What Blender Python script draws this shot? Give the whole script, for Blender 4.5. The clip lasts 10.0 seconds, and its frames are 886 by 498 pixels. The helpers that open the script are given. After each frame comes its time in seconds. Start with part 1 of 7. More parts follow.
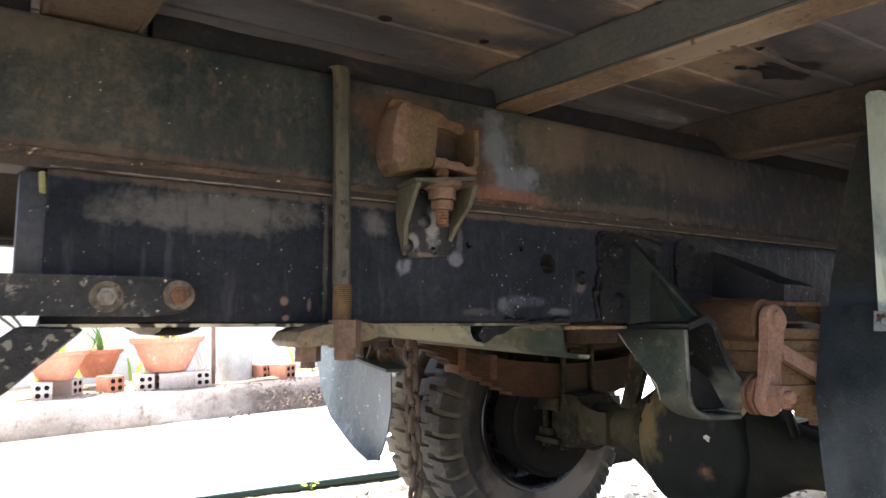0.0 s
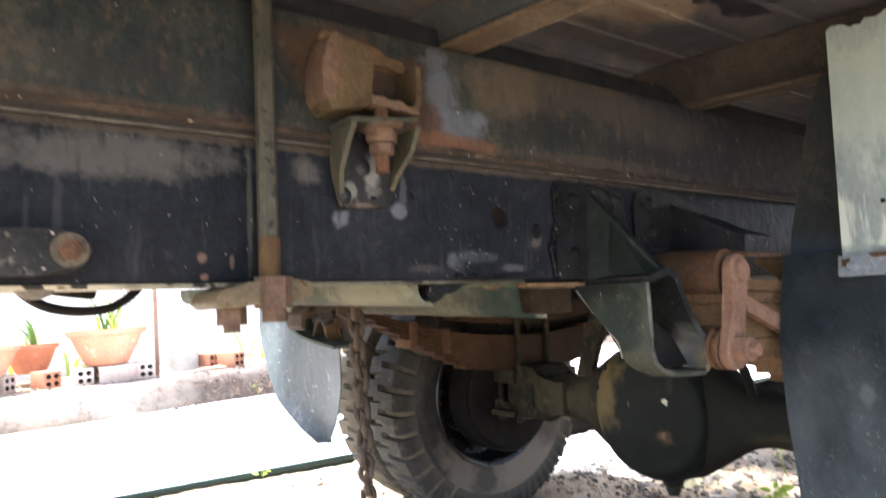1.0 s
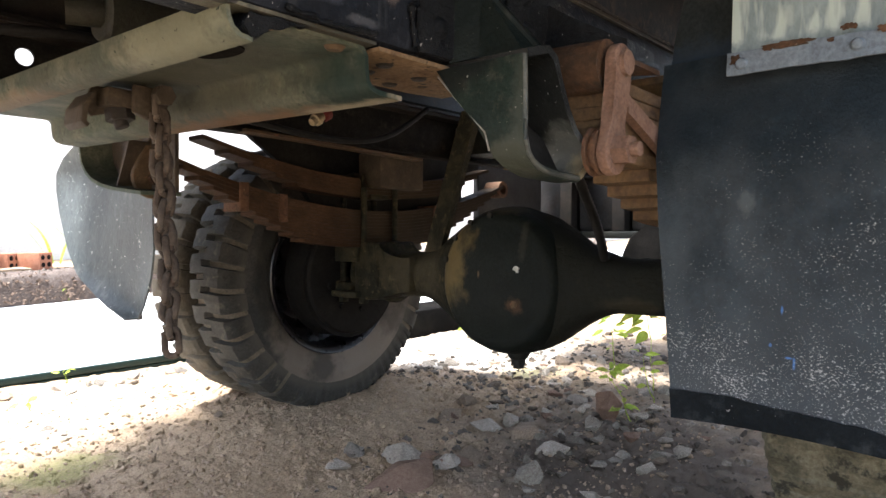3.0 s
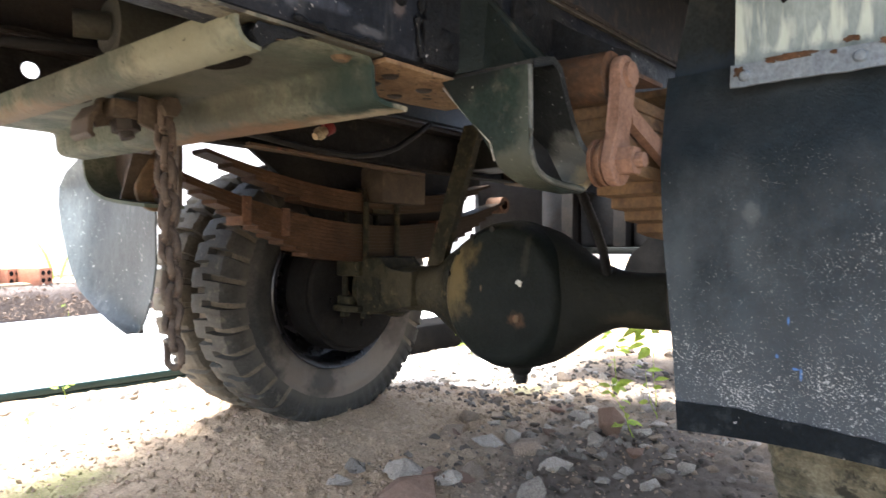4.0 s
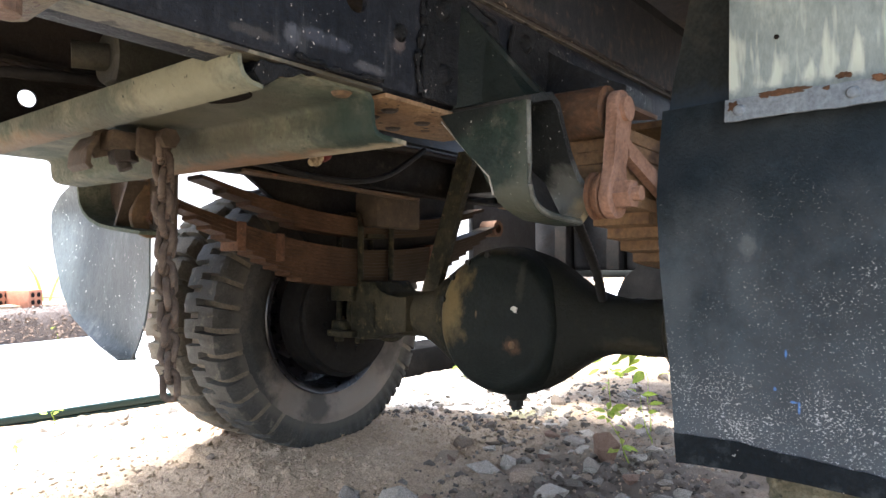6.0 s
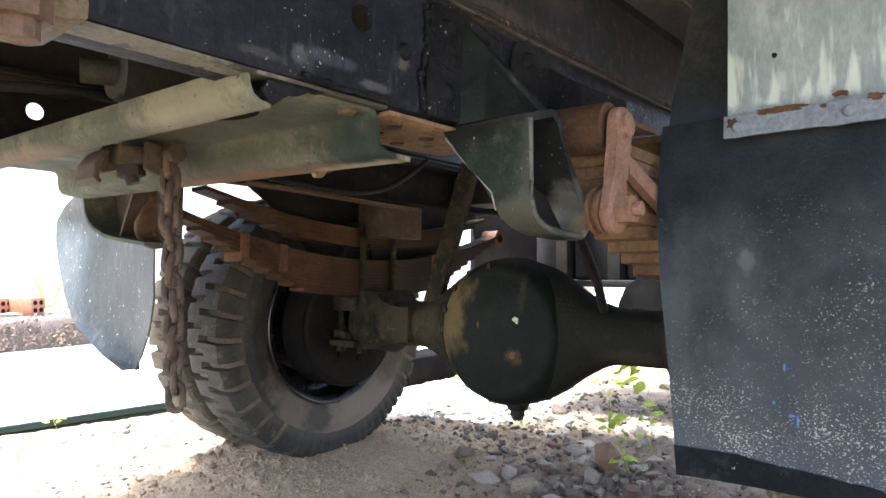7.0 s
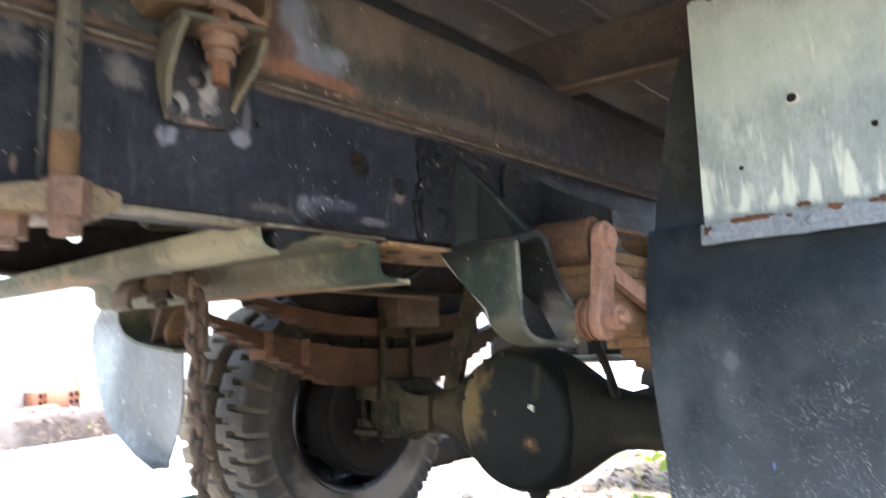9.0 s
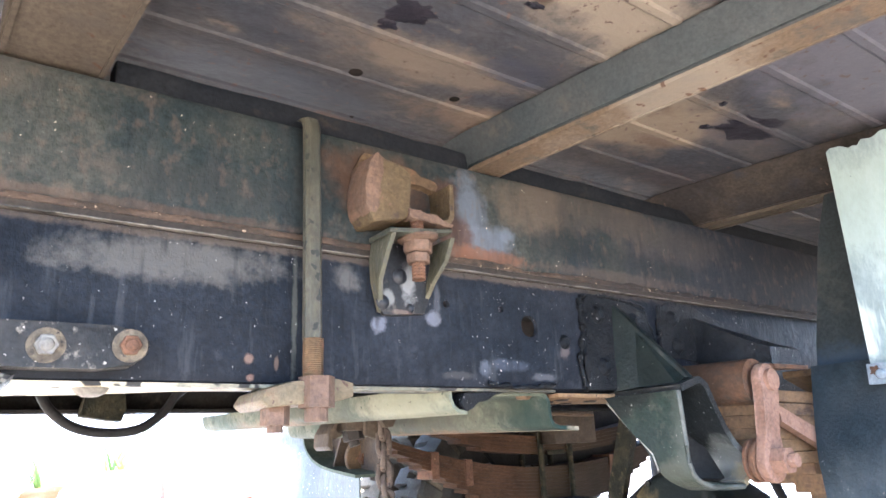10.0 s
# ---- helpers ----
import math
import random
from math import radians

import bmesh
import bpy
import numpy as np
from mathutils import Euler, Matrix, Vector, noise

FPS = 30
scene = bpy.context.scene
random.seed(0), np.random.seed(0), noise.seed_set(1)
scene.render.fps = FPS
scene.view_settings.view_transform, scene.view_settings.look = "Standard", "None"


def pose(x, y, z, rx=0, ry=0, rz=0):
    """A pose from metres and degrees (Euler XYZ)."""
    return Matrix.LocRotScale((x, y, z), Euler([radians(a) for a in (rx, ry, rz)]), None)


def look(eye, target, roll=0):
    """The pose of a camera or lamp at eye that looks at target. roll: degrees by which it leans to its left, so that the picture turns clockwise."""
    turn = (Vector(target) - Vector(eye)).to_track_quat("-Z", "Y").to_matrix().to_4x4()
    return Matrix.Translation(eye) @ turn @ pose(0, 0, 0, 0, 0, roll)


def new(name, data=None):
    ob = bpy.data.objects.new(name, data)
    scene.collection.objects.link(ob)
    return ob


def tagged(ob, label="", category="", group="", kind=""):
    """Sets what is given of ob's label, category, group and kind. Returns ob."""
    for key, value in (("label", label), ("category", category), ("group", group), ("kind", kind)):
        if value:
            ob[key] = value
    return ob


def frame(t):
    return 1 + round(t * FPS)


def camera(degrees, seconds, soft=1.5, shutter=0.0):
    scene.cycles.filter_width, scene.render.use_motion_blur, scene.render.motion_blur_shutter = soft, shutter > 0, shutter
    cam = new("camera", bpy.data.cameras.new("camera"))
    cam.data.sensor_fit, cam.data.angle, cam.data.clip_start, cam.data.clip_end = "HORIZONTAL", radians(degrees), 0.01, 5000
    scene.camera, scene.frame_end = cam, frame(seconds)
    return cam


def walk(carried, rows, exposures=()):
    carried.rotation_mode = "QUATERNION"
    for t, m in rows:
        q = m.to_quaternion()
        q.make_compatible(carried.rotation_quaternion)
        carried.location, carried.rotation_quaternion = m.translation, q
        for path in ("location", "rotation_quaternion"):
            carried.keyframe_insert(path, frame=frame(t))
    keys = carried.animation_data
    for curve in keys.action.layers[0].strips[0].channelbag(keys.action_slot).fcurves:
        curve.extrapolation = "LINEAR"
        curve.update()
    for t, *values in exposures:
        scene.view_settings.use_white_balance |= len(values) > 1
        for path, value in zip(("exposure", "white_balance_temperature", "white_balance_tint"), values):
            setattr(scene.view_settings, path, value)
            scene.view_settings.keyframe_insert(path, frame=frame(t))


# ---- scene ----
cam = camera(66.6, 10.0, shutter=0.5)
PATH = [
    (0, (-0.026, -0.001, 0.943), (1.046, 1.679, 1.117), -1.7),
    (0.5, (0.01, 0.03, 0.936), (1.114, 1.685, 1.14), -3.4),
    (1, (0.033, 0.073, 0.906), (1.223, 1.676, 1.026), -3.7),
    (1.5, (0.06, 0.116, 0.847), (1.327, 1.663, 0.813), -4.0),
    (2, (0.088, 0.153, 0.796), (1.438, 1.629, 0.742), -3.4),
    (2.5, (0.136, 0.199, 0.737), (1.587, 1.571, 0.619), -2.2),
    (2.7, (0.162, 0.215, 0.716), (1.647, 1.549, 0.599), -1.5),
    (3.8, (0.175, 0.243, 0.695), (1.703, 1.532, 0.637), -1.2),
    (4, (0.166, 0.237, 0.694), (1.68, 1.544, 0.65), -1.0),
    (4.5, (0.14, 0.249, 0.701), (1.611, 1.604, 0.698), -0.6),
    (5, (0.142, 0.252, 0.698), (1.627, 1.591, 0.689), -0.9),
    (5.5, (0.161, 0.247, 0.706), (1.683, 1.545, 0.705), -1.3),
    (7, (0.147, 0.236, 0.721), (1.675, 1.525, 0.756), -0.9),
    (7.5, (0.142, 0.227, 0.734), (1.667, 1.519, 0.813), -1.5),
    (8, (0.141, 0.21, 0.75), (1.671, 1.492, 0.863), -1.9),
    (8.5, (0.134, 0.186, 0.76), (1.653, 1.48, 0.903), -1.9),
    (9, (0.114, 0.15, 0.785), (1.584, 1.486, 1.019), -3.4),
    (9.5, (0.012, 0.093, 0.833), (1.224, 1.612, 1.309), -3.6),
    (10, (-0.011, 0.067, 0.86), (1.134, 1.619, 1.388), -4.2),
]
walk(cam, [(t, look(eye, target, roll)) for t, eye, target, roll in PATH],
     exposures=[(0.0, 2.8, 5650, 10), (0.5, 3.32, 5620, 10), (1.0, 3.2, 5700, 10), (1.5, 2.47, 5950, 10), (2.0, 2.3, 6100, 10), (2.5, 2.35, 6050, 10), (4.0, 3.14, 5800, 10), (4.5, 2.88, 5800, 10), (5.0, 2.8, 5800, 10), (5.5, 3.0, 5720, 10),
                (7.0, 3.2, 5650, 10), (7.5, 3.3, 5630, 10), (8.0, 3.49, 5600, 10), (8.5, 3.56, 5560, 10), (9.0, 3.6, 5500, 10), (9.5, 4.12, 5150, 10), (10.0, 4.53, 4950, 10)])

# ---- world and light ----
world = bpy.data.worlds.new("world")
scene.world = world
world.use_nodes = True
wn, wl = world.node_tree.nodes, world.node_tree.links
sky = wn.new("ShaderNodeTexSky")
sky.sky_type, sky.sun_disc = "NISHITA", False
SUN_EL, SUN_AZ = 75.0, 300.0   # degrees; azimuth from +Y towards +X
sky.dust_density = 3.0
sky.sun_elevation, sky.sun_rotation = radians(SUN_EL), radians(SUN_AZ)
haze = wn.new("ShaderNodeHueSaturation")
haze.inputs["Saturation"].default_value = 0.5
wl.new(sky.outputs["Color"], haze.inputs["Color"])
wl.new(haze.outputs["Color"], wn["Background"].inputs["Color"])
wn["Background"].inputs["Strength"].default_value = 0.13
sun = new("sun", bpy.data.lights.new("sun", "SUN"))
sun.data.energy, sun.data.angle, sun.data.color = 3.6, radians(14.0), (1.0, 0.95, 0.87)
_sd = Vector((math.sin(radians(SUN_AZ)) * math.cos(radians(SUN_EL)), math.cos(radians(SUN_AZ)) * math.cos(radians(SUN_EL)), math.sin(radians(SUN_EL))))
sun.matrix_world = look(_sd * 30, (0, 0, 0))


# ---- materials ----
def ramp(nt, src, lo, hi):
    r = nt.nodes.new("ShaderNodeMapRange")
    r.inputs["From Min"].default_value, r.inputs["From Max"].default_value = lo, hi
    nt.links.new(src, r.inputs["Value"])
    return r.outputs["Result"]


def mixc(nt, fac, a, b):
    m = nt.nodes.new("ShaderNodeMix")
    m.data_type = "RGBA"
    for sock, v in ((m.inputs[0], fac), (m.inputs[6], a), (m.inputs[7], b)):
        if isinstance(v, bpy.types.NodeSocket):
            nt.links.new(v, sock)
        else:
            sock.default_value = v if isinstance(v, float) else (*v, 1)
    return m.outputs[2]


def noise_tex(nt, vec, scale, detail=4.0, rough=0.6):
    n = nt.nodes.new("ShaderNodeTexNoise")
    n.inputs["Scale"].default_value, n.inputs["Detail"].default_value, n.inputs["Roughness"].default_value = scale, detail, rough
    nt.links.new(vec, n.inputs["Vector"])
    return n.outputs["Fac"]


def surf(name, base, second, big=6.0, cover=(0.4, 0.65), third=None, fine=40.0, third_at=(0.6, 0.68), specks=None, speck_scale=90.0,
         speck_at=0.72, speck_detail=2.0, speck_patch=0.2, rough=(0.5, 0.8), metal=0.0, bump=0.25, bump_scale=120.0, stretch=(1, 1, 1), per_object=0.0, blots=(), speck_stretch=(1, 1, 1), speck_fade=None, grain=0.35, spec=0.25, depth=0.004, streaks=()):
    """A worn surface: base and second colour in large patches, a third in finer ones, runs down the face, and small specks.
    Each run: colour, strength, scale along, scale down, threshold from and to, lower and upper height, how much it widens downwards."""
    m = bpy.data.materials.new(name)
    m.use_nodes = True
    nt = m.node_tree
    b = nt.nodes["Principled BSDF"]
    co = nt.nodes.new("ShaderNodeTexCoord")
    mp = nt.nodes.new("ShaderNodeMapping")
    mp.inputs["Scale"].default_value = stretch
    nt.links.new(co.outputs["Object"], mp.inputs["Vector"])
    vec = mp.outputs["Vector"]
    large = noise_tex(nt, vec, big, 5.0)
    small = noise_tex(nt, vec, fine, 5.0, 0.65)
    col = mixc(nt, ramp(nt, large, *cover), base, second)
    dark = tuple(v * 0.6 for v in base)
    col = mixc(nt, ramp(nt, small, 0.35, 0.75), mixc(nt, 0.5, col, dark), col)
    if grain:
        col = mixc(nt, ramp(nt, noise_tex(nt, vec, 170.0, 4.0, 0.7), 0.62, 0.36), col, mixc(nt, grain, col, (0.0, 0.0, 0.0)))
    if third:
        two = nt.nodes.new("ShaderNodeMath")
        two.operation = "MULTIPLY_ADD"
        nt.links.new(noise_tex(nt, vec, big * 2.3, 6.0, 0.7), two.inputs[0])
        two.inputs[1].default_value = 0.75
        half = nt.nodes.new("ShaderNodeMath")
        half.operation = "MULTIPLY"
        nt.links.new(small, half.inputs[0])
        half.inputs[1].default_value = 0.25
        nt.links.new(half.outputs[0], two.inputs[2])
        col = mixc(nt, ramp(nt, two.outputs[0], *third_at), col, third)
    for centre, radii, colour, strength in blots:
        sub = nt.nodes.new("ShaderNodeMapping")
        sub.vector_type = "POINT"
        sub.inputs["Scale"].default_value = [1 / r for r in radii]
        sub.inputs["Location"].default_value = [-c / r for c, r in zip(centre, radii)]
        nt.links.new(co.outputs["Object"], sub.inputs["Vector"])
        length = nt.nodes.new("ShaderNodeVectorMath")
        length.operation = "LENGTH"
        nt.links.new(sub.outputs["Vector"], length.inputs[0])
        edge = nt.nodes.new("ShaderNodeMath")
        edge.operation = "MULTIPLY_ADD"
        nt.links.new(noise_tex(nt, co.outputs["Object"], 1.6 / max(min(radii), 0.012) ** 0.8, 6.0, 0.7), edge.inputs[0])
        edge.inputs[1].default_value = 1.9
        nt.links.new(length.outputs["Value"], edge.inputs[2])
        near = nt.nodes.new("ShaderNodeMath")
        near.operation = "MULTIPLY"
        nt.links.new(ramp(nt, edge.outputs[0], 2.0, 1.5), near.inputs[0])
        near.inputs[1].default_value = strength
        col = mixc(nt, near.outputs[0], col, colour)
    for colour, strength, along, down, lo, hi, z0, z1, widen in streaks:
        run = nt.nodes.new("ShaderNodeMapping")
        run.inputs["Scale"].default_value = (along, along, down)
        nt.links.new(co.outputs["Object"], run.inputs["Vector"])
        sep = nt.nodes.new("ShaderNodeSeparateXYZ")
        nt.links.new(co.outputs["Object"], sep.inputs[0])
        fall = nt.nodes.new("ShaderNodeMath")
        fall.operation = "MULTIPLY_ADD"
        nt.links.new(ramp(nt, sep.outputs["Z"], z1, z0), fall.inputs[0])
        fall.inputs[1].default_value = widen
        nt.links.new(noise_tex(nt, run.outputs["Vector"], 1.0, 3.0, 0.55), fall.inputs[2])
        ends = nt.nodes.new("ShaderNodeMath")
        ends.operation = "MULTIPLY_ADD"
        nt.links.new(noise_tex(nt, co.outputs["Object"], along * 0.8, 3.0, 0.6), ends.inputs[0])
        ends.inputs[1].default_value = 0.35 * (z1 - z0)
        nt.links.new(sep.outputs["Z"], ends.inputs[2])
        stop = nt.nodes.new("ShaderNodeMath")
        stop.operation = "MULTIPLY"
        nt.links.new(ramp(nt, fall.outputs[0], lo, hi), stop.inputs[0])
        low = z0 + 0.175 * (z1 - z0)
        nt.links.new(ramp(nt, ends.outputs[0], low - 0.004, low + 0.004), stop.inputs[1])
        full = nt.nodes.new("ShaderNodeMath")
        full.operation = "MULTIPLY"
        nt.links.new(stop.outputs[0], full.inputs[0])
        full.inputs[1].default_value = strength
        col = mixc(nt, full.outputs[0], col, colour)
    if specks:
        spread = nt.nodes.new("ShaderNodeMapping")
        spread.inputs["Scale"].default_value = speck_stretch
        nt.links.new(co.outputs["Object"], spread.inputs["Vector"])
        level = noise_tex(nt, spread.outputs["Vector"], speck_scale, speck_detail, 0.4 + 0.05 * speck_detail)
        patch = nt.nodes.new("ShaderNodeMath")
        patch.operation = "MULTIPLY_ADD"
        nt.links.new(noise_tex(nt, co.outputs["Object"], 14.0, 3.0, 0.6), patch.inputs[0])
        patch.inputs[1].default_value = speck_patch
        nt.links.new(level, patch.inputs[2])
        away = nt.nodes.new("ShaderNodeMath")
        away.operation = "SUBTRACT"
        nt.links.new(patch.outputs[0], away.inputs[0])
        away.inputs[1].default_value = speck_patch / 2
        level = away.outputs[0]
        if speck_fade:
            sep = nt.nodes.new("ShaderNodeSeparateXYZ")
            nt.links.new(co.outputs["Object"], sep.inputs[0])
            more = nt.nodes.new("ShaderNodeMath")
            more.operation = "MULTIPLY_ADD"
            nt.links.new(sep.outputs["Z"], more.inputs[0])
            more.inputs[1].default_value = -speck_fade[1]
            more.inputs[2].default_value = speck_fade[1] * speck_fade[0]
            plus = nt.nodes.new("ShaderNodeMath")
            nt.links.new(level, plus.inputs[0])
            nt.links.new(more.outputs[0], plus.inputs[1])
            level = plus.outputs[0]
        col = mixc(nt, ramp(nt, level, speck_at, speck_at + 0.03), col, specks)
    if per_object:
        info = nt.nodes.new("ShaderNodeObjectInfo")
        hs = nt.nodes.new("ShaderNodeHueSaturation")
        nt.links.new(ramp_to(nt, info.outputs["Random"], 1 - per_object, 1 + per_object), hs.inputs["Value"])
        nt.links.new(col, hs.inputs["Color"])
        col = hs.outputs["Color"]
    nt.links.new(col, b.inputs["Base Color"])
    r = nt.nodes.new("ShaderNodeMapRange")
    r.inputs["To Min"].default_value, r.inputs["To Max"].default_value = rough
    nt.links.new(small, r.inputs["Value"])
    nt.links.new(r.outputs["Result"], b.inputs["Roughness"])
    b.inputs["Metallic"].default_value = metal
    b.inputs["Specular IOR Level"].default_value = spec
    bp = nt.nodes.new("ShaderNodeBump")
    bp.inputs["Strength"].default_value, bp.inputs["Distance"].default_value = bump, depth
    nt.links.new(noise_tex(nt, vec, bump_scale, 6.0, 0.7), bp.inputs["Height"])
    nt.links.new(bp.outputs["Normal"], b.inputs["Normal"])
    return m


def ramp_to(nt, src, lo, hi):
    r = nt.nodes.new("ShaderNodeMapRange")
    r.inputs["To Min"].default_value, r.inputs["To Max"].default_value = lo, hi
    nt.links.new(src, r.inputs["Value"])
    return r.outputs["Result"]


M = {}
GREY, CHIP, RED, BLUE = (0.10, 0.098, 0.09), (0.155, 0.16, 0.172), (0.08, 0.044, 0.029), (0.085, 0.10, 0.125)
FLECK = (0.27, 0.265, 0.26)
M["black_paint"] = surf("black_paint", (0.0130, 0.0143, 0.0182), (0.0260, 0.0273, 0.0312), big=6, third=(0.06, 0.058, 0.055), third_at=(0.62, 0.74), specks=FLECK, speck_scale=120, speck_at=0.73, rough=(0.25, 0.55), bump=0.4, bump_scale=60)
M["ear_plate"] = surf("ear_plate", (0.0144, 0.0156, 0.0180), (0.0360, 0.0360, 0.0372), big=18, third=(0.07, 0.068, 0.06), third_at=(0.58, 0.7), specks=FLECK, speck_scale=150, speck_at=0.72, rough=(0.35, 0.7), bump=0.5, bump_scale=60, spec=0.15,
    blots=[((0.468, 0.806, 1.075), (0.014, 0.05, 0.035), (0.17, 0.175, 0.175), 0.7), ((0.436, 0.806, 1.05), (0.010, 0.05, 0.014), (0.15, 0.155, 0.15), 0.65), ((0.455, 0.806, 1.034), (0.025, 0.05, 0.004), (0.11, 0.085, 0.07), 0.6)])
M["rail_far"] = surf("rail_far", (0.0175, 0.0173, 0.0165), (0.0324, 0.0304, 0.0270), big=9, third=(0.042, 0.036, 0.028), third_at=(0.56, 0.68), rough=(0.75, 0.95), bump=0.5, bump_scale=50, spec=0.03)
M["rail_black"] = surf("rail_black", (0.0094, 0.0117, 0.0167), (0.0197, 0.0227, 0.0297), big=5, third=(0.034, 0.037, 0.045), third_at=(0.57, 0.75), specks=FLECK, speck_scale=250, speck_detail=4.0, speck_at=0.694, speck_stretch=(1, 1, 0.6), rough=(0.38, 0.7), bump=1.0, depth=0.0045, bump_scale=26, spec=0.08,
    streaks=[((0.05, 0.054, 0.06), 0.35, 80.0, 11.0, 0.6, 0.74, 0.94, 1.1, 0.03), ((0.004, 0.005, 0.007), 0.6, 60.0, 9.0, 0.55, 0.7, 0.94, 1.1, 0.0)],
    blots=[((0.17, 0.815, 1.07), (0.15, 0.05, 0.026), GREY, 0.5), ((0.427, 0.815, 1.016), (0.013, 0.05, 0.013), (0.10, 0.107, 0.13), 0.8), ((0.513, 0.815, 1.032), (0.015, 0.05, 0.012), (0.10, 0.107, 0.13), 0.8), ((0.520, 0.815, 1.055), (0.007, 0.05, 0.03), (0.06, 0.064, 0.075), 0.6),
           ((0.38, 0.815, 1.075), (0.022, 0.05, 0.02), GREY, 0.5), ((0.645, 0.815, 0.972), (0.05, 0.05, 0.010), (0.045, 0.053, 0.072), 0.55), ((0.60, 0.815, 0.965), (0.012, 0.05, 0.014), (0.08, 0.09, 0.11), 0.5), ((0.715, 0.815, 0.956), (0.03, 0.05, 0.007), (0.08, 0.085, 0.095), 0.5), ((0.55, 0.815, 0.955), (0.03, 0.05, 0.006), (0.045, 0.045, 0.045), 0.5)] + [((0.257, 0.815, 0.966), (0.006, 0.05, 0.006), (0.13, 0.09, 0.07), 0.7),
           ((0.29, 0.815, 0.962), (0.003, 0.05, 0.010), (0.11, 0.08, 0.062), 0.6), ((0.26, 0.815, 0.945), (0.005, 0.05, 0.004), (0.13, 0.085, 0.065), 0.7), ((0.475, 0.815, 1.06), (0.022, 0.05, 0.022), (0.09, 0.095, 0.11), 0.45),
           # The last blot puts the shade on the rail's forward part into its colour.
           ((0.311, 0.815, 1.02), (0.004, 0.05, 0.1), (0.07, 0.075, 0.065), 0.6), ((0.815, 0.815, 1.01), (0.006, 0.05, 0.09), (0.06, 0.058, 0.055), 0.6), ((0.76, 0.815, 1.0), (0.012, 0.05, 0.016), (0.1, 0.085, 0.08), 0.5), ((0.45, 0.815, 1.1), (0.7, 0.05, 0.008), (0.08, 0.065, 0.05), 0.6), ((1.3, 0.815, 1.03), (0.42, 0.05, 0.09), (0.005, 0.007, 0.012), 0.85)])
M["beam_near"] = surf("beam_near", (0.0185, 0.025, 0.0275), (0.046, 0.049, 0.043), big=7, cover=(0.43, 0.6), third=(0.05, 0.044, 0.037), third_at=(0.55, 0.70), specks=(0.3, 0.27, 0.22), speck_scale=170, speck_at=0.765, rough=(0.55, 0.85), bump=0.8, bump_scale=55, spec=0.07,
    streaks=[((0.06, 0.055, 0.05), 0.16, 60.0, 14.0, 0.5, 0.75, 1.11, 1.28, 0.04), ((0.012, 0.014, 0.017), 0.4, 40.0, 10.0, 0.5, 0.72, 1.11, 1.29, 0.0), ((0.075, 0.058, 0.044), 0.35, 70.0, 45.0, 0.56, 0.7, 1.115, 1.15, 0.1)],
    # The first blot is shade at the beam's forward end, put into the colour.
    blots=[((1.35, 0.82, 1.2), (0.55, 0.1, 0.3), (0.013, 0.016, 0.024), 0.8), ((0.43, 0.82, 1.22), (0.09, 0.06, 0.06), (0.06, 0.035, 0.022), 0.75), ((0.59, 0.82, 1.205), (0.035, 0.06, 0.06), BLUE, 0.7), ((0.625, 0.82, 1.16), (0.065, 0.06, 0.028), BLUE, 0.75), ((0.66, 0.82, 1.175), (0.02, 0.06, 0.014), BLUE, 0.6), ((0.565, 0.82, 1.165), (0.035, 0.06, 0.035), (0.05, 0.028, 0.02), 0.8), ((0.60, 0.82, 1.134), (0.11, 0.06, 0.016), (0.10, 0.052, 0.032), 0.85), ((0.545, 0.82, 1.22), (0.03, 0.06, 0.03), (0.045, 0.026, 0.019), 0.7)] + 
           [((0.73, 0.82, 1.235), (0.10, 0.06, 0.06), (0.08, 0.063, 0.047), 0.55), ((0.90, 0.82, 1.25), (0.16, 0.06, 0.05), (0.055, 0.047, 0.039), 0.5), ((0.80, 0.82, 1.18), (0.12, 0.06, 0.03), (0.014, 0.016, 0.017), 0.6), ((1.07, 0.82, 1.22), (0.2, 0.06, 0.05), (0.046, 0.042, 0.039), 0.5), ((1.0, 0.82, 1.165), (0.16, 0.06, 0.025), (0.016, 0.018, 0.02), 0.6), ((0.20, 0.82, 1.17), (0.12, 0.06, 0.03), (0.018, 0.02, 0.02), 0.6), ((0.95, 0.82, 1.135), (0.25, 0.06, 0.012), (0.06, 0.047, 0.037), 0.45), ((0.1, 0.82, 1.13), (0.25, 0.06, 0.007), (0.06, 0.038, 0.027), 0.4), ((-0.05, 0.82, 1.25), (0.1, 0.06, 0.03), (0.055, 0.05, 0.042), 0.5)])
M["beam_paint"] = surf("beam_paint", (0.028, 0.026, 0.025), (0.045, 0.036, 0.028), big=5, third=(0.065, 0.036, 0.022), third_at=(0.58, 0.72), rough=(0.4, 0.7), bump=0.3, bump_scale=60)
M["rust"] = surf("rust", (0.102, 0.053, 0.030), (0.17, 0.092, 0.052), big=22, third=(0.045, 0.028, 0.018), third_at=(0.51, 0.64), specks=(0.3, 0.22, 0.15), speck_scale=180, speck_at=0.75, rough=(0.65, 0.95), bump=0.6, bump_scale=160)
M["boss_rust"] = surf("boss_rust", (0.062, 0.037, 0.022), (0.125, 0.066, 0.035), big=16, third=(0.032, 0.025, 0.018), third_at=(0.5, 0.64), specks=(0.3, 0.24, 0.18), speck_scale=220, speck_at=0.76, rough=(0.6, 0.9), bump=0.7, bump_scale=110, spec=0.15)
M["box_grey"] = surf("box_grey", (0.030, 0.029, 0.029), (0.046, 0.042, 0.039), big=6, third=(0.022, 0.017, 0.014), third_at=(0.5, 0.66), rough=(0.6, 0.85), bump=0.3, spec=0.08)
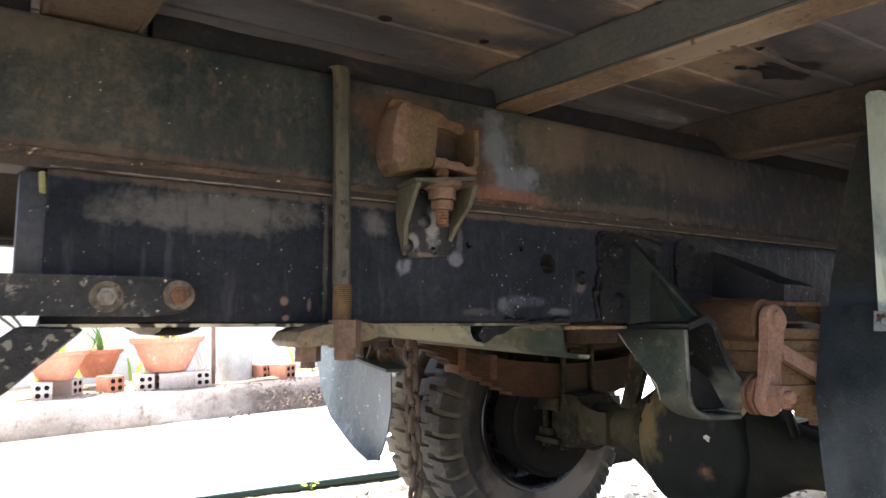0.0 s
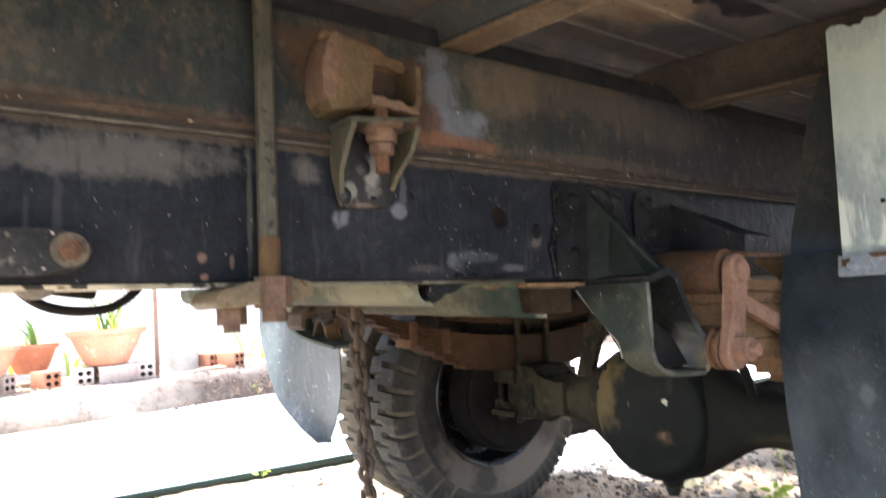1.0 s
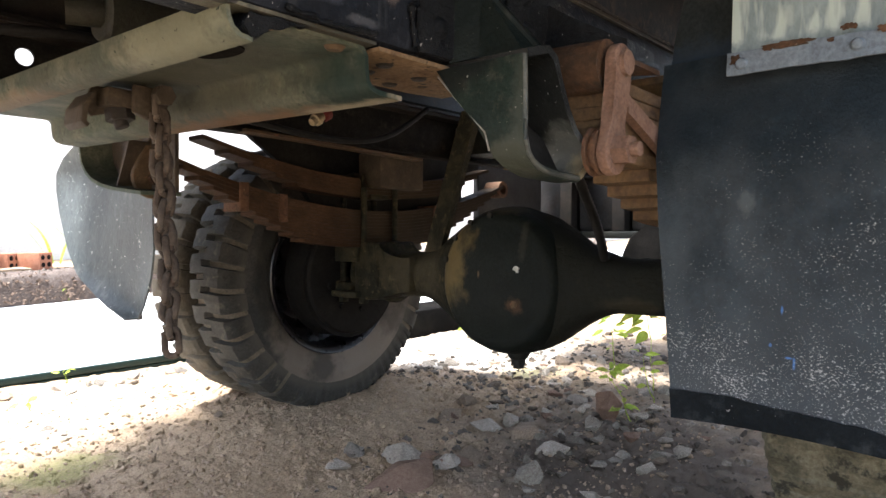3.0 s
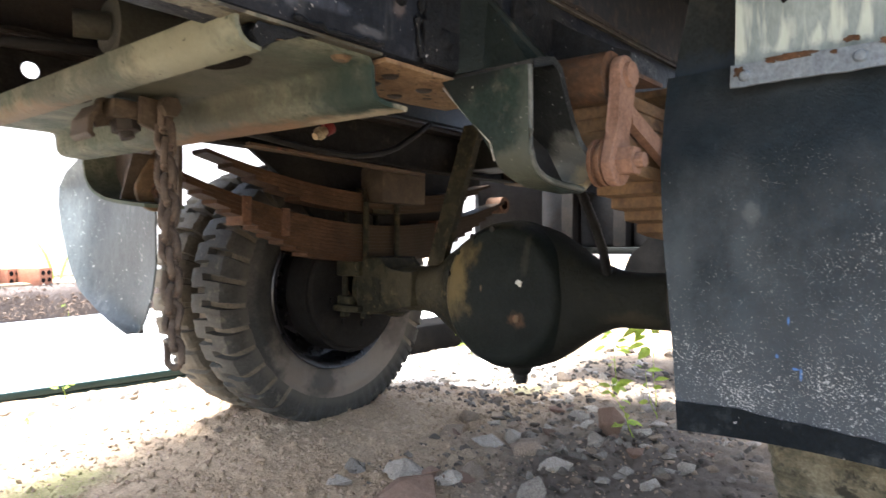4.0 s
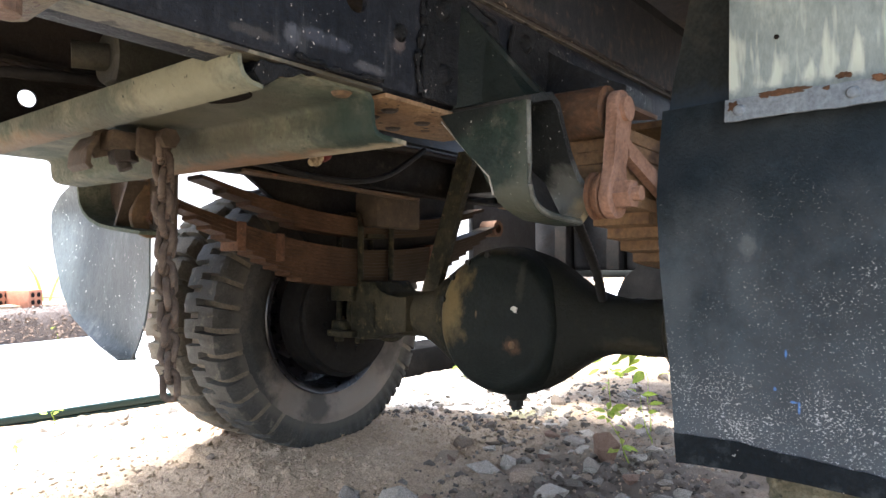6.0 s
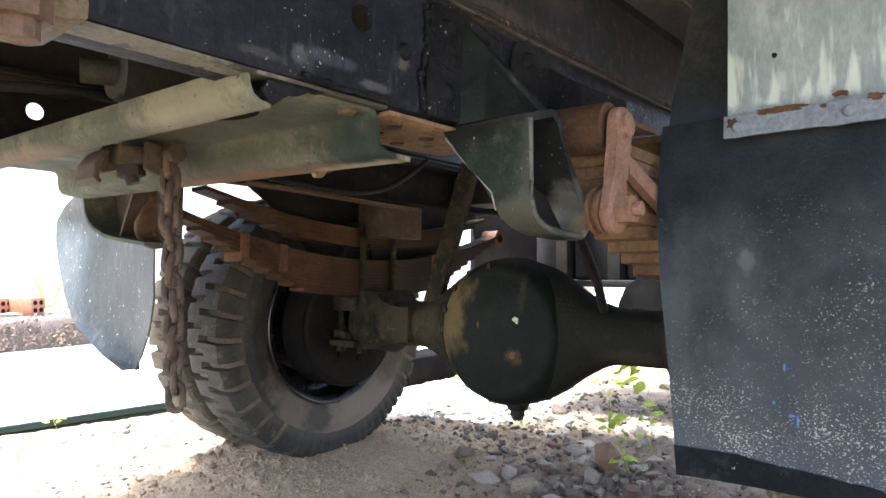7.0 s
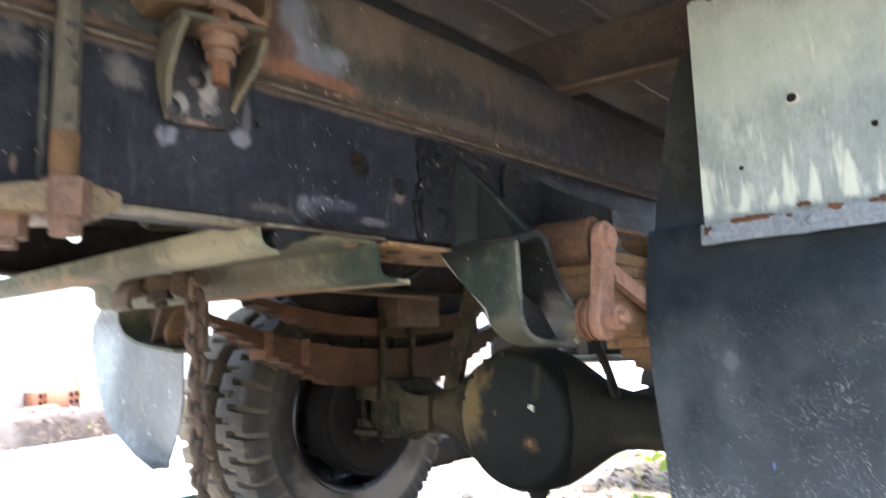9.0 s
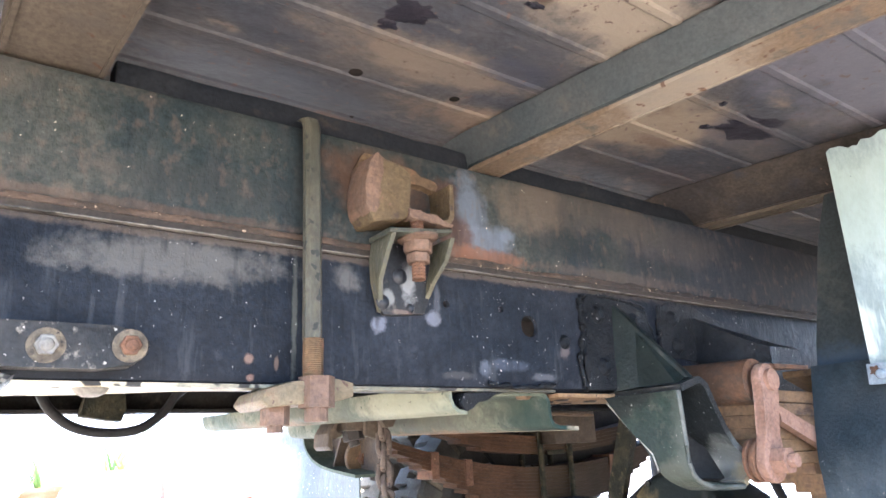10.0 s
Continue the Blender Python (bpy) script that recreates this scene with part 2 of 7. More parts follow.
M["pitch"] = surf("pitch", (0.0090, 0.0086, 0.0083), (0.0180, 0.0166, 0.0151), big=8, rough=(0.9, 1.0), bump=0.4, spec=0.0)
M["rust_leaf"] = surf("rust_leaf", (0.0578, 0.0323, 0.0195), (0.1020, 0.0595, 0.0340), big=9, third=(0.03, 0.02, 0.014), third_at=(0.5, 0.66), rough=(0.6, 0.9), bump=0.5, bump_scale=150, stretch=(0.8, 1, 1), spec=0.1,
    blots=[((1.82, 1.9, 0.75), (0.26, 0.3, 0.3), (0.034, 0.026, 0.017), 0.8), ((2.35, 1.9, 0.78), (0.6, 0.5, 0.5), (0.022, 0.016, 0.011), 0.9)])
M["ochre_leaf"] = surf("ochre_leaf", (0.118, 0.074, 0.036), (0.17, 0.108, 0.054), big=14, third=(0.05, 0.030, 0.018), third_at=(0.5, 0.62), rough=(0.6, 0.9), bump=0.5, bump_scale=150, stretch=(0.5, 1, 1))
M["rust_light"] = surf("rust_light", (0.205, 0.122, 0.085), (0.265, 0.165, 0.12), big=24, third=(0.125, 0.068, 0.046), third_at=(0.55, 0.69), specks=(0.42, 0.36, 0.3), speck_scale=200, speck_at=0.74, rough=(0.6, 0.9), bump=0.7, bump_scale=130)
M["rust_brown"] = surf("rust_brown", (0.075, 0.05, 0.027), (0.13, 0.085, 0.043), big=24, third=(0.15, 0.068, 0.035), third_at=(0.55, 0.68), rough=(0.6, 0.9), bump=0.6, bump_scale=140)
M["green_paint"] = surf("green_paint", (0.075, 0.092, 0.07), (0.16, 0.163, 0.12), big=14, third=(0.035, 0.042, 0.032), third_at=(0.54, 0.64), specks=(0.02, 0.027, 0.022), speck_scale=85, speck_detail=5.0, speck_at=0.655, rough=(0.6, 0.9), bump=0.5, bump_scale=80, spec=0.06,
    blots=[((0.755, 0.85, 0.905), (0.06, 0.15, 0.06), (0.012, 0.021, 0.018), 0.92), ((0.69, 0.95, 0.93), (0.06, 0.12, 0.05), (0.028, 0.036, 0.028), 0.7), ((0.66, 1.22, 0.92), (0.16, 0.34, 0.15), (0.045, 0.044, 0.033), 0.75), ((0.79, 1.2, 0.88), (0.05, 0.3, 0.05), (0.14, 0.085, 0.05), 0.75), ((0.565, 1.5, 0.905), (0.03, 0.25, 0.03), (0.15, 0.10, 0.06), 0.5), ((0.795, 0.9, 0.88), (0.03, 0.13, 0.05), (0.2, 0.18, 0.13), 0.8), ((0.555, 0.95, 0.92), (0.05, 0.16, 0.04), (0.16, 0.16, 0.115), 0.7)])
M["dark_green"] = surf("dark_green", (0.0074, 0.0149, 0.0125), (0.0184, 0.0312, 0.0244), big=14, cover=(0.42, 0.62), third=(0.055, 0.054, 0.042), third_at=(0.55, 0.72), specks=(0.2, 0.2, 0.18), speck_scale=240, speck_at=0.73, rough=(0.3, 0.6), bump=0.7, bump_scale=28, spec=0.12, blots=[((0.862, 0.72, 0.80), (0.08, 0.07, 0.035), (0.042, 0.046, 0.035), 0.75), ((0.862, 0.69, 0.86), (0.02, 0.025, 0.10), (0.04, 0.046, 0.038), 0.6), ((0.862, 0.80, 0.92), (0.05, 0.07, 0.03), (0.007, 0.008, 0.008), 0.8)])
M["gusset_paint"] = surf("gusset_paint", (0.0062, 0.0100, 0.0090), (0.012, 0.0165, 0.0145), big=16, third=(0.045, 0.046, 0.04), third_at=(0.62, 0.74), specks=(0.2, 0.2, 0.18), speck_scale=220, speck_at=0.72, rough=(0.3, 0.6), bump=0.9, bump_scale=40, spec=0.14)
M["axle_cover"] = surf("axle_cover", (0.0084, 0.0115, 0.0105), (0.0142, 0.0182, 0.0159), big=7, third=(0.022, 0.021, 0.015), third_at=(0.62, 0.78), rough=(0.45, 0.7), bump=0.6, bump_scale=60, spec=0.10,
    blots=[((1.63, 1.46, 0.69), (0.2, 0.10, 0.17), (0.12, 0.094, 0.042), 0.85), ((1.62, 1.495, 0.58), (0.2, 0.06, 0.22), (0.09, 0.072, 0.036), 0.8), ((1.66, 1.3, 0.79), (0.1, 0.2, 0.03), (0.06, 0.05, 0.028), 0.7), ((1.60, 1.222, 0.529), (0.06, 0.026, 0.026), (0.075, 0.046, 0.028), 0.7), ((1.57, 1.33, 0.606), (0.06, 0.004, 0.014), (0.12, 0.085, 0.05), 0.8), ((1.6, 1.2, 0.7), (0.1, 0.012, 0.07), (0.03, 0.03, 0.024), 0.6)])
M["axle_grime"] = surf("axle_grime", (0.0130, 0.0140, 0.0127), (0.0247, 0.0247, 0.0202), big=7, third=(0.05, 0.043, 0.025), third_at=(0.6, 0.74), rough=(0.45, 0.75), bump=0.6, bump_scale=60, spec=0.14)
M["axle_dirt"] = surf("axle_dirt", (0.0150, 0.0154, 0.0108), (0.0408, 0.0372, 0.0216), big=20, cover=(0.45, 0.56), third=(0.09, 0.072, 0.036), third_at=(0.57, 0.65), rough=(0.55, 0.85), bump=1.0, depth=0.006, bump_scale=60, spec=0.12,
    blots=[((1.73, 1.02, 0.60), (0.6, 0.62, 0.6), (0.012, 0.0135, 0.0115), 0.9), ((1.70, 0.80, 0.58), (0.2, 0.05, 0.12), (0.045, 0.04, 0.025), 0.6), ((1.70, 0.93, 0.54), (0.2, 0.09, 0.025), (0.04, 0.036, 0.022), 0.6), ((1.70, 1.62, 0.62), (0.2, 0.14, 0.1), (0.055, 0.048, 0.03), 0.6)])
M["flap_rubber"] = surf("flap_rubber", (0.0120, 0.0190, 0.0248), (0.0205, 0.0305, 0.0385), big=4, cover=(0.42, 0.62), third=(0.027, 0.043, 0.054), third_at=(0.52, 0.76), specks=(0.24, 0.25, 0.245), speck_scale=480, speck_detail=5.0, speck_patch=0.26, speck_at=0.628, speck_stretch=(1, 0.62, 1.0), speck_fade=(0.66, 0.3), rough=(0.4, 0.65), bump=0.7, bump_scale=150, spec=0.16,
    streaks=[((0.07, 0.08, 0.087), 0.6, 9.0, 7.0, 0.5, 1.2, 0.40, 0.84, 0.7), ((0.05, 0.06, 0.066), 0.35, 14.0, 10.0, 0.5, 0.8, 0.40, 0.9, 0.1)],
    blots=[((1.12, 0.51, 0.753), (0.05, 0.012, 0.02), (0.095, 0.105, 0.105), 0.55), ((1.12, 0.60, 0.62), (0.08, 0.02, 0.2), (0.03, 0.04, 0.045), 0.5),
           ((1.12, 0.447, 0.55), (0.05, 0.0022, 0.009), (0.05, 0.16, 0.42), 1.0), ((1.12, 0.453, 0.556), (0.05, 0.005, 0.002), (0.05, 0.16, 0.42), 1.0), ((1.12, 0.475, 0.57), (0.05, 0.0022, 0.003), (0.05, 0.16, 0.42), 0.8), ((1.12, 0.462, 0.615), (0.05, 0.002, 0.006), (0.05, 0.16, 0.42), 0.9)])
M["flap_hem"] = surf("flap_hem", (0.0070, 0.0092, 0.0112), (0.0125, 0.0155, 0.018), big=8, third=(0.034, 0.038, 0.04), third_at=(0.55, 0.72), specks=(0.2, 0.2, 0.19), speck_scale=160, speck_at=0.72, rough=(0.5, 0.75), bump=0.6, bump_scale=150, spec=0.06)
M["far_flap"] = surf("far_flap", (0.06, 0.072, 0.074), (0.115, 0.13, 0.132), big=5, third=(0.2, 0.21, 0.2), third_at=(0.58, 0.76), specks=(0.5, 0.5, 0.48), speck_scale=110, speck_at=0.70, rough=(0.35, 0.6), bump=0.3, stretch=(1, 1, 0.35))
M["plate_paint"] = surf("plate_paint", (0.165, 0.210, 0.217), (0.215, 0.265, 0.264), big=5, third=(0.27, 0.32, 0.30), third_at=(0.56, 0.74), specks=(0.12, 0.15, 0.15), speck_scale=120, speck_at=0.76, rough=(0.3, 0.55), bump=0.2, stretch=(1, 1.1, 0.45), grain=0.2,
    streaks=[((0.36, 0.415, 0.37), 0.75, 42.0, 7.0, 0.62, 0.72, 0.970, 1.075, 0.19), ((0.25, 0.30, 0.29), 0.2, 18.0, 5.0, 0.5, 0.75, 0.965, 1.3, 0.02)],
    blots=[((1.1, 0.4, 1.20), (0.2, 0.3, 0.10), (0.25, 0.305, 0.28), 0.5), ((1.1, 0.400, 1.1205), (0.2, 0.011, 0.009), (0.36, 0.36, 0.33), 0.8), ((1.1, 0.470, 0.998), (0.2, 0.010, 0.018), (0.36, 0.415, 0.37), 0.35), ((1.1, 0.414, 0.992), (0.2, 0.008, 0.014), (0.36, 0.415, 0.37), 0.3), ((1.1, 0.385, 1.000), (0.2, 0.008, 0.022), (0.36, 0.415, 0.37), 0.3), ((1.1, 0.337, 0.990), (0.2, 0.009, 0.018), (0.36, 0.415, 0.37), 0.3)])
M["guard_olive"] = surf("guard_olive", (0.021, 0.027, 0.030), (0.032, 0.037, 0.036), big=4, cover=(0.38, 0.65), third=(0.044, 0.044, 0.035), third_at=(0.52, 0.72), rough=(0.55, 0.8), bump=0.4, bump_scale=40, spec=0.1,
    blots=[((1.19, 0.6, 0.95), (0.1, 0.2, 0.05), (0.022, 0.034, 0.05), 0.8)])
M["plate_edge"] = surf("plate_edge", (0.15, 0.183, 0.215), (0.19, 0.225, 0.252), big=8, third=(0.12, 0.06, 0.04), third_at=(0.62, 0.68), specks=(0.08, 0.10, 0.17), speck_scale=60, speck_at=0.75, rough=(0.35, 0.6), bump=0.15)
M["rim_paint"] = surf("rim_paint", (0.0072, 0.0072, 0.0096), (0.0156, 0.0144, 0.0156), big=8, third=(0.03, 0.027, 0.024), third_at=(0.6, 0.75), rough=(0.16, 0.42), bump=0.2, spec=0.5)
M["deck"] = surf("deck", (0.034, 0.037, 0.046), (0.066, 0.061, 0.058), big=9, cover=(0.40, 0.62), third=(0.10, 0.083, 0.066), third_at=(0.56, 0.68), specks=(0.05, 0.033, 0.028), speck_scale=75, speck_detail=5.0, speck_at=0.625, rough=(0.45, 0.85), bump=0.7, bump_scale=50, stretch=(0.6, 1, 1),
    # The blot at (0.3, 0.85) is shade beside the bed beam, put into the colour.
    blots=[((0.6, 0.5, 1.345), (0.2, 0.08, 0.1), (0.175, 0.148, 0.113), 0.7), ((0.84, 0.66, 1.345), (0.16, 0.10, 0.1), (0.15, 0.12, 0.086), 0.75), ((0.80, 0.62, 1.345), (0.05, 0.03, 0.1), (0.05, 0.034, 0.026), 0.7), ((0.90, 0.70, 1.345), (0.05, 0.02, 0.1), (0.055, 0.037, 0.028), 0.6), ((0.45, 0.70, 1.345), (0.18, 0.05, 0.1), (0.115, 0.092, 0.068), 0.6), ((1.02, 0.38, 1.345), (0.28, 0.16, 0.1), (0.075, 0.074, 0.092), 0.8)] + [((0.6, 0.8, 1.345), (0.12, 0.05, 0.1), (0.13, 0.095, 0.064), 0.6), ((0.3, 0.85, 1.345), (0.2, 0.06, 0.1), (0.035, 0.04, 0.05), 0.6),
           ((0.47, 0.52, 1.345), (0.03, 0.012, 0.1), (0.03, 0.018, 0.012), 0.9), ((0.56, 0.66, 1.345), (0.07, 0.04, 0.1), (0.022, 0.025, 0.036), 0.8), ((0.39, 0.9, 1.345), (0.07, 0.02, 0.1), (0.085, 0.05, 0.034), 0.5), ((1.06, 0.79, 1.345), (0.08, 0.05, 0.1), (0.04, 0.036, 0.038), 0.7), ((1.0, 0.60, 1.345), (0.11, 0.05, 0.1), (0.05, 0.045, 0.05), 0.7)])
M["beam_brown"] = surf("beam_brown", (0.115, 0.085, 0.055), (0.17, 0.14, 0.107), big=8, cover=(0.45, 0.6), third=(0.045, 0.041, 0.037), third_at=(0.51, 0.62), specks=(0.06, 0.035, 0.022), speck_scale=60, speck_at=0.66, rough=(0.55, 0.85), bump=0.6, bump_scale=60,
    blots=[((0.70, 0.50, 1.285), (0.1, 0.11, 0.1), (0.165, 0.145, 0.118), 0.7)])
M["beam_dusk"] = surf("beam_dusk", (0.0300, 0.0270, 0.0263), (0.0495, 0.0420, 0.0345), big=10, cover=(0.42, 0.6), third=(0.024, 0.025, 0.03), third_at=(0.52, 0.66), specks=(0.12, 0.085, 0.06), speck_scale=60, speck_at=0.74, rough=(0.55, 0.85), bump=0.6, bump_scale=50, spec=0.1)
M["beam_olive"] = surf("beam_olive", (0.042, 0.038, 0.030), (0.07, 0.058, 0.043), big=8, cover=(0.43, 0.6), third=(0.028, 0.027, 0.026), third_at=(0.52, 0.64), rough=(0.6, 0.85), bump=0.5, spec=0.1)
M["beam_blue"] = surf("beam_blue", (0.028, 0.036, 0.040), (0.046, 0.05, 0.05), big=6, third=(0.062, 0.052, 0.042), third_at=(0.58, 0.72), specks=(0.014, 0.016, 0.02), speck_scale=40, speck_detail=4.0, speck_at=0.68, rough=(0.45, 0.75), bump=0.5)
M["chain"] = surf("chain", (0.06, 0.046, 0.036), (0.105, 0.082, 0.063), big=30, third=(0.11, 0.066, 0.045), third_at=(0.62, 0.74), rough=(0.65, 0.9), bump=0.6, bump_scale=160)
M["black_rubber"] = surf("black_rubber", (0.0130, 0.0130, 0.0130), (0.0260, 0.0260, 0.0260), big=12, rough=(0.55, 0.8), bump=0.35, spec=0.12)
M["grey_steel"] = surf("grey_steel", (0.05, 0.05, 0.052), (0.075, 0.075, 0.075), big=8, third=(0.045, 0.032, 0.024), rough=(0.5, 0.75), bump=0.2, spec=0.15)
M["tar"] = surf("tar", (0.012, 0.012, 0.012), (0.025, 0.024, 0.021), big=30, specks=(0.13, 0.125, 0.1), speck_scale=110, speck_at=0.58, rough=(0.25, 0.6), bump=1.0, bump_scale=110)
M["white_chip"] = surf("white_chip", (0.6, 0.62, 0.55), (0.5, 0.52, 0.48), big=40, rough=(0.6, 0.8), bump=0.1)
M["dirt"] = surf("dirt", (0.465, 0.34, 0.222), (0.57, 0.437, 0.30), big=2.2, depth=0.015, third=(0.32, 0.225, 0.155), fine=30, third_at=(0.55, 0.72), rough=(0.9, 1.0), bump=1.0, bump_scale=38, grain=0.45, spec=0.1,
    # The first three blots are dark soil that also carries shade in its colour.
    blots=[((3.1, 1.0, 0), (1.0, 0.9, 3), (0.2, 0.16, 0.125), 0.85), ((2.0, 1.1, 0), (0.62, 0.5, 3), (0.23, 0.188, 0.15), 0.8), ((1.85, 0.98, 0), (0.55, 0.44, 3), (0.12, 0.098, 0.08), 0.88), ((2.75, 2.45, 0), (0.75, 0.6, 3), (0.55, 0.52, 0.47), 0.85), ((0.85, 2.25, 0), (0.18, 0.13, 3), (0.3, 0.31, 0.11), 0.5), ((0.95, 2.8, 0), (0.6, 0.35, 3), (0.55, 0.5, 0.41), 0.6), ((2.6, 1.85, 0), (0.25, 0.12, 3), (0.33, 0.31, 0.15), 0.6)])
M["stone"] = surf("stone", (0.34, 0.295, 0.245), (0.50, 0.445, 0.375), big=9, cover=(0.42, 0.58), third=(0.15, 0.112, 0.08), third_at=(0.53, 0.62), rough=(0.8, 0.95), bump=1.0, depth=0.0035, bump_scale=40, per_object=0.5, spec=0.15)
M["dark_stone"] = surf("dark_stone", (0.20, 0.152, 0.112), (0.34, 0.262, 0.19), big=14, third=(0.34, 0.26, 0.19), third_at=(0.53, 0.68), rough=(0.75, 0.95), bump=1.0, depth=0.0035, bump_scale=45, per_object=0.6, spec=0.12)
M["grit"] = surf("grit", (0.42, 0.31, 0.222), (0.53, 0.40, 0.295), big=9, third=(0.3, 0.225, 0.165), rough=(0.9, 1.0), bump=0.3, bump_scale=70, grain=0.3, spec=0.1)
M["dark_rubble"] = surf("dark_rubble", (0.10, 0.085, 0.07), (0.19, 0.16, 0.13), big=20, third=(0.26, 0.225, 0.185), rough=(0.8, 1.0), bump=0.5, bump_scale=70, spec=0.15)
M["bank_soil"] = surf("bank_soil", (0.10, 0.068, 0.05), (0.2, 0.145, 0.11), big=9, third=(0.4, 0.33, 0.27), third_at=(0.58, 0.66), rough=(0.9, 1.0), bump=0.4, spec=0.08)
M["rubble"] = surf("rubble", (0.155, 0.13, 0.105), (0.36, 0.32, 0.27), big=16, cover=(0.45, 0.6), third=(0.12, 0.098, 0.078), rough=(0.8, 1.0), bump=0.4, bump_scale=70, spec=0.15)
M["red_stone"] = surf("red_stone", (0.24, 0.155, 0.112), (0.32, 0.215, 0.16), big=14, third=(0.14, 0.095, 0.07), rough=(0.8, 0.95), bump=1.0, depth=0.0035, bump_scale=45, per_object=0.3, spec=0.12)
M["slab_white"] = surf("slab_white", (0.78, 0.78, 0.76), (0.72, 0.72, 0.69), big=2, rough=(0.5, 0.8), bump=0.1, grain=0.05)
M["slab_edge"] = surf("slab_edge", (0.010, 0.028, 0.024), (0.018, 0.04, 0.034), big=6, rough=(0.3, 0.5), bump=0.1)
M["kerb"] = surf("kerb", (0.38, 0.315, 0.26), (0.54, 0.46, 0.39), big=4, third=(0.11, 0.08, 0.062), third_at=(0.53, 0.66), specks=(0.5, 0.45, 0.38), speck_scale=40, speck_detail=5.0, speck_at=0.72, rough=(0.85, 1.0), bump=1.0, bump_scale=35, depth=0.02,
    blots=[((2.75, 5.42, 0.2), (1.7, 2.0, 2.0), (0.06, 0.042, 0.036), 0.85)])
M["wall_white"] = surf("wall_white", (0.78, 0.77, 0.74), (0.7, 0.68, 0.63), big=2, third=(0.55, 0.51, 0.45), third_at=(0.64, 0.76), rough=(0.8, 0.95), bump=0.4, bump_scale=30, grain=0.1)
M["terracotta"] = surf("terracotta", (0.48, 0.195, 0.115), (0.54, 0.25, 0.155), big=5, third=(0.66, 0.48, 0.38), third_at=(0.58, 0.74), rough=(0.6, 0.85), bump=0.15, grain=0.1)
M["brick"] = surf("brick", (0.45, 0.19, 0.11), (0.52, 0.245, 0.15), big=12, third=(0.5, 0.36, 0.28), third_at=(0.62, 0.75), rough=(0.8, 0.95), bump=0.3, per_object=0.12)
M["pale_brick"] = surf("pale_brick", (0.62, 0.52, 0.44), (0.58, 0.42, 0.33), big=12, rough=(0.8, 0.95), bump=0.3)
M["hole_dark"] = surf("hole_dark", (0.0140, 0.0126, 0.0119), (0.0224, 0.0189, 0.0168), big=12, rough=(0.95, 1.0), bump=0.1, spec=0.0)
M["concrete"] = surf("concrete", (0.55, 0.51, 0.45), (0.42, 0.38, 0.33), big=7, third=(0.3, 0.26, 0.22), third_at=(0.57, 0.68), rough=(0.85, 1.0), bump=0.6, bump_scale=60)
M["post_rust"] = surf("post_rust", (0.22, 0.12, 0.08), (0.3, 0.2, 0.15), big=10, rough=(0.7, 0.9), bump=0.3)

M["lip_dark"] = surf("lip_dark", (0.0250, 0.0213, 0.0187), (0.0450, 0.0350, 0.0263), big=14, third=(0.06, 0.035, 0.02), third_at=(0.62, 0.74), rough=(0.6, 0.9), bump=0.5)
# The blot shades the edge's forward length by colour; the rest is rust.
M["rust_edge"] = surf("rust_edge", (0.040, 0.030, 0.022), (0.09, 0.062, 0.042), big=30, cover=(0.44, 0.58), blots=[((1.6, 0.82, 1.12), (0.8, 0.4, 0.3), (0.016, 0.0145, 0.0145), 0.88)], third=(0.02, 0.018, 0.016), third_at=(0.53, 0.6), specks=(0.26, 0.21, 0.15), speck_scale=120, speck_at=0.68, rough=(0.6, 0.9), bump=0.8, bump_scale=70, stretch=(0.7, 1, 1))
M["scraped"] = surf("scraped", (0.09, 0.085, 0.072), (0.22, 0.205, 0.175), big=16, third=(0.025, 0.024, 0.021), third_at=(0.5, 0.58), rough=(0.5, 0.8), bump=0.3, stretch=(0.6, 1, 1))
M["cream_paint"] = surf("cream_paint", (0.115, 0.112, 0.083), (0.165, 0.15, 0.105), big=14, third=(0.045, 0.047, 0.037), third_at=(0.5, 0.6), specks=(0.02, 0.018, 0.015), speck_scale=30, speck_at=0.62, rough=(0.5, 0.8), bump=0.3,
    blots=[((-0.02, 0.87, 0.936), (0.3, 0.3, 0.1), (0.42, 0.39, 0.28), 0.85), ((0.86, 0.85, 0.936), (0.12, 0.2, 0.1), (0.17, 0.115, 0.07), 0.85), ((0.7, 0.85, 0.936), (0.16, 0.2, 0.1), (0.03, 0.03, 0.024), 0.9)])
M["strap_paint"] = surf("strap_paint", (0.038, 0.040, 0.031), (0.068, 0.064, 0.045), big=14, cover=(0.42, 0.6), third=(0.12, 0.095, 0.062), third_at=(0.59, 0.68), specks=(0.013, 0.015, 0.013), speck_scale=70, speck_at=0.63, rough=(0.4, 0.7), bump=0.7, bump_scale=70, stretch=(1, 1, 0.45))
M["ear_olive"] = surf("ear_olive", (0.060, 0.060, 0.040), (0.095, 0.088, 0.056), big=22, cover=(0.42, 0.6), third=(0.045, 0.05, 0.055), third_at=(0.55, 0.68), specks=(0.2, 0.18, 0.12), speck_scale=140, speck_at=0.71, rough=(0.5, 0.8), bump=0.8, bump_scale=90, stretch=(1, 1, 0.5))
M["yellow_worn"] = surf("yellow_worn", (0.105, 0.085, 0.05), (0.16, 0.132, 0.082), big=16, third=(0.09, 0.046, 0.028), third_at=(0.55, 0.67), specks=(0.05, 0.028, 0.02), speck_scale=120, speck_at=0.62, rough=(0.5, 0.8), bump=0.7, bump_scale=110)
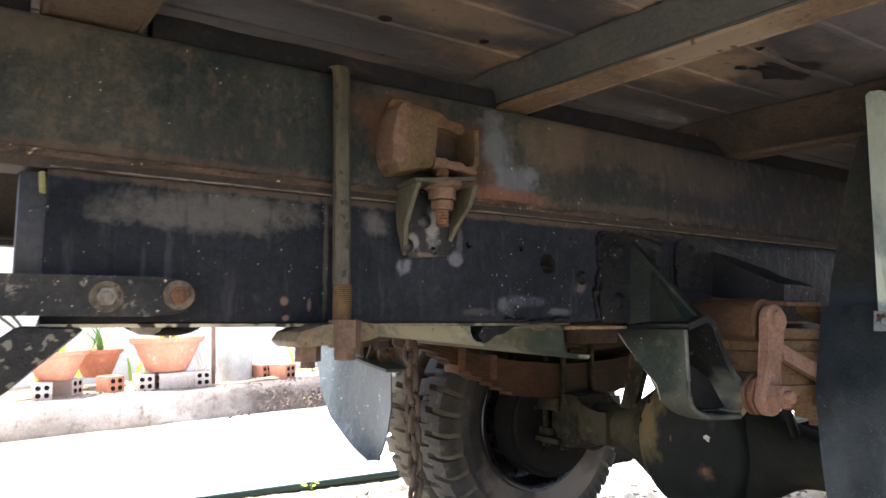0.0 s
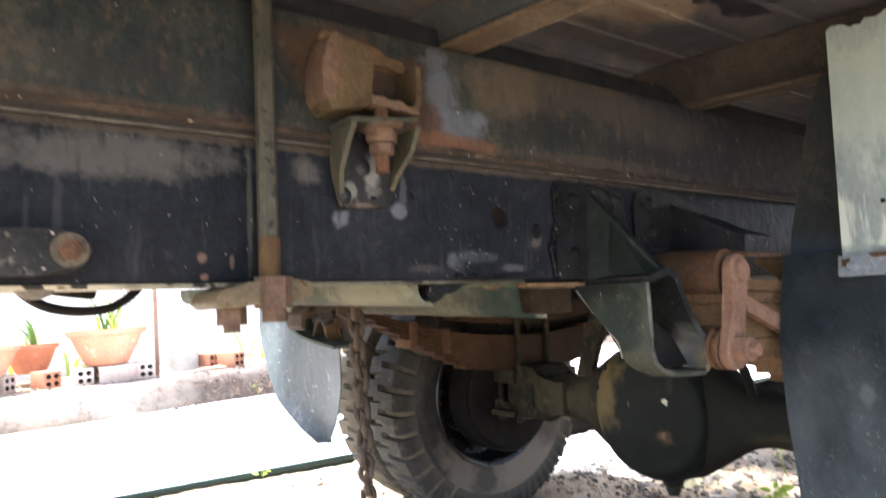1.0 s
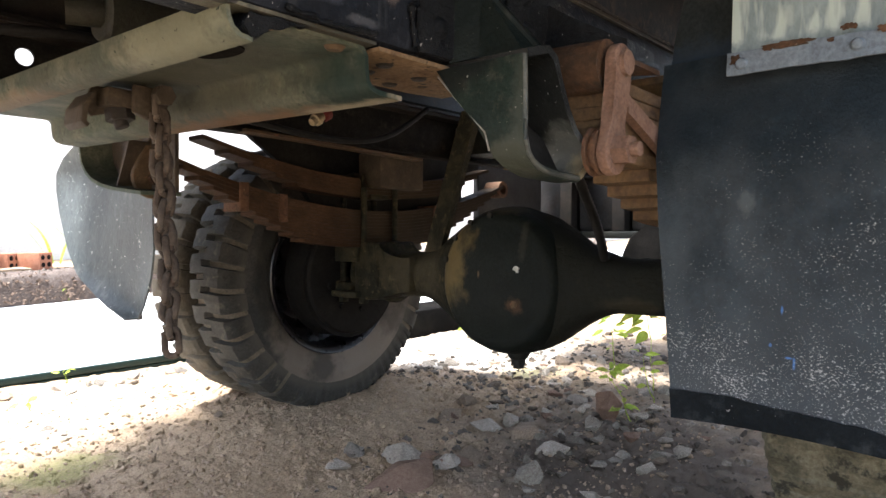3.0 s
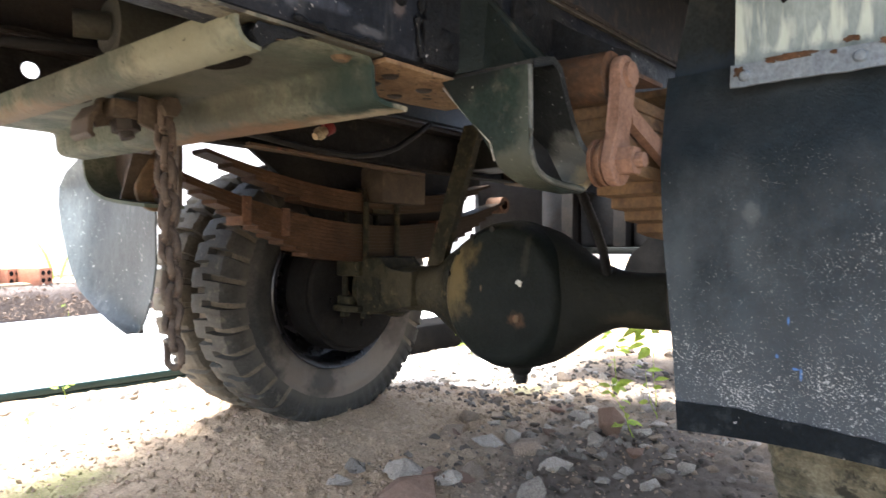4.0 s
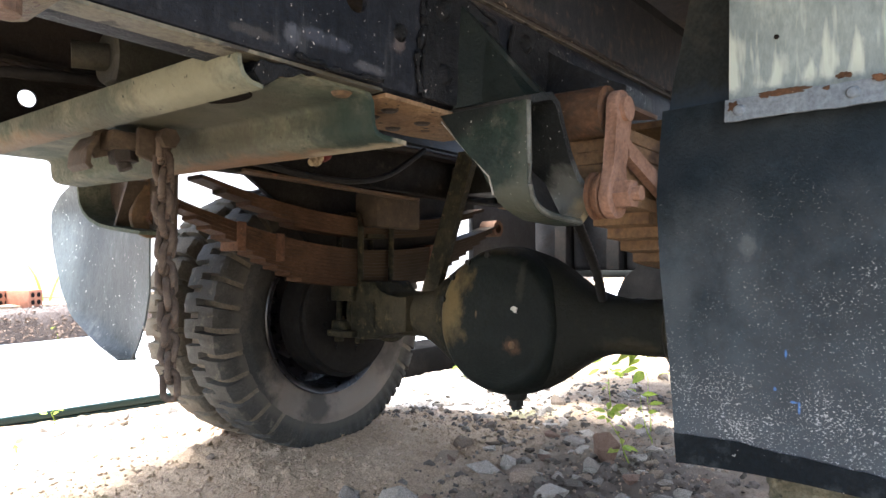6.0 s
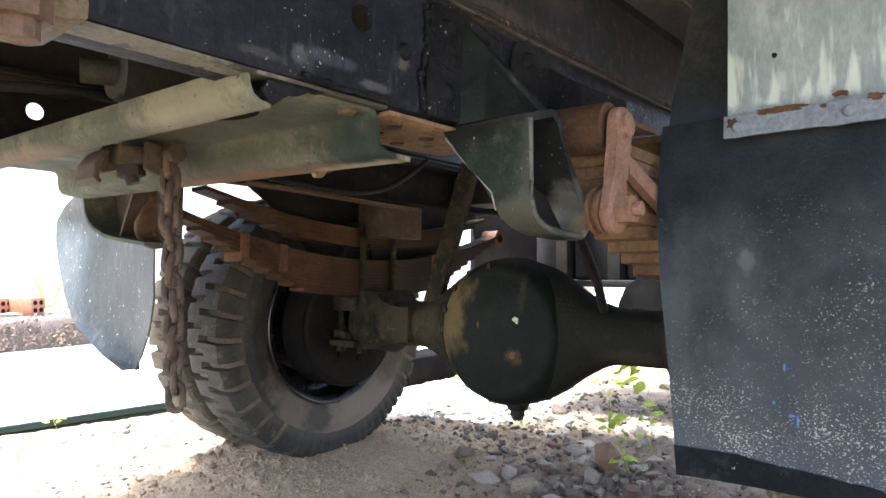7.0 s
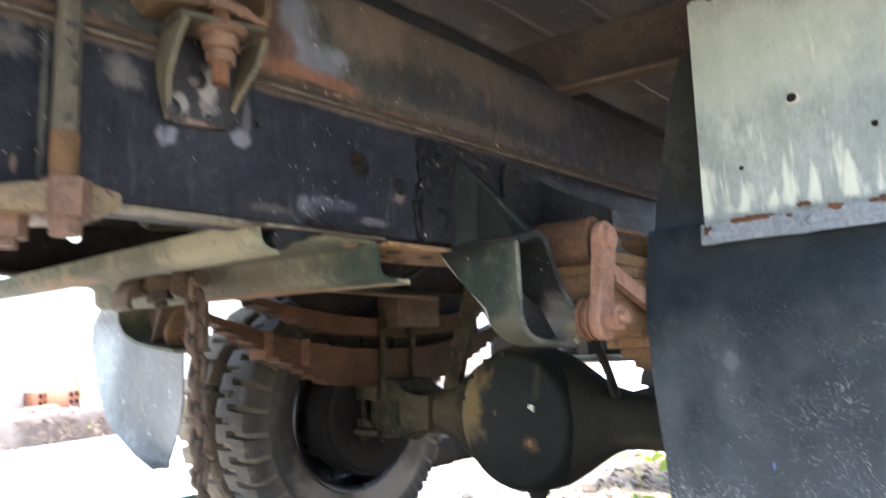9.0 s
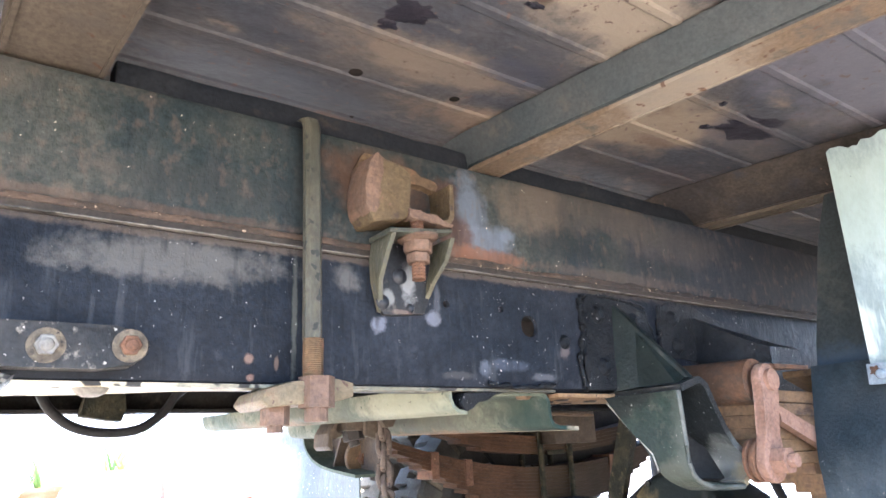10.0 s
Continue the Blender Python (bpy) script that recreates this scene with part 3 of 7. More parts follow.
M["olive_rust"] = surf("olive_rust", (0.075, 0.054, 0.027), (0.105, 0.079, 0.041), big=18, cover=(0.42, 0.6), third=(0.10, 0.06, 0.038), third_at=(0.56, 0.66), specks=(0.035, 0.025, 0.018), speck_scale=75, speck_at=0.66, rough=(0.6, 0.9), bump=0.9, depth=0.006, bump_scale=80)
M["bar_paint"] = surf("bar_paint", (0.018, 0.019, 0.020), (0.04, 0.039, 0.037), big=22, third=(0.15, 0.138, 0.115), third_at=(0.555, 0.64), specks=(0.25, 0.24, 0.22), speck_scale=200, speck_at=0.68, rough=(0.35, 0.65), bump=0.6, bump_scale=70, spec=0.15)
M["grey_worn"] = surf("grey_worn", (0.15, 0.142, 0.125), (0.21, 0.2, 0.175), big=50, third=(0.05, 0.045, 0.04), third_at=(0.58, 0.68), rough=(0.5, 0.8), bump=0.4)
M["grime_ring"] = surf("grime_ring", (0.06, 0.05, 0.035), (0.17, 0.14, 0.095), big=60, third=(0.012, 0.011, 0.011), third_at=(0.54, 0.62), rough=(0.6, 0.9), bump=0.5)
M["rail_rough"] = surf("rail_rough", (0.0081, 0.0095, 0.0115), (0.0189, 0.0203, 0.0223), big=12, third=(0.05, 0.047, 0.042), third_at=(0.6, 0.74), specks=(0.3, 0.29, 0.27), speck_scale=260, speck_at=0.715, speck_stretch=(1, 1, 0.4), rough=(0.3, 0.65), bump=1.0, depth=0.01, bump_scale=40, spec=0.09)
M["pocket_paint"] = surf("pocket_paint", (0.0098, 0.0119, 0.0126), (0.0224, 0.0252, 0.0252), big=16, third=(0.055, 0.056, 0.05), third_at=(0.6, 0.74), specks=FLECK, speck_scale=200, speck_at=0.72, rough=(0.25, 0.6), bump=0.8, bump_scale=60, blots=[((1.0, 0.705, 0.82), (0.05, 0.05, 0.05), (0.13, 0.14, 0.13), 0.7), ((1.01, 0.695, 0.80), (0.03, 0.03, 0.03), (0.22, 0.19, 0.12), 0.8)])
M["bracket_grime"] = surf("bracket_grime", (0.045, 0.035, 0.024), (0.085, 0.064, 0.043), big=20, third=(0.025, 0.019, 0.014), third_at=(0.54, 0.66), rough=(0.6, 0.9), bump=0.6, bump_scale=120)
M["shaft_black"] = surf("shaft_black", (0.0168, 0.0168, 0.0165), (0.0294, 0.0287, 0.0266), big=8, rough=(0.7, 0.9), bump=0.3, spec=0.06)
# Worn edge, with the rim's highlight put into its pale colour.
M["edge_worn_lit"] = surf("edge_worn_lit", (0.05, 0.055, 0.048), (0.11, 0.115, 0.10), big=25, third=(0.02, 0.026, 0.022), third_at=(0.55, 0.66), rough=(0.35, 0.6), bump=0.4)
M["tan_rust"] = surf("tan_rust", (0.15, 0.098, 0.054), (0.215, 0.15, 0.088), big=14, third=(0.06, 0.036, 0.022), third_at=(0.53, 0.64), specks=(0.03, 0.024, 0.018), speck_scale=60, speck_at=0.66, rough=(0.65, 0.95), bump=0.7, bump_scale=80, spec=0.1)
# Colour of the shade in the gap over the bed beam.
M["gap_shade"] = surf("gap_shade", (0.0096, 0.0115, 0.0152), (0.0208, 0.0224, 0.0256), big=9, third=(0.03, 0.025, 0.02), third_at=(0.58, 0.7), rough=(0.7, 0.95), bump=0.6, spec=0.08)
M["beam_dull"] = surf("beam_dull", (0.062, 0.052, 0.040), (0.085, 0.072, 0.055), big=7, third=(0.045, 0.04, 0.034), third_at=(0.52, 0.66), specks=(0.05, 0.03, 0.02), speck_scale=55, speck_at=0.70, rough=(0.6, 0.85), bump=0.5, spec=0.1)
M["brass"] = surf("brass", (0.42, 0.34, 0.22), (0.3, 0.24, 0.16), big=40, metal=0.6, rough=(0.3, 0.55), bump=0.2)
M["red_cap"] = surf("red_cap", (0.16, 0.02, 0.016), (0.11, 0.018, 0.014), big=40, rough=(0.4, 0.7), bump=0.2)
M["mud"] = surf("mud", (0.10, 0.095, 0.066), (0.19, 0.178, 0.125), big=10, cover=(0.42, 0.58), third=(0.035, 0.034, 0.027), third_at=(0.52, 0.58), rough=(0.85, 1.0), bump=1.0, depth=0.012, bump_scale=40, spec=0.1)
M["drum_dust"] = surf("drum_dust", (0.0102, 0.0102, 0.0102), (0.0185, 0.0177, 0.0161), big=9, third=(0.02, 0.0185, 0.015), third_at=(0.58, 0.72), rough=(0.6, 0.85), bump=0.7, bump_scale=50, spec=0.05)
M["olive_part"] = surf("olive_part", (0.038, 0.038, 0.028), (0.056, 0.054, 0.04), big=10, third=(0.03, 0.022, 0.016), rough=(0.5, 0.8), bump=0.4)
M["wire_pale"] = surf("wire_pale", (0.28, 0.29, 0.22), (0.2, 0.21, 0.16), big=20, rough=(0.4, 0.6), bump=0.1)
M["tape"] = surf("tape", (0.2, 0.2, 0.09), (0.14, 0.14, 0.07), big=20, rough=(0.5, 0.8), bump=0.2)
M["pale_edge"] = surf("pale_edge", (0.22, 0.21, 0.175), (0.32, 0.31, 0.27), big=30, third=(0.07, 0.07, 0.055), third_at=(0.58, 0.68), rough=(0.45, 0.7), bump=0.3)
M["tar_drop"] = surf("tar_drop", (0.010, 0.010, 0.016), (0.022, 0.019, 0.025), big=30, rough=(0.35, 0.7), bump=0.5, bump_scale=90, spec=0.2)
M["rust_nut"] = surf("rust_nut", (0.10, 0.066, 0.046), (0.155, 0.10, 0.068), big=28, third=(0.05, 0.035, 0.026), third_at=(0.52, 0.66), rough=(0.6, 0.9), bump=0.8, bump_scale=120)

def tyre_mat(name, lug, groove, r0, r1):
    """Rubber that is worn dark on the lugs and dusty below the radius r0."""
    m = surf(name, lug, tuple(v * 1.7 for v in lug), big=9, third=(0.12, 0.105, 0.078), third_at=(0.56, 0.7), rough=(0.6, 0.92), bump=0.5, bump_scale=90)
    nt = m.node_tree
    b = nt.nodes["Principled BSDF"]
    col = b.inputs["Base Color"].links[0].from_socket
    co = nt.nodes.new("ShaderNodeTexCoord")
    flat = nt.nodes.new("ShaderNodeMapping")
    flat.inputs["Scale"].default_value = (1, 0, 1)
    nt.links.new(co.outputs["Object"], flat.inputs["Vector"])
    ln = nt.nodes.new("ShaderNodeVectorMath")
    ln.operation = "LENGTH"
    nt.links.new(flat.outputs["Vector"], ln.inputs[0])
    wob = nt.nodes.new("ShaderNodeMath")
    wob.operation = "MULTIPLY_ADD"
    nt.links.new(noise_tex(nt, co.outputs["Object"], 30.0, 5.0, 0.7), wob.inputs[0])
    wob.inputs[1].default_value = 0.02
    nt.links.new(ln.outputs["Value"], wob.inputs[2])
    nt.links.new(mixc(nt, ramp(nt, wob.outputs[0], r1 + 0.01, r0 + 0.01), col, groove), b.inputs["Base Color"])
    return m


M["tyre_rubber"] = tyre_mat("tyre_rubber", (0.038, 0.037, 0.032), (0.056, 0.052, 0.043), 0.385, 0.41)
M["tyre_groove"] = surf("tyre_groove", (0.115, 0.10, 0.075), (0.165, 0.143, 0.107), big=12, third=(0.04, 0.038, 0.03), third_at=(0.6, 0.7), rough=(0.8, 1.0), bump=0.6, bump_scale=90)
M["tyre_dust"] = surf("tyre_dust", (0.0310, 0.0322, 0.0299), (0.0805, 0.0736, 0.0609), big=6, cover=(0.4, 0.64), third=(0.018, 0.02, 0.019), third_at=(0.53, 0.64), rough=(0.7, 0.95), bump=0.6, bump_scale=70,
    blots=[((0.32, 0, -0.13), (0.34, 0.5, 0.36), (0.175, 0.15, 0.124), 0.9), ((0.05, 0, -0.32), (0.2, 0.5, 0.12), (0.14, 0.12, 0.098), 0.75), ((0.1, 0, -0.31), (0.07, 0.5, 0.1), (0.04, 0.038, 0.034), 0.8), ((0.33, 0, -0.02), (0.08, 0.5, 0.07), (0.06, 0.055, 0.047), 0.7), ((0.2, 0, 0.28), (0.14, 0.5, 0.12), (0.13, 0.11, 0.085), 0.7)])


def leaf_mat(name, col, col2):
    """A thin leaf that lets light through."""
    m = surf(name, col, col2, big=20, rough=(0.45, 0.6), bump=0.1, per_object=0.2)
    nt = m.node_tree
    b = nt.nodes["Principled BSDF"]
    tr = nt.nodes.new("ShaderNodeBsdfTranslucent")
    nt.links.new(b.inputs["Base Color"].links[0].from_socket, tr.inputs["Color"])
    mx = nt.nodes.new("ShaderNodeMixShader")
    mx.inputs[0].default_value = 0.5
    nt.links.new(b.outputs[0], mx.inputs[1])
    nt.links.new(tr.outputs[0], mx.inputs[2])
    nt.links.new(mx.outputs[0], nt.nodes["Material Output"].inputs["Surface"])
    return m


M["leaf"] = leaf_mat("leaf", (0.44, 0.62, 0.08), (0.52, 0.68, 0.12))
M["leaf_yellow"] = leaf_mat("leaf_yellow", (0.54, 0.64, 0.12), (0.46, 0.6, 0.10))
M["far_leaf"] = leaf_mat("far_leaf", (0.06, 0.12, 0.03), (0.1, 0.17, 0.05))


# ---- mesh tools ----
def box(bm, x0, x1, y0, y1, z0, z1, bevel=0.0, m=None):
    co = [(x, y, z) for x in (x0, x1) for y in (y0, y1) for z in (z0, z1)]
    v = [bm.verts.new(m @ Vector(c) if m else c) for c in co]
    fs = [bm.faces.new([v[i] for i in f]) for f in ((0, 1, 3, 2), (4, 6, 7, 5), (0, 4, 5, 1), (2, 3, 7, 6), (0, 2, 6, 4), (1, 5, 7, 3))]
    if bevel:
        es = list({e for f in fs for e in f.edges})
        bmesh.ops.bevel(bm, geom=es, offset=bevel, segments=2, affect="EDGES", profile=0.5)


def frame_of(d):
    d = Vector(d).normalized()
    a = d.orthogonal().normalized()
    if abs(d.z) < 0.99:
        a = Vector((0, 0, 1)).cross(d).normalized()
    return a, d.cross(a)


def rings(bm, loops, cap=True, closed=False):
    """Joins loops of points, all of one length, into a skin."""
    vs = [[bm.verts.new(p) for p in loop] for loop in loops]
    pairs = list(zip(vs, vs[1:])) + ([(vs[-1], vs[0])] if closed else [])
    for a, b in pairs:
        for i in range(len(a)):
            j = (i + 1) % len(a)
            bm.faces.new((a[i], a[j], b[j], b[i]))
    if cap and not closed:
        bm.faces.new(list(reversed(vs[0])))
        bm.faces.new(vs[-1])


def tube(bm, pts, r, seg=12, cap=True, closed=False):
    pts = [Vector(p) for p in pts]
    n = len(pts)
    loops = []
    for i, p in enumerate(pts):
        d = (pts[(i + 1) % n] - pts[i - 1]) if closed else (pts[min(i + 1, n - 1)] - pts[max(i - 1, 0)])
        a, b = frame_of(d)
        rr = r[i] if isinstance(r, (list, tuple)) else r
        loops.append([p + rr * (a * math.cos(2 * math.pi * k / seg) + b * math.sin(2 * math.pi * k / seg)) for k in range(seg)])
    rings(bm, loops, cap, closed)


def hexnut(bm, p, axis, r, h):
    p, axis = Vector(p), Vector(axis).normalized()
    tube(bm, [p, p + axis * h], r, 6)


def prism(bm, poly, axis, a, b, bevel=0.0):
    """A flat outline, given in the other two axes, pushed from a to b along an axis."""
    def pt(u, v, w):
        return {"x": (w, u, v), "y": (u, w, v), "z": (u, v, w)}[axis]
    v0 = [bm.verts.new(pt(u, v, a)) for u, v in poly]
    v1 = [bm.verts.new(pt(u, v, b)) for u, v in poly]
    n = len(poly)
    fs = [bm.faces.new(v0), bm.faces.new(list(reversed(v1)))]
    fs += [bm.faces.new((v0[i], v1[i], v1[(i + 1) % n], v0[(i + 1) % n])) for i in range(n)]
    if bevel:
        bmesh.ops.bevel(bm, geom=list({e for f in fs for e in f.edges}), offset=bevel, segments=2, affect="EDGES", profile=0.5)


def strip_profile(path, t):
    """An open path in a plane thickened into an outline of thickness t."""
    pts = [Vector(p) for p in path]
    left, right = [], []
    for i, p in enumerate(pts):
        d = (pts[min(i + 1, len(pts) - 1)] - pts[max(i - 1, 0)]).normalized()
        nrm = Vector((-d.y, d.x))
        left.append(p + nrm * t / 2)
        right.append(p - nrm * t / 2)
    return [tuple(p) for p in left + right[::-1]]


def lathe(bm, prof, axis_p, axis, seg=48, closed=True):
    """A profile of (radius, along) turned round an axis."""
    axis_p = Vector(axis_p)
    d = Vector(axis).normalized()
    a, b = frame_of(d)
    loops = []
    for k in range(seg):
        c, s = math.cos(2 * math.pi * k / seg), math.sin(2 * math.pi * k / seg)
        loops.append([axis_p + d * w + (a * c + b * s) * r for r, w in prof])
    vs = [[bm.verts.new(p) for p in loop] for loop in loops]
    n = len(prof)
    for k in range(seg):
        p, q = vs[k], vs[(k + 1) % seg]
        for i in range(n if closed else n - 1):
            j = (i + 1) % n
            bm.faces.new((p[i], p[j], q[j], q[i]))


def curve_through(pts, n=6):
    """Smooth points through a few given ones."""
    pts = [Vector(p) for p in pts]
    out = []
    for i in range(len(pts) - 1):
        p0, p1, p2, p3 = pts[max(i - 1, 0)], pts[i], pts[i + 1], pts[min(i + 2, len(pts) - 1)]
        for k in range(n):
            t = k / n
            out.append(0.5 * ((2 * p1) + (p2 - p0) * t + (2 * p0 - 5 * p1 + 4 * p2 - p3) * t * t + (3 * p1 - p0 - 3 * p2 + p3) * t ** 3))
    return out + [pts[-1]]


def finish(name, bm, mat, smooth=30):
    bmesh.ops.remove_doubles(bm, verts=bm.verts, dist=1e-5)
    bmesh.ops.recalc_face_normals(bm, faces=bm.faces)
    me = bpy.data.meshes.new(name)
    bm.to_mesh(me)
    bm.free()
    me.materials.append(M[mat])
    if smooth:
        me.shade_smooth()
        me.set_sharp_from_angle(angle=radians(smooth))
    return me


def part(name, bm, mat, parent=None, label="", smooth=30):
    ob = new(name, finish(name, bm, mat, smooth))
    ob.parent = parent
    if label:
        ob["label"] = label
    return ob


def thing(name, label, category, group="", kind="", m=None):
    ob = tagged(new(name), label, category, group, kind)
    if m is not None:
        ob.matrix_world = m
    return ob


def B():
    return bmesh.new()


def rough_edges(bm, amount, scale=20):
    for v in bm.verts:
        v.co += noise.noise_vector(v.co * scale) * amount


# ---- ground ----
def ground_z(x, y):
    z = 0.035 * noise.noise(Vector((x * 0.9, y * 0.9, 0.3))) + 0.012 * noise.noise(Vector((x * 4, y * 4, 1.7))) + 0.006 * noise.noise(Vector((x * 14, y * 14, 4.1))) + 0.005 * noise.noise(Vector((x * 37, y * 37, 2.2))) + 0.022 * max(noise.noise(Vector((x * 21, y * 21, 8.2))) - 0.2, 0) + 0.004 * noise.noise(Vector((x * 52, y * 52, 3.2)))
    z += 0.05 * math.exp(-((x - 1.75) ** 2 / 0.5 + (y - 2.1) ** 2 / 0.35))
    broken = min(max((x - 1.45) / 0.4, 0), 1) * min(max((1.85 - y) / 0.4, 0), 1)
    z += broken * (0.016 * noise.noise(Vector((x * 17, y * 17, 6.1))) + 0.012 * noise.noise(Vector((x * 39, y * 39, 7.3))))
    far = min(max((y - 3.3) / 0.3, 0), 1)
    return z * (1 - 0.7 * far) + 0.015 + 0.13 * min(max((y - 3.6) / 1.8, 0), 1)


def axis_steps(lo, hi, step, far):
    mid = list(np.arange(lo, hi, step))
    return [lo - f for f in reversed(far)] + mid + [hi + f for f in far]


def build_ground():
    xs = axis_steps(0.5, 3.6, 0.0095, (0.3, 0.9, 2, 5, 12, 30, 90, 300, 900))
    ys = axis_steps(0.8, 3.4, 0.0095, (0.3, 0.9, 2, 5, 12, 30, 90, 300, 900))
    verts = [(x, y, ground_z(x, y)) for y in ys for x in xs]
    n = len(xs)
    faces = [(j * n + i, j * n + i + 1, (j + 1) * n + i + 1, (j + 1) * n + i) for j in range(len(ys) - 1) for i in range(n - 1)]
    me = bpy.data.meshes.new("ground")
    me.from_pydata(verts, [], faces)
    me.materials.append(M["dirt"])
    me.shade_smooth()
    return tagged(new("ground", me), "bare brown dirt yard with gravel and moss", "ground", kind="structure")


build_ground()

# ---- truck ----
# All of the truck is built level in its own axes: x forward, y to the far side, z up; it stands nose down by two degrees.
truck = tagged(new("truck"), "old flatbed truck with dark rusty chassis, seen from beneath", "truck")
PIVOT = Vector((0, 0.815, 0.936))
truck.matrix_world = Matrix.Translation(PIVOT) @ pose(0, 0, 0, 0, 2.0, 0) @ Matrix.Translation(-PIVOT)
MID = 1.30          # the truck's middle line
AX, AZ = 1.727, 0.565   # the rear axle


def mirrored(y):
    return 2 * MID - y


def channel(bm, x0, x1, y, z0, z1, inward, depth=0.065, t=0.007):
    """A pressed C rail along x, its web at y and its flanges turned inward (+1 or -1)."""
    r = 0.012
    s = inward
    path = [(y + s * depth, z1), (y + s * r, z1), (y + s * r * 0.3, z1 - r * 0.3), (y, z1 - r), (y, z0 + r), (y + s * r * 0.3, z0 + r * 0.3), (y + s * r, z0), (y + s * depth, z0)]
    prism(bm, strip_profile(path, t), "x", x0, x1)


def hole_cut(ob, spots, y0, y1):
    """Round holes through a rail's web: (x, z, radius)."""
    bm = bmesh.new()
    for x, z, r in spots:
        tube(bm, [(x, y0, z), (x, y1, z)], r, 20)
    bmesh.ops.recalc_face_normals(bm, faces=bm.faces)
    me = bpy.data.meshes.new("cut")
    bm.to_mesh(me)
    bm.free()
    cutter = bpy.data.objects.new("cut", me)
    scene.collection.objects.link(cutter)
    cutter.matrix_world = ob.matrix_world.copy()
    cutter.parent = ob.parent
    mod = ob.modifiers.new("holes", "BOOLEAN")
    mod.operation, mod.object, mod.solver = "DIFFERENCE", cutter, "EXACT"
    dg = bpy.context.evaluated_depsgraph_get()
    done = bpy.data.meshes.new_from_object(ob.evaluated_get(dg))
    ob.modifiers.clear()
    ob.data = done
    bpy.data.objects.remove(cutter)


RAIL_Z0, RAIL_Z1, BEAM_Z1 = 0.936, 1.108, 1.278
bm = B()
channel(bm, -0.004, 3.9, 0.8185, RAIL_Z0 + 0.0035, RAIL_Z1 - 0.004, 1)
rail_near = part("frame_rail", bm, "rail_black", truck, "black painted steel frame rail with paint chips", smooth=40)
hole_cut(rail_near, [(0.689, 1.032, 0.0165), (0.536, 1.053, 0.0055), (0.635, 1.054, 0.005), (0.74, 1.075, 0.002)], 0.80, 0.85)
bm = B()
channel(bm, -0.004, 3.9, mirrored(0.8185), RAIL_Z0 + 0.033, RAIL_Z1 + 0.02, -1)
rail_far = part("frame_rail", bm, "rail_far", truck, "black painted steel frame rail", smooth=40)
hole_cut(rail_far, [(0.666, 1.068, 0.018), (0.58, 1.085, 0.009)], 1.74, 1.82)
for y, s in ((0.824, 1), (mirrored(0.824), -1)):
    bm = B()
    channel(bm, -0.6, 3.7, y, RAIL_Z1 + 0.012, BEAM_Z1 - 0.004, s, depth=0.06, t=0.006)
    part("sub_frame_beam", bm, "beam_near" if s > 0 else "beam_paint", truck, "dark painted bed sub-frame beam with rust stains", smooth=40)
    # a spacer coloured dark for the shade between rail and beam, the beam's rusty bottom edge and the rail's scraped
    # top edge
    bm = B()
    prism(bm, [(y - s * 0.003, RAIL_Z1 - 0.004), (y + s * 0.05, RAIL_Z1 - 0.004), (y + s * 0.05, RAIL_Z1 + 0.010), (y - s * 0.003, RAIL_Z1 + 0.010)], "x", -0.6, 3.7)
    part("spacer_strip", bm, "lip_dark", truck, "dark strip coloured for the shade between rail and bed beam")
    bm = B()
    loops = []
    for i in range(615):
        x = -0.6 + 0.007 * i
        up = 0.006 * noise.noise(Vector((x * 9, 0, 1))) + 0.005 * noise.noise(Vector((x * 31, 0, 1))) + 0.004 * noise.noise(Vector((x * 83, 0, 1)))
        up = max(up, -0.004) * (0.3 if x < 0.5 else 1.0)
        lump = 0.0035 + 0.003 * noise.noise(Vector((x * 47, 3, 1))) + 0.002 * noise.noise(Vector((x * 120, 3, 1)))
        loops.append([(x, y - s * (0.002 + lump), RAIL_Z1 + 0.0085), (x, y + s * 0.03, RAIL_Z1 + 0.0085), (x, y + s * 0.03, RAIL_Z1 + 0.013), (x, y - s * 0.003, RAIL_Z1 + 0.017 + up), (x, y - s * (0.002 + lump), RAIL_Z1 + 0.0125 + up * 0.4)])
    rings(bm, loops)
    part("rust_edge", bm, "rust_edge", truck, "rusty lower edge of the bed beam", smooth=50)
    if s > 0:
        bm = B()
        loops = []
        for i in range(180):
            x = -0.002 + 0.02 * i
            w = 0.0008 * noise.noise(Vector((x * 23, 0, 5)))
            loops.append([(x, 0.8135, 1.1052), (x, 0.822, 1.1052), (x, 0.822, 1.1070 + w), (x, 0.8135, 1.1066 + w)])
        rings(bm, loops)
        part("scraped_edge", bm, "scraped", rail_near, "pale scraped upper edge")
        bm = B()
        prism(bm, [(-0.003, 0.8195), (0.737, 0.8195), (0.737, 0.850), (0.30, 0.852), (0.19, 0.875), (0.10, 0.93), (-0.003, 0.96)], "z", 0.9345, 0.9385)
        part("flange_underside", bm, "cream_paint", rail_near, "cream worn paint under the lower flange")

# Foot plate under the rail between the cross-member and the spring hanger, with flat rivets.
bm = B()
prism(bm, [(0.739, 0.8165), (1.0, 0.8165), (1.0, 0.945), (0.93, 0.958), (0.86, 0.955), (0.739, 0.975)], "z", 0.9275, 0.9335, 0.001)
foot_plate = part("foot_plate", bm, "tan_rust", truck, "tan rusted foot plate under the rail")
for x, y in ((0.874, 0.878), (0.872, 0.934), (0.80, 0.905), (0.79, 0.86)):
    bm = B()
    lathe(bm, [(0.0, 0.003), (0.009, 0.0025), (0.012, 0.0), (0.0, 0.0)], (x, y, 0.9275), (0, 0, -1), 14, closed=False)
    part("rivet", bm, "lip_dark", foot_plate, "dark flat rivet")
bm = B()
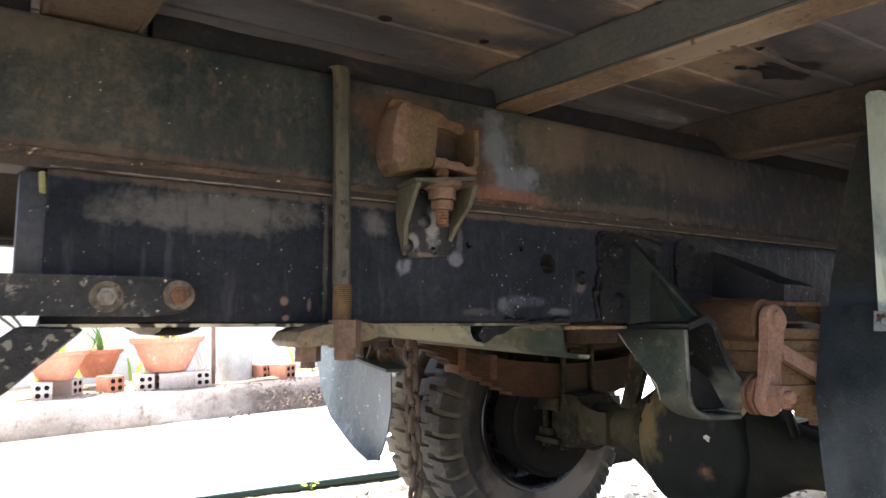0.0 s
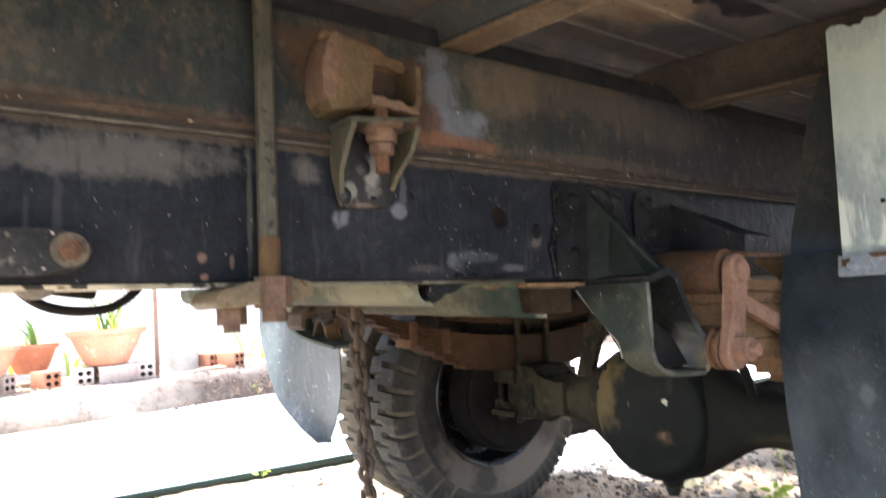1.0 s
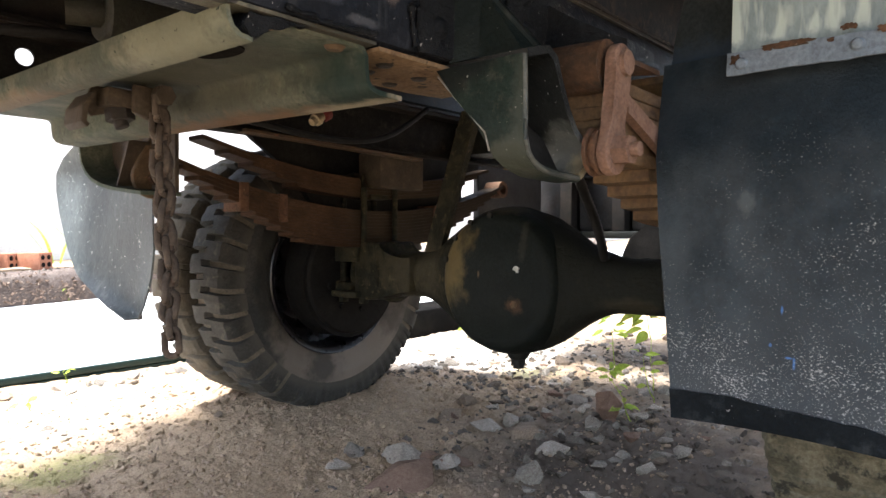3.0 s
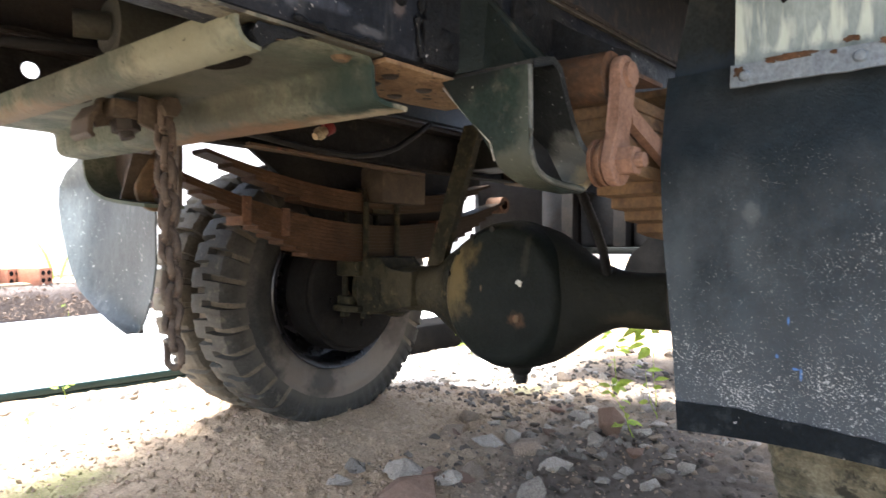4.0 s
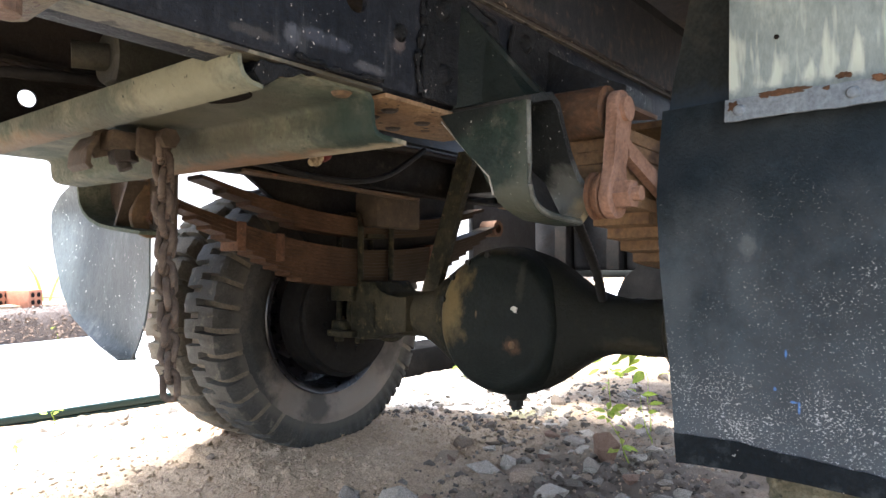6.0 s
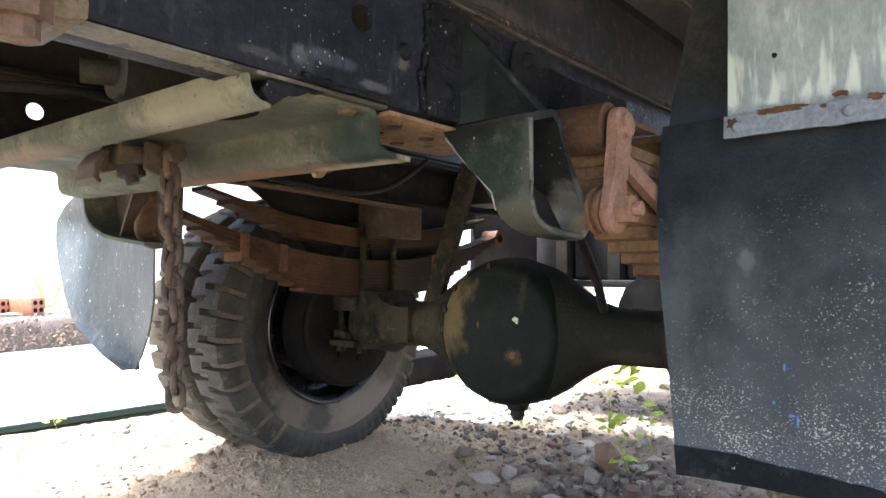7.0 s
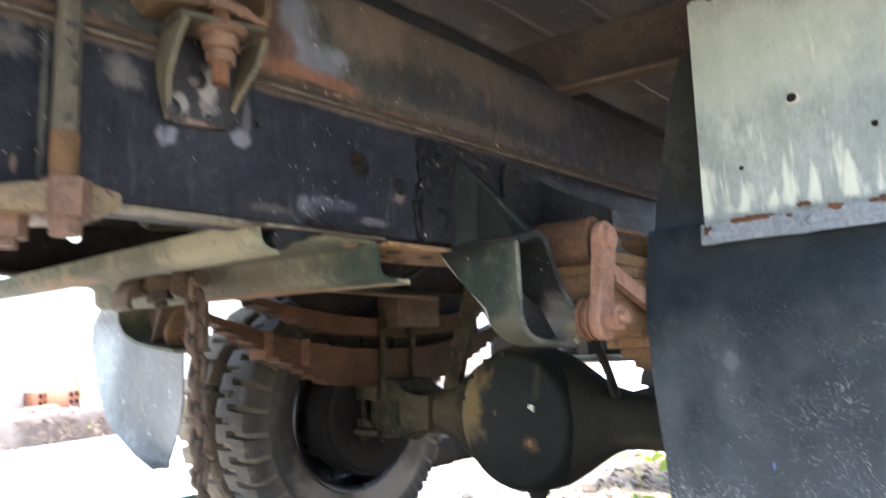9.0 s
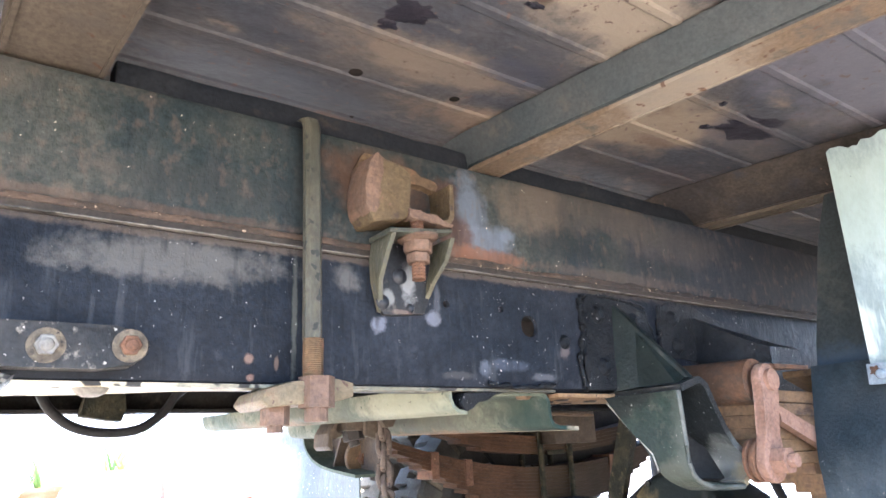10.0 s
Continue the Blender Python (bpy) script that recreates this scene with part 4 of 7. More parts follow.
lathe(bm, [(0.0, 0.009), (0.008, 0.0085), (0.0145, 0.005), (0.018, 0.0), (0.0, 0.0)], (0.105, 0.85, 0.9345), (0, 0, -1), 18, closed=False)
part("dome_bolt", bm, "grey_worn", truck, "grey domed bolt under the rail", smooth=60)

# Deck with pressed ribs along the truck, its cross-beams under it.
bm = B()
xs0, xs1 = -0.55, 2.2
path = []
y = 0.0635
while y < 2.45:
    path += [(y, 1.345), (y + 0.080, 1.345), (y + 0.084, 1.3425), (y + 0.093, 1.3425), (y + 0.097, 1.345)]
    y += 0.105
prism(bm, strip_profile(path, 0.004), "x", xs0, xs1)
part("deck", bm, "deck", truck, "ribbed steel deck underside, brown with rust and peeling paint")
deck_ob = bpy.data.objects["deck"]
for x, y, r in ((0.370, 0.768, 0.0075), (0.525, 0.758, 0.006), (0.423, 0.881, 0.003)):
    bm = B()
    lathe(bm, [(0.0, 0.0015), (r, 0.001), (r * 1.3, 0.0), (0.0, 0.0)], (x, y, 1.3425), (0, 0, -1), 12, closed=False)
    part("hole", bm, "hole_dark", deck_ob, "rusted hole in the deck")


def splash(x, y, rx, ry, seed, n=40):
    """A blot of tar that clings under the deck, with a ragged edge and a lumpy skin."""
    bm = B()
    loops = []
    for ring, drop in ((0.02, 0.0016), (0.45, 0.0015), (0.8, 0.0012), (1.0, 0.0)):
        row = []
        for k in range(n):
            a = 2 * math.pi * k / n
            q = Vector((math.cos(a) * 1.6, math.sin(a) * 1.6, seed))
            w = ring * (1 + (0.55 * noise.noise(q) + 0.35 * noise.noise(q * 2.7) + 0.2 * noise.noise(q * 6)) * ring)
            row.append((x + rx * w * math.cos(a), y + ry * w * math.sin(a), 1.3425 - drop * (1 + 0.6 * noise.noise(Vector((x * 9 + w * 7 * math.cos(a), w * 7 * math.sin(a), seed))))))
        loops.append(row)
    rings(bm, loops)
    part("tar_splash", bm, "tar_drop", deck_ob, "black lumpy tar stain", smooth=60)


for x, y, rx, ry, sd in ((1.002, 0.588, 0.062, 0.036, 3.1), (0.364, 0.622, 0.030, 0.022, 7.7), (0.352, 0.655, 0.012, 0.009, 2.2), (0.475, 0.535, 0.013, 0.006, 4.4), (0.93, 0.62, 0.012, 0.008, 9.1), (0.44, 0.50, 0.007, 0.005, 5.5), (0.885, 0.56, 0.008, 0.006, 6.3)):
    splash(x, y, rx, ry, sd)
bm = B()
box(bm, xs0, xs1, 0.0, 2.55, 1.37, 1.40)
part("deck_floor", bm, "deck", truck)
for y0, y1 in ((-0.02, 0.01), (2.53, 2.56)):
    bm = B()
    box(bm, xs0, xs1, y0, y1, 1.33, 1.46, 0.004)
    part("side_board", bm, "dark_green", truck)
# Unseen panel, added to keep the near side's light off the frame.
bm = B()
box(bm, 1.2, 2.45, -0.018, 0.006, 1.02, 1.329, 0.003)
part("arch_panel", bm, "dark_green", truck, "added unseen panel that blocks light from the side over the wheel")


def cross_beam(x0, x1, z0, z1, skew, flare=0.0):
    """A box cross-beam over the rails; its near half runs out at a slight angle, and its sides may lean out to the top."""
    bm = B()
    sx = math.tan(radians(skew))
    pts = [(x0, z0), (x1, z0), (x1 + flare * 0.3, z1), (x0 - flare, z1)]
    loops = [[(u + sx * (0.83 - y), y, w) for u, w in pts] for y in (0.02, 0.83)] + [[(u, 2.58, w) for u, w in pts]]
    rings(bm, loops)
    bmesh.ops.bevel(bm, geom=[e for e in bm.edges if abs((e.verts[0].co - e.verts[1].co).normalized().y) > 0.9], offset=0.005, segments=2, affect="EDGES")
    return bm


for x0, x1, z0, skew, matn, flare in ((-0.02, 0.085, 1.283, 4, "beam_dull", 0.0), (0.613, 0.672, 1.285, 8, "beam_blue", 0.02), (1.212, 1.258, 1.282, 10, "beam_dusk", 0.10), (1.95, 2.01, 1.288, 4, "beam_paint", 0.0), (2.13, 2.19, 1.288, 4, "beam_paint", 0.0), (-0.54, -0.47, 1.288, 4, "beam_blue", 0.0)):
    beam = part("cross_beam", cross_beam(x0, x1, z0, 1.341, skew, flare), matn, truck, "dark steel cross-beam with a worn brown underside")
    bm = cross_beam(x0 + 0.002, x1 - 0.002, z0 - 0.003, z0 - 0.0005, skew)
    part("underside", bm, {"beam_paint": "beam_olive", "beam_dull": "beam_dull", "beam_dusk": "beam_dull"}.get(matn, "beam_brown"), beam, "bare brown rusted underside")

# Added shade-dark strips that fill the gap between bed beam and deck, bay by bay.
for x0, x1 in ((-0.46, -0.03), (0.095, 0.610), (0.68, 1.203), (1.274, 1.943), (2.017, 2.123)):
    bm = B()
    box(bm, x0, x1, 0.842, 0.876, 1.2765, 1.312, 0.004)
    bmesh.ops.subdivide_edges(bm, edges=[e for e in bm.edges if e.calc_length() > 0.2], cuts=10)
    rough_edges(bm, 0.003, 14)
    part("packing_strip", bm, "gap_shade", truck, "added dark strip that stands for the shade over the bed beam")

# Clamp that ties the bed beam to the rail.
bm = B()
bar = [(0.3235, 0.818, 1.281), (0.3245, 0.809, 1.279), (0.3250, 0.803, 1.268), (0.3245, 0.797, 1.16), (0.322, 0.788, 1.05), (0.320, 0.782, 0.985)]
rings(bm, [[(x - 0.0105, y + 0.006, z), (x - 0.0105, y - 0.002, z), (x - 0.006, y - 0.007, z), (x + 0.006, y - 0.007, z), (x + 0.0105, y - 0.002, z), (x + 0.0105, y + 0.006, z)] for x, y, z in bar])
clamp = part("clamp_bolt", bm, "strap_paint", truck, "long green painted clamp strap with a rusty threaded end", smooth=35)
bm = B()
ridge = [(0.320, 0.781, 0.987 - k * 0.0012) for k in range(52)]
tube(bm, ridge, [0.0112 if k % 2 else 0.0124 for k in range(52)], 12)
part("thread", bm, "rust_brown", clamp, "rusty threaded end")
bm = B()
prism(bm, [(0.256, 0.916), (0.264, 0.909), (0.352, 0.918), (0.366, 0.922), (0.366, 0.937), (0.345, 0.941), (0.29, 0.938), (0.262, 0.928)], "y", 0.768, 0.86, 0.002)
rough_edges(bm, 0.002, 40)
part("clamp_plate", bm, "yellow_worn", clamp, "yellow-brown clamp plate")
bm = B()
hexnut(bm, (0.321, 0.773, 0.943), (0, 0, -1), 0.0205, 0.034)
tube(bm, [(0.321, 0.773, 0.911), (0.321, 0.773, 0.894)], 0.013, 10)
part("clamp_nut", bm, "rust_nut", clamp, "rusty clamp nut")
bm = B()
hexnut(bm, (0.284, 0.80, 0.914), (0, 0, -1), 0.016, 0.022)
tube(bm, [(0.284, 0.80, 0.893), (0.284, 0.80, 0.884)], 0.009, 10)
part("clamp_nut", bm, "rust_nut", clamp, "rusty clamp nut")

# Lashing bracket: a cut piece of box on the bed beam over a two-eared bracket on the rail, tied by one bolt.
bm = B()
prism(bm, [(0.391, 1.150), (0.397, 1.139), (0.444, 1.150), (0.452, 1.160), (0.4535, 1.216), (0.441, 1.225), (0.408, 1.229), (0.397, 1.214)], "y", 0.770, 0.8225, 0.0025)
bmesh.ops.subdivide_edges(bm, edges=[e for e in bm.edges if e.calc_length() > 0.02], cuts=4, use_grid_fill=True)
rough_edges(bm, 0.0022, 60)
bracket = part("lashing_bracket", bm, "olive_rust", truck, "brown rusted cut-open box bracket")
bm = B()
sec = [(0.447, 1.163), (0.47, 1.158), (0.50, 1.153), (0.516, 1.156), (0.5215, 1.166), (0.5225, 1.19), (0.521, 1.214)]
prism(bm, strip_profile(sec, 0.007), "y", 0.772, 0.8225, 0.001)
rough_edges(bm, 0.0015, 60)
part("bent_wall", bm, "olive_rust", bracket, "thin bent floor and wall with a worn edge", smooth=40)
bm = B()
prism(bm, [(0.397, 1.205), (0.44, 1.222), (0.49, 1.222), (0.521, 1.212), (0.531, 1.226), (0.49, 1.243), (0.44, 1.252), (0.405, 1.250), (0.394, 1.23)], "y", 0.810, 0.8225, 0.003)
bmesh.ops.subdivide_edges(bm, edges=[e for e in bm.edges if e.calc_length() > 0.012], cuts=3, use_grid_fill=True)
rough_edges(bm, 0.006, 70)
part("weld_bead", bm, "rust_brown", bracket, "rough rusty weld along the top")
for poly, y0, y1, lab in (([(0.384, 1.16), (0.392, 1.150), (0.402, 1.152), (0.408, 1.19), (0.412, 1.228), (0.402, 1.235), (0.392, 1.226), (0.386, 1.20)], 0.768, 0.822, "flaking rust on the box side"), ([(0.446, 1.152), (0.47, 1.150), (0.512, 1.147), (0.518, 1.153), (0.50, 1.157), (0.47, 1.163), (0.446, 1.166)], 0.765, 0.785, "flaking rust along the floor")):
    bm = B()
    prism(bm, poly, "y", y0, y1, 0.0015)
    bmesh.ops.subdivide_edges(bm, edges=[e for e in bm.edges if e.calc_length() > 0.008], cuts=3, use_grid_fill=True)
    rough_edges(bm, 0.0045, 85)
    part("rust_flake", bm, "rust_nut", bracket, lab)
for pts_, nm in (([(0.420, 0.0), (0.415, 0.03), (0.417, 0.06), (0.426, 0.098)], -1), ([(0.510, 0.0), (0.506, 0.03), (0.500, 0.055), (0.497, 0.078)], 1)):
    bm = B()
    depth = (0.758, 0.770, 0.792, 0.809)
    loops = [[(u - 0.003, d, 1.130 - w), (u + 0.003, d - 0.001, 1.130 - w), (u + 0.003, 0.813, 1.130 - w), (u - 0.003, 0.813, 1.130 - w)] for (u, w), d in zip(pts_, depth)]
    rings(bm, loops)
    part("ear", bm, "ear_olive", bracket, "bent grey-green ear with a worn edge", smooth=50)
bm = B()
prism(bm, [(0.418, 1.125), (0.508, 1.130), (0.500, 1.050), (0.492, 1.034), (0.43, 1.028), (0.422, 1.04)], "y", 0.806, 0.8135, 0.001)
ear_back = part("back_plate", bm, "ear_plate", bracket, "dark back plate with pale smears")
for x, z, r in ((0.455, 1.082, 0.009), (0.428, 1.045, 0.008), (0.47, 1.04, 0.005)):
    bm = B()
    lathe(bm, [(0.0, 0.0045), (r * 0.6, 0.004), (r, 0.002), (r * 1.25, 0.0), (0.0, 0.0)], (x, 0.806, z), (0, -1, 0), 14, closed=False)
    part("stud", bm, "black_paint", bracket)
bm = B()
prism(bm, [(0.412, 1.124), (0.47, 1.130), (0.510, 1.137), (0.510, 1.143), (0.47, 1.137), (0.412, 1.131)], "y", 0.758, 0.813, 0.0015)
part("shelf", bm, "strap_paint", bracket, "thin grey-green shelf")
bm = B()
turns = 44
tube(bm, [(0.4665, 0.778, 1.162 - k * 0.0021) for k in range(turns)], [0.0095 if k % 2 else 0.0082 for k in range(turns)], 12)
part("bracket_bolt", bm, "rust", bracket, "rusty threaded bolt", smooth=0)
bm = B()
lathe(bm, [(0.008, 0.0), (0.027, 0.0), (0.028, 0.004), (0.024, 0.007), (0.008, 0.008)], (0.4665, 0.778, 1.131), (0.1, 0, -1), 24)
part("washer", bm, "rust_nut", bracket, "rusty bent washer", smooth=40)
bm = B()
hexnut(bm, (0.4665, 0.778, 1.124), (0, 0, -1), 0.0205, 0.016)
hexnut(bm, (0.4665, 0.778, 1.107), (0, 0, -1), 0.0165, 0.013)
bmesh.ops.bevel(bm, geom=bm.edges[:], offset=0.0015, segments=1, affect="EDGES")
part("nut", bm, "rust_nut", bracket, "two rusty nuts")

# Draw bar bolted to the rail's end.
bm = B()
outline = [(-0.5, 0.948), (0.10, 0.9465), (0.130, 0.950), (0.144, 0.962), (0.146, 0.974), (0.134, 0.986), (0.112, 0.9895), (0.0, 0.989), (-0.5, 0.985)]
prism(bm, outline, "y", 0.786, 0.812, 0.0025)
drawbar = part("draw_bar", bm, "bar_paint", truck, "scuffed black steel bar bolted to the rail end")
for x, z, matn, lab in ((0.055, 0.967, "grey_worn", "grey worn bolt in a dirty ring"), (0.127, 0.970, "rust", "rusty orange bolt head in a dirty ring")):
    bm = B()
    lathe(bm, [(0.0, 0.0), (0.0165, 0.0), (0.0165, 0.0015), (0.0125, 0.002), (0.0, 0.002)], (x, 0.786, z), (0, -1, 0), 24, closed=False)
    bolt = part("bolt", bm, "grime_ring", drawbar, lab)
    bm = B()
    hexnut(bm, (x, 0.7845, z), (0, -1, 0), 0.0105, 0.006)
    lathe(bm, [(0.0, 0.0085), (0.0055, 0.008), (0.007, 0.005), (0.0, 0.005)], (x, 0.7845, z), (0, -1, 0), 14, closed=False)
    bmesh.ops.bevel(bm, geom=bm.edges[:], offset=0.0008, segments=1, affect="EDGES")
    part("bolt_head", bm, matn, bolt)
bm = B()
prism(bm, [(0.034, 0.935), (-0.022, 0.937), (-0.30, 0.72), (-0.245, 0.675)], "y", 0.73, 0.81, 0.006)
part("stay", bm, "tar", truck, "tarred black diagonal stay")

# Cross-member with a down-turned lip, bolted under the rails, with oval slots and the chain hung under it.
bm = B()
sec = [(0.543, 0.943), (0.544, 0.925), (0.549, 0.914), (0.558, 0.908), (0.572, 0.906)]
prism(bm, strip_profile(sec, 0.005), "y", 0.826, 1.95)
cross = part("cross_member", bm, "green_paint", truck, "grey-green pressed steel cross-member", smooth=50)
cross.matrix_local = Matrix.Translation((0.6, 0.82, 0.93)) @ pose(0, 0, 0, 1.3, 0, 0) @ Matrix.Translation((-0.6, -0.82, -0.93))
bm = B()
sec = [(0.570, 0.909), (0.573, 0.926), (0.582, 0.932), (0.62, 0.933), (0.718, 0.933), (0.728, 0.9305), (0.7335, 0.923), (0.735, 0.906), (0.737, 0.894), (0.743, 0.8865), (0.755, 0.883), (0.795, 0.8815)]
prism(bm, strip_profile(sec, 0.006), "y", 0.833, 1.83)
part("channel_web", bm, "green_paint", cross, "grey-green channel with worn paint", smooth=50)
for x, y in ((0.598, 0.838), (0.70, 0.852)):
    bm = B()
    lathe(bm, [(0.0, 0.005), (0.009, 0.0045), (0.013, 0.0), (0.0, 0.0)], (x, y, 0.93), (0, 0, -1), 14, closed=False)
    part("bolt_head", bm, "rust_brown", cross, "flat rusty bolt head")

bm = B()
prism(bm, [(0.566, 0.934), (0.560, 0.918), (0.568, 0.909), (0.582, 0.911), (0.598, 0.925), (0.625, 0.931), (0.64, 0.9345)], "y", 0.822, 0.848, 0.002)
bmesh.ops.subdivide_edges(bm, edges=[e for e in bm.edges if e.calc_length() > 0.008], cuts=3, use_grid_fill=True)
rough_edges(bm, 0.004, 70)
part("seam_filler", bm, "rail_rough", cross, "lumpy black sealer in the corner", smooth=40)


def dark_slot(x, y, lx, ly, parent, z=0.9295):
    bm = B()
    n = 24
    prism(bm, [(x + lx * math.cos(2 * math.pi * k / n), y + ly * math.sin(2 * math.pi * k / n)) for k in range(n)], "z", z - 0.0015, z)
    part("slot", bm, "hole_dark", parent, "dark oval slot")


for x, y in ((0.628, 0.985), (0.605, 1.39)):
    dark_slot(x, y, 0.022, 0.046, cross)

# Spring hangers, shackles, springs.
def hanger(far):
    f = (lambda y: mirrored(y)) if far else (lambda y: y)
    bm = B()
    a, b = sorted((f(0.8075), f(0.8145)))
    prism(bm, [(0.800, 0.938), (0.795, 0.99), (0.806, 1.03), (0.800, 1.075), (0.815, 1.094), (0.90, 1.086), (0.955, 1.075), (0.975, 1.03), (0.96, 0.938)], "y", a, b, 0.004)
    rough_edges(bm, 0.003, 30)
    h = part("spring_hanger", bm, "rail_rough", truck, "black cast spring hanger with a green pocket, riveted to the rail")
    slant = ((0.77, 0.80, 0.815, 0.84, 0.89, 0.93), (0.722, 0.738, 0.745, 0.754, 0.80, 0.831))

    def swept(prof, t):
        """A wall of the pocket: its near edge follows a bent line, its far edge slants toward the rail."""
        bm = B()
        edge = strip_profile(prof, t)
        deep = [float(np.interp(w, *slant)) for u, w in edge]
        rings(bm, [[(edge[i][0], f(0.692), edge[i][1]), (edge[i][0], f(deep[i]), edge[i][1]), (edge[-1 - i][0], f(deep[-1 - i]), edge[-1 - i][1]), (edge[-1 - i][0], f(0.692), edge[-1 - i][1])] for i in range(len(prof))])
        rough_edges(bm, 0.0015, 40)
        return bm

    u_line = [(0.861, 0.928), (0.862, 0.89), (0.863, 0.85), (0.8645, 0.825), (0.870, 0.810), (0.880, 0.801), (0.893, 0.795), (0.912, 0.790), (0.948, 0.7875), (0.992, 0.786)]
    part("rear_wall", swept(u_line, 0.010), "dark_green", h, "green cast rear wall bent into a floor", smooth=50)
    bm = swept([(0.868, 0.931), (0.895, 0.94), (0.917, 0.945), (0.932, 0.936), (0.948, 0.905), (0.966, 0.872), (0.986, 0.848), (1.005, 0.836), (1.012, 0.815), (1.010, 0.800), (0.998, 0.790)], 0.011)
    part("front_wall", bm, "pocket_paint", h, "dark worn curved front wall", smooth=50)
    bm = B()
    rings(bm, [[(0.866, f(0.812), 0.93), (0.928, f(0.812), 0.935), (0.928, f(0.824), 0.935), (0.866, f(0.824), 0.93)], [(0.866, f(0.745), 0.84), (0.985, f(0.745), 0.845), (0.985, f(0.757), 0.845), (0.866, f(0.757), 0.84)], [(0.875, f(0.727), 0.804), (1.0, f(0.727), 0.796), (1.0, f(0.737), 0.792), (0.875, f(0.737), 0.800)]])
    part("inner_wall", bm, "shaft_black", h)
    # A thin pale tube gives the wall's edge its highlight as well as wear.
    bm = B()
    tube(bm, [(u, f(0.6925), w) for u, w in u_line], 0.0042, 8)
    part("rim", bm, "edge_worn_lit", h, "worn rim of the pocket, paler to give an edge highlight", smooth=60)
    bm = B()
    tube(bm, [(0.859, f(u), w) for u, w in ((0.829, 0.920), (0.80, 0.889), (0.750, 0.839), (0.743, 0.815))], 0.0012, 6)
    part("edge", bm, "pale_edge", h, "scraped pale edge", smooth=60)
    bm = B()
    rings(bm, [[(0.872, f(0.812), 1.085), (0.862, f(0.812), 0.936), (0.872, f(0.704), 0.932), (0.905, f(0.701), 0.950)], [(0.882, f(0.812), 1.085), (0.872, f(0.812), 0.936), (0.884, f(0.704), 0.932), (0.917, f(0.701), 0.950)]])
    part("gusset", bm, "gusset_paint", h, "black-green triangular gusset")
    for x, z in ((0.835, 1.060), (0.838, 0.975), (0.925, 1.055), (0.945, 0.965)):
        bm = B()
        lathe(bm, [(0.0, 0.012), (0.007, 0.011), (0.012, 0.006), (0.0155, 0.0), (0.0, 0.0)], (x, f(0.808), z), (0, 1 if far else -1, 0), 12, closed=False)
        part("rivet", bm, "rail_rough", h)
    bm = B()
    a, b = sorted((f(0.8085), f(0.8145)))
    prism(bm, [(1.0, 1.0), (1.0, 1.085), (1.03, 1.098), (1.10, 1.094), (1.20, 1.07), (1.215, 1.0), (1.15, 0.99)], "y", a, b, 0.003)
    rough_edges(bm, 0.004, 35)
    stop = part("stop_bracket", bm, "rail_rough", h, "black riveted plate with an outward arm")
    bm = B()
    rings(bm, [[(1.09, f(0.812), 0.99), (1.21, f(0.812), 0.99), (1.20, f(0.812), 1.062), (1.10, f(0.812), 1.075)], [(1.105, f(0.75), 0.984), (1.225, f(0.75), 0.984), (1.222, f(0.75), 1.03), (1.11, f(0.75), 1.035)], [(1.13, f(0.692), 0.978), (1.24, f(0.692), 0.978), (1.24, f(0.692), 1.006), (1.135, f(0.692), 1.006)]])
    bmesh.ops.subdivide_edges(bm, edges=bm.edges[:], cuts=2, use_grid_fill=True)
    rough_edges(bm, 0.003, 35)
    part("arm", bm, "rail_rough", h, "black outward arm")
    bm = B()
    rings(bm, [[(1.085, f(0.806), 0.979), (1.215, f(0.806), 0.979), (1.215, f(0.806), 0.9855), (1.085, f(0.806), 0.9855)], [(1.125, f(0.684), 0.9685), (1.238, f(0.684), 0.9685), (1.238, f(0.684), 0.9755), (1.125, f(0.684), 0.9755)]])
    part("arm_foot", bm, "rust", h, "rusty orange foot of the arm")
    for x, z in ((1.035, 1.068), (1.04, 1.018)):
        bm = B()
        lathe(bm, [(0.0, 0.011), (0.007, 0.010), (0.012, 0.005), (0.015, 0.0), (0.0, 0.0)], (x, f(0.8085), z), (0, 1 if far else -1, 0), 12, closed=False)
        part("rivet", bm, "rail_rough", h)
    # beads of thick paint and sealer that run along the plate's edges
    for line, r0, sd in (([(0.797, 0.945), (0.792, 0.99), (0.803, 1.03), (0.797, 1.085)], 0.0065, 1.0), ([(0.80, 1.09), (0.87, 1.093), (0.96, 1.083)], 0.004, 4.0), ([(0.966, 0.95), (0.977, 1.03), (0.957, 1.075)], 0.005, 7.0), ([(0.998, 1.0), (0.996, 1.05), (1.004, 1.09)], 0.005, 9.0), ([(0.60, 0.944), (0.66, 0.941), (0.73, 0.943)], 0.004, 12.0)):
        bm = B()
        pts = curve_through([(u, f(0.811), w) for u, w in line], 16)
        tube(bm, [p + Vector((0.004 * noise.noise(p * 60), 0, 0.004 * noise.noise(p * 60 + Vector((5, 5, sd))))) for p in pts], [r0 * 0.75 * max(0.35, 1 + 0.9 * noise.noise(p * 75 + Vector((0, 0, sd)))) for p in pts], 8)
        part("bead", bm, "rail_rough", h, "lumpy black bead of sealer", smooth=60)
    bm = B()
    lathe(bm, [(0.0, 0.008), (0.007, 0.007), (0.012, 0.0), (0.0, 0.0)], (0.762, f(0.815), 1.012), (0, 1 if far else -1, 0), 14, closed=False)
    part("rivet", bm, "rail_rough", h)
    return h


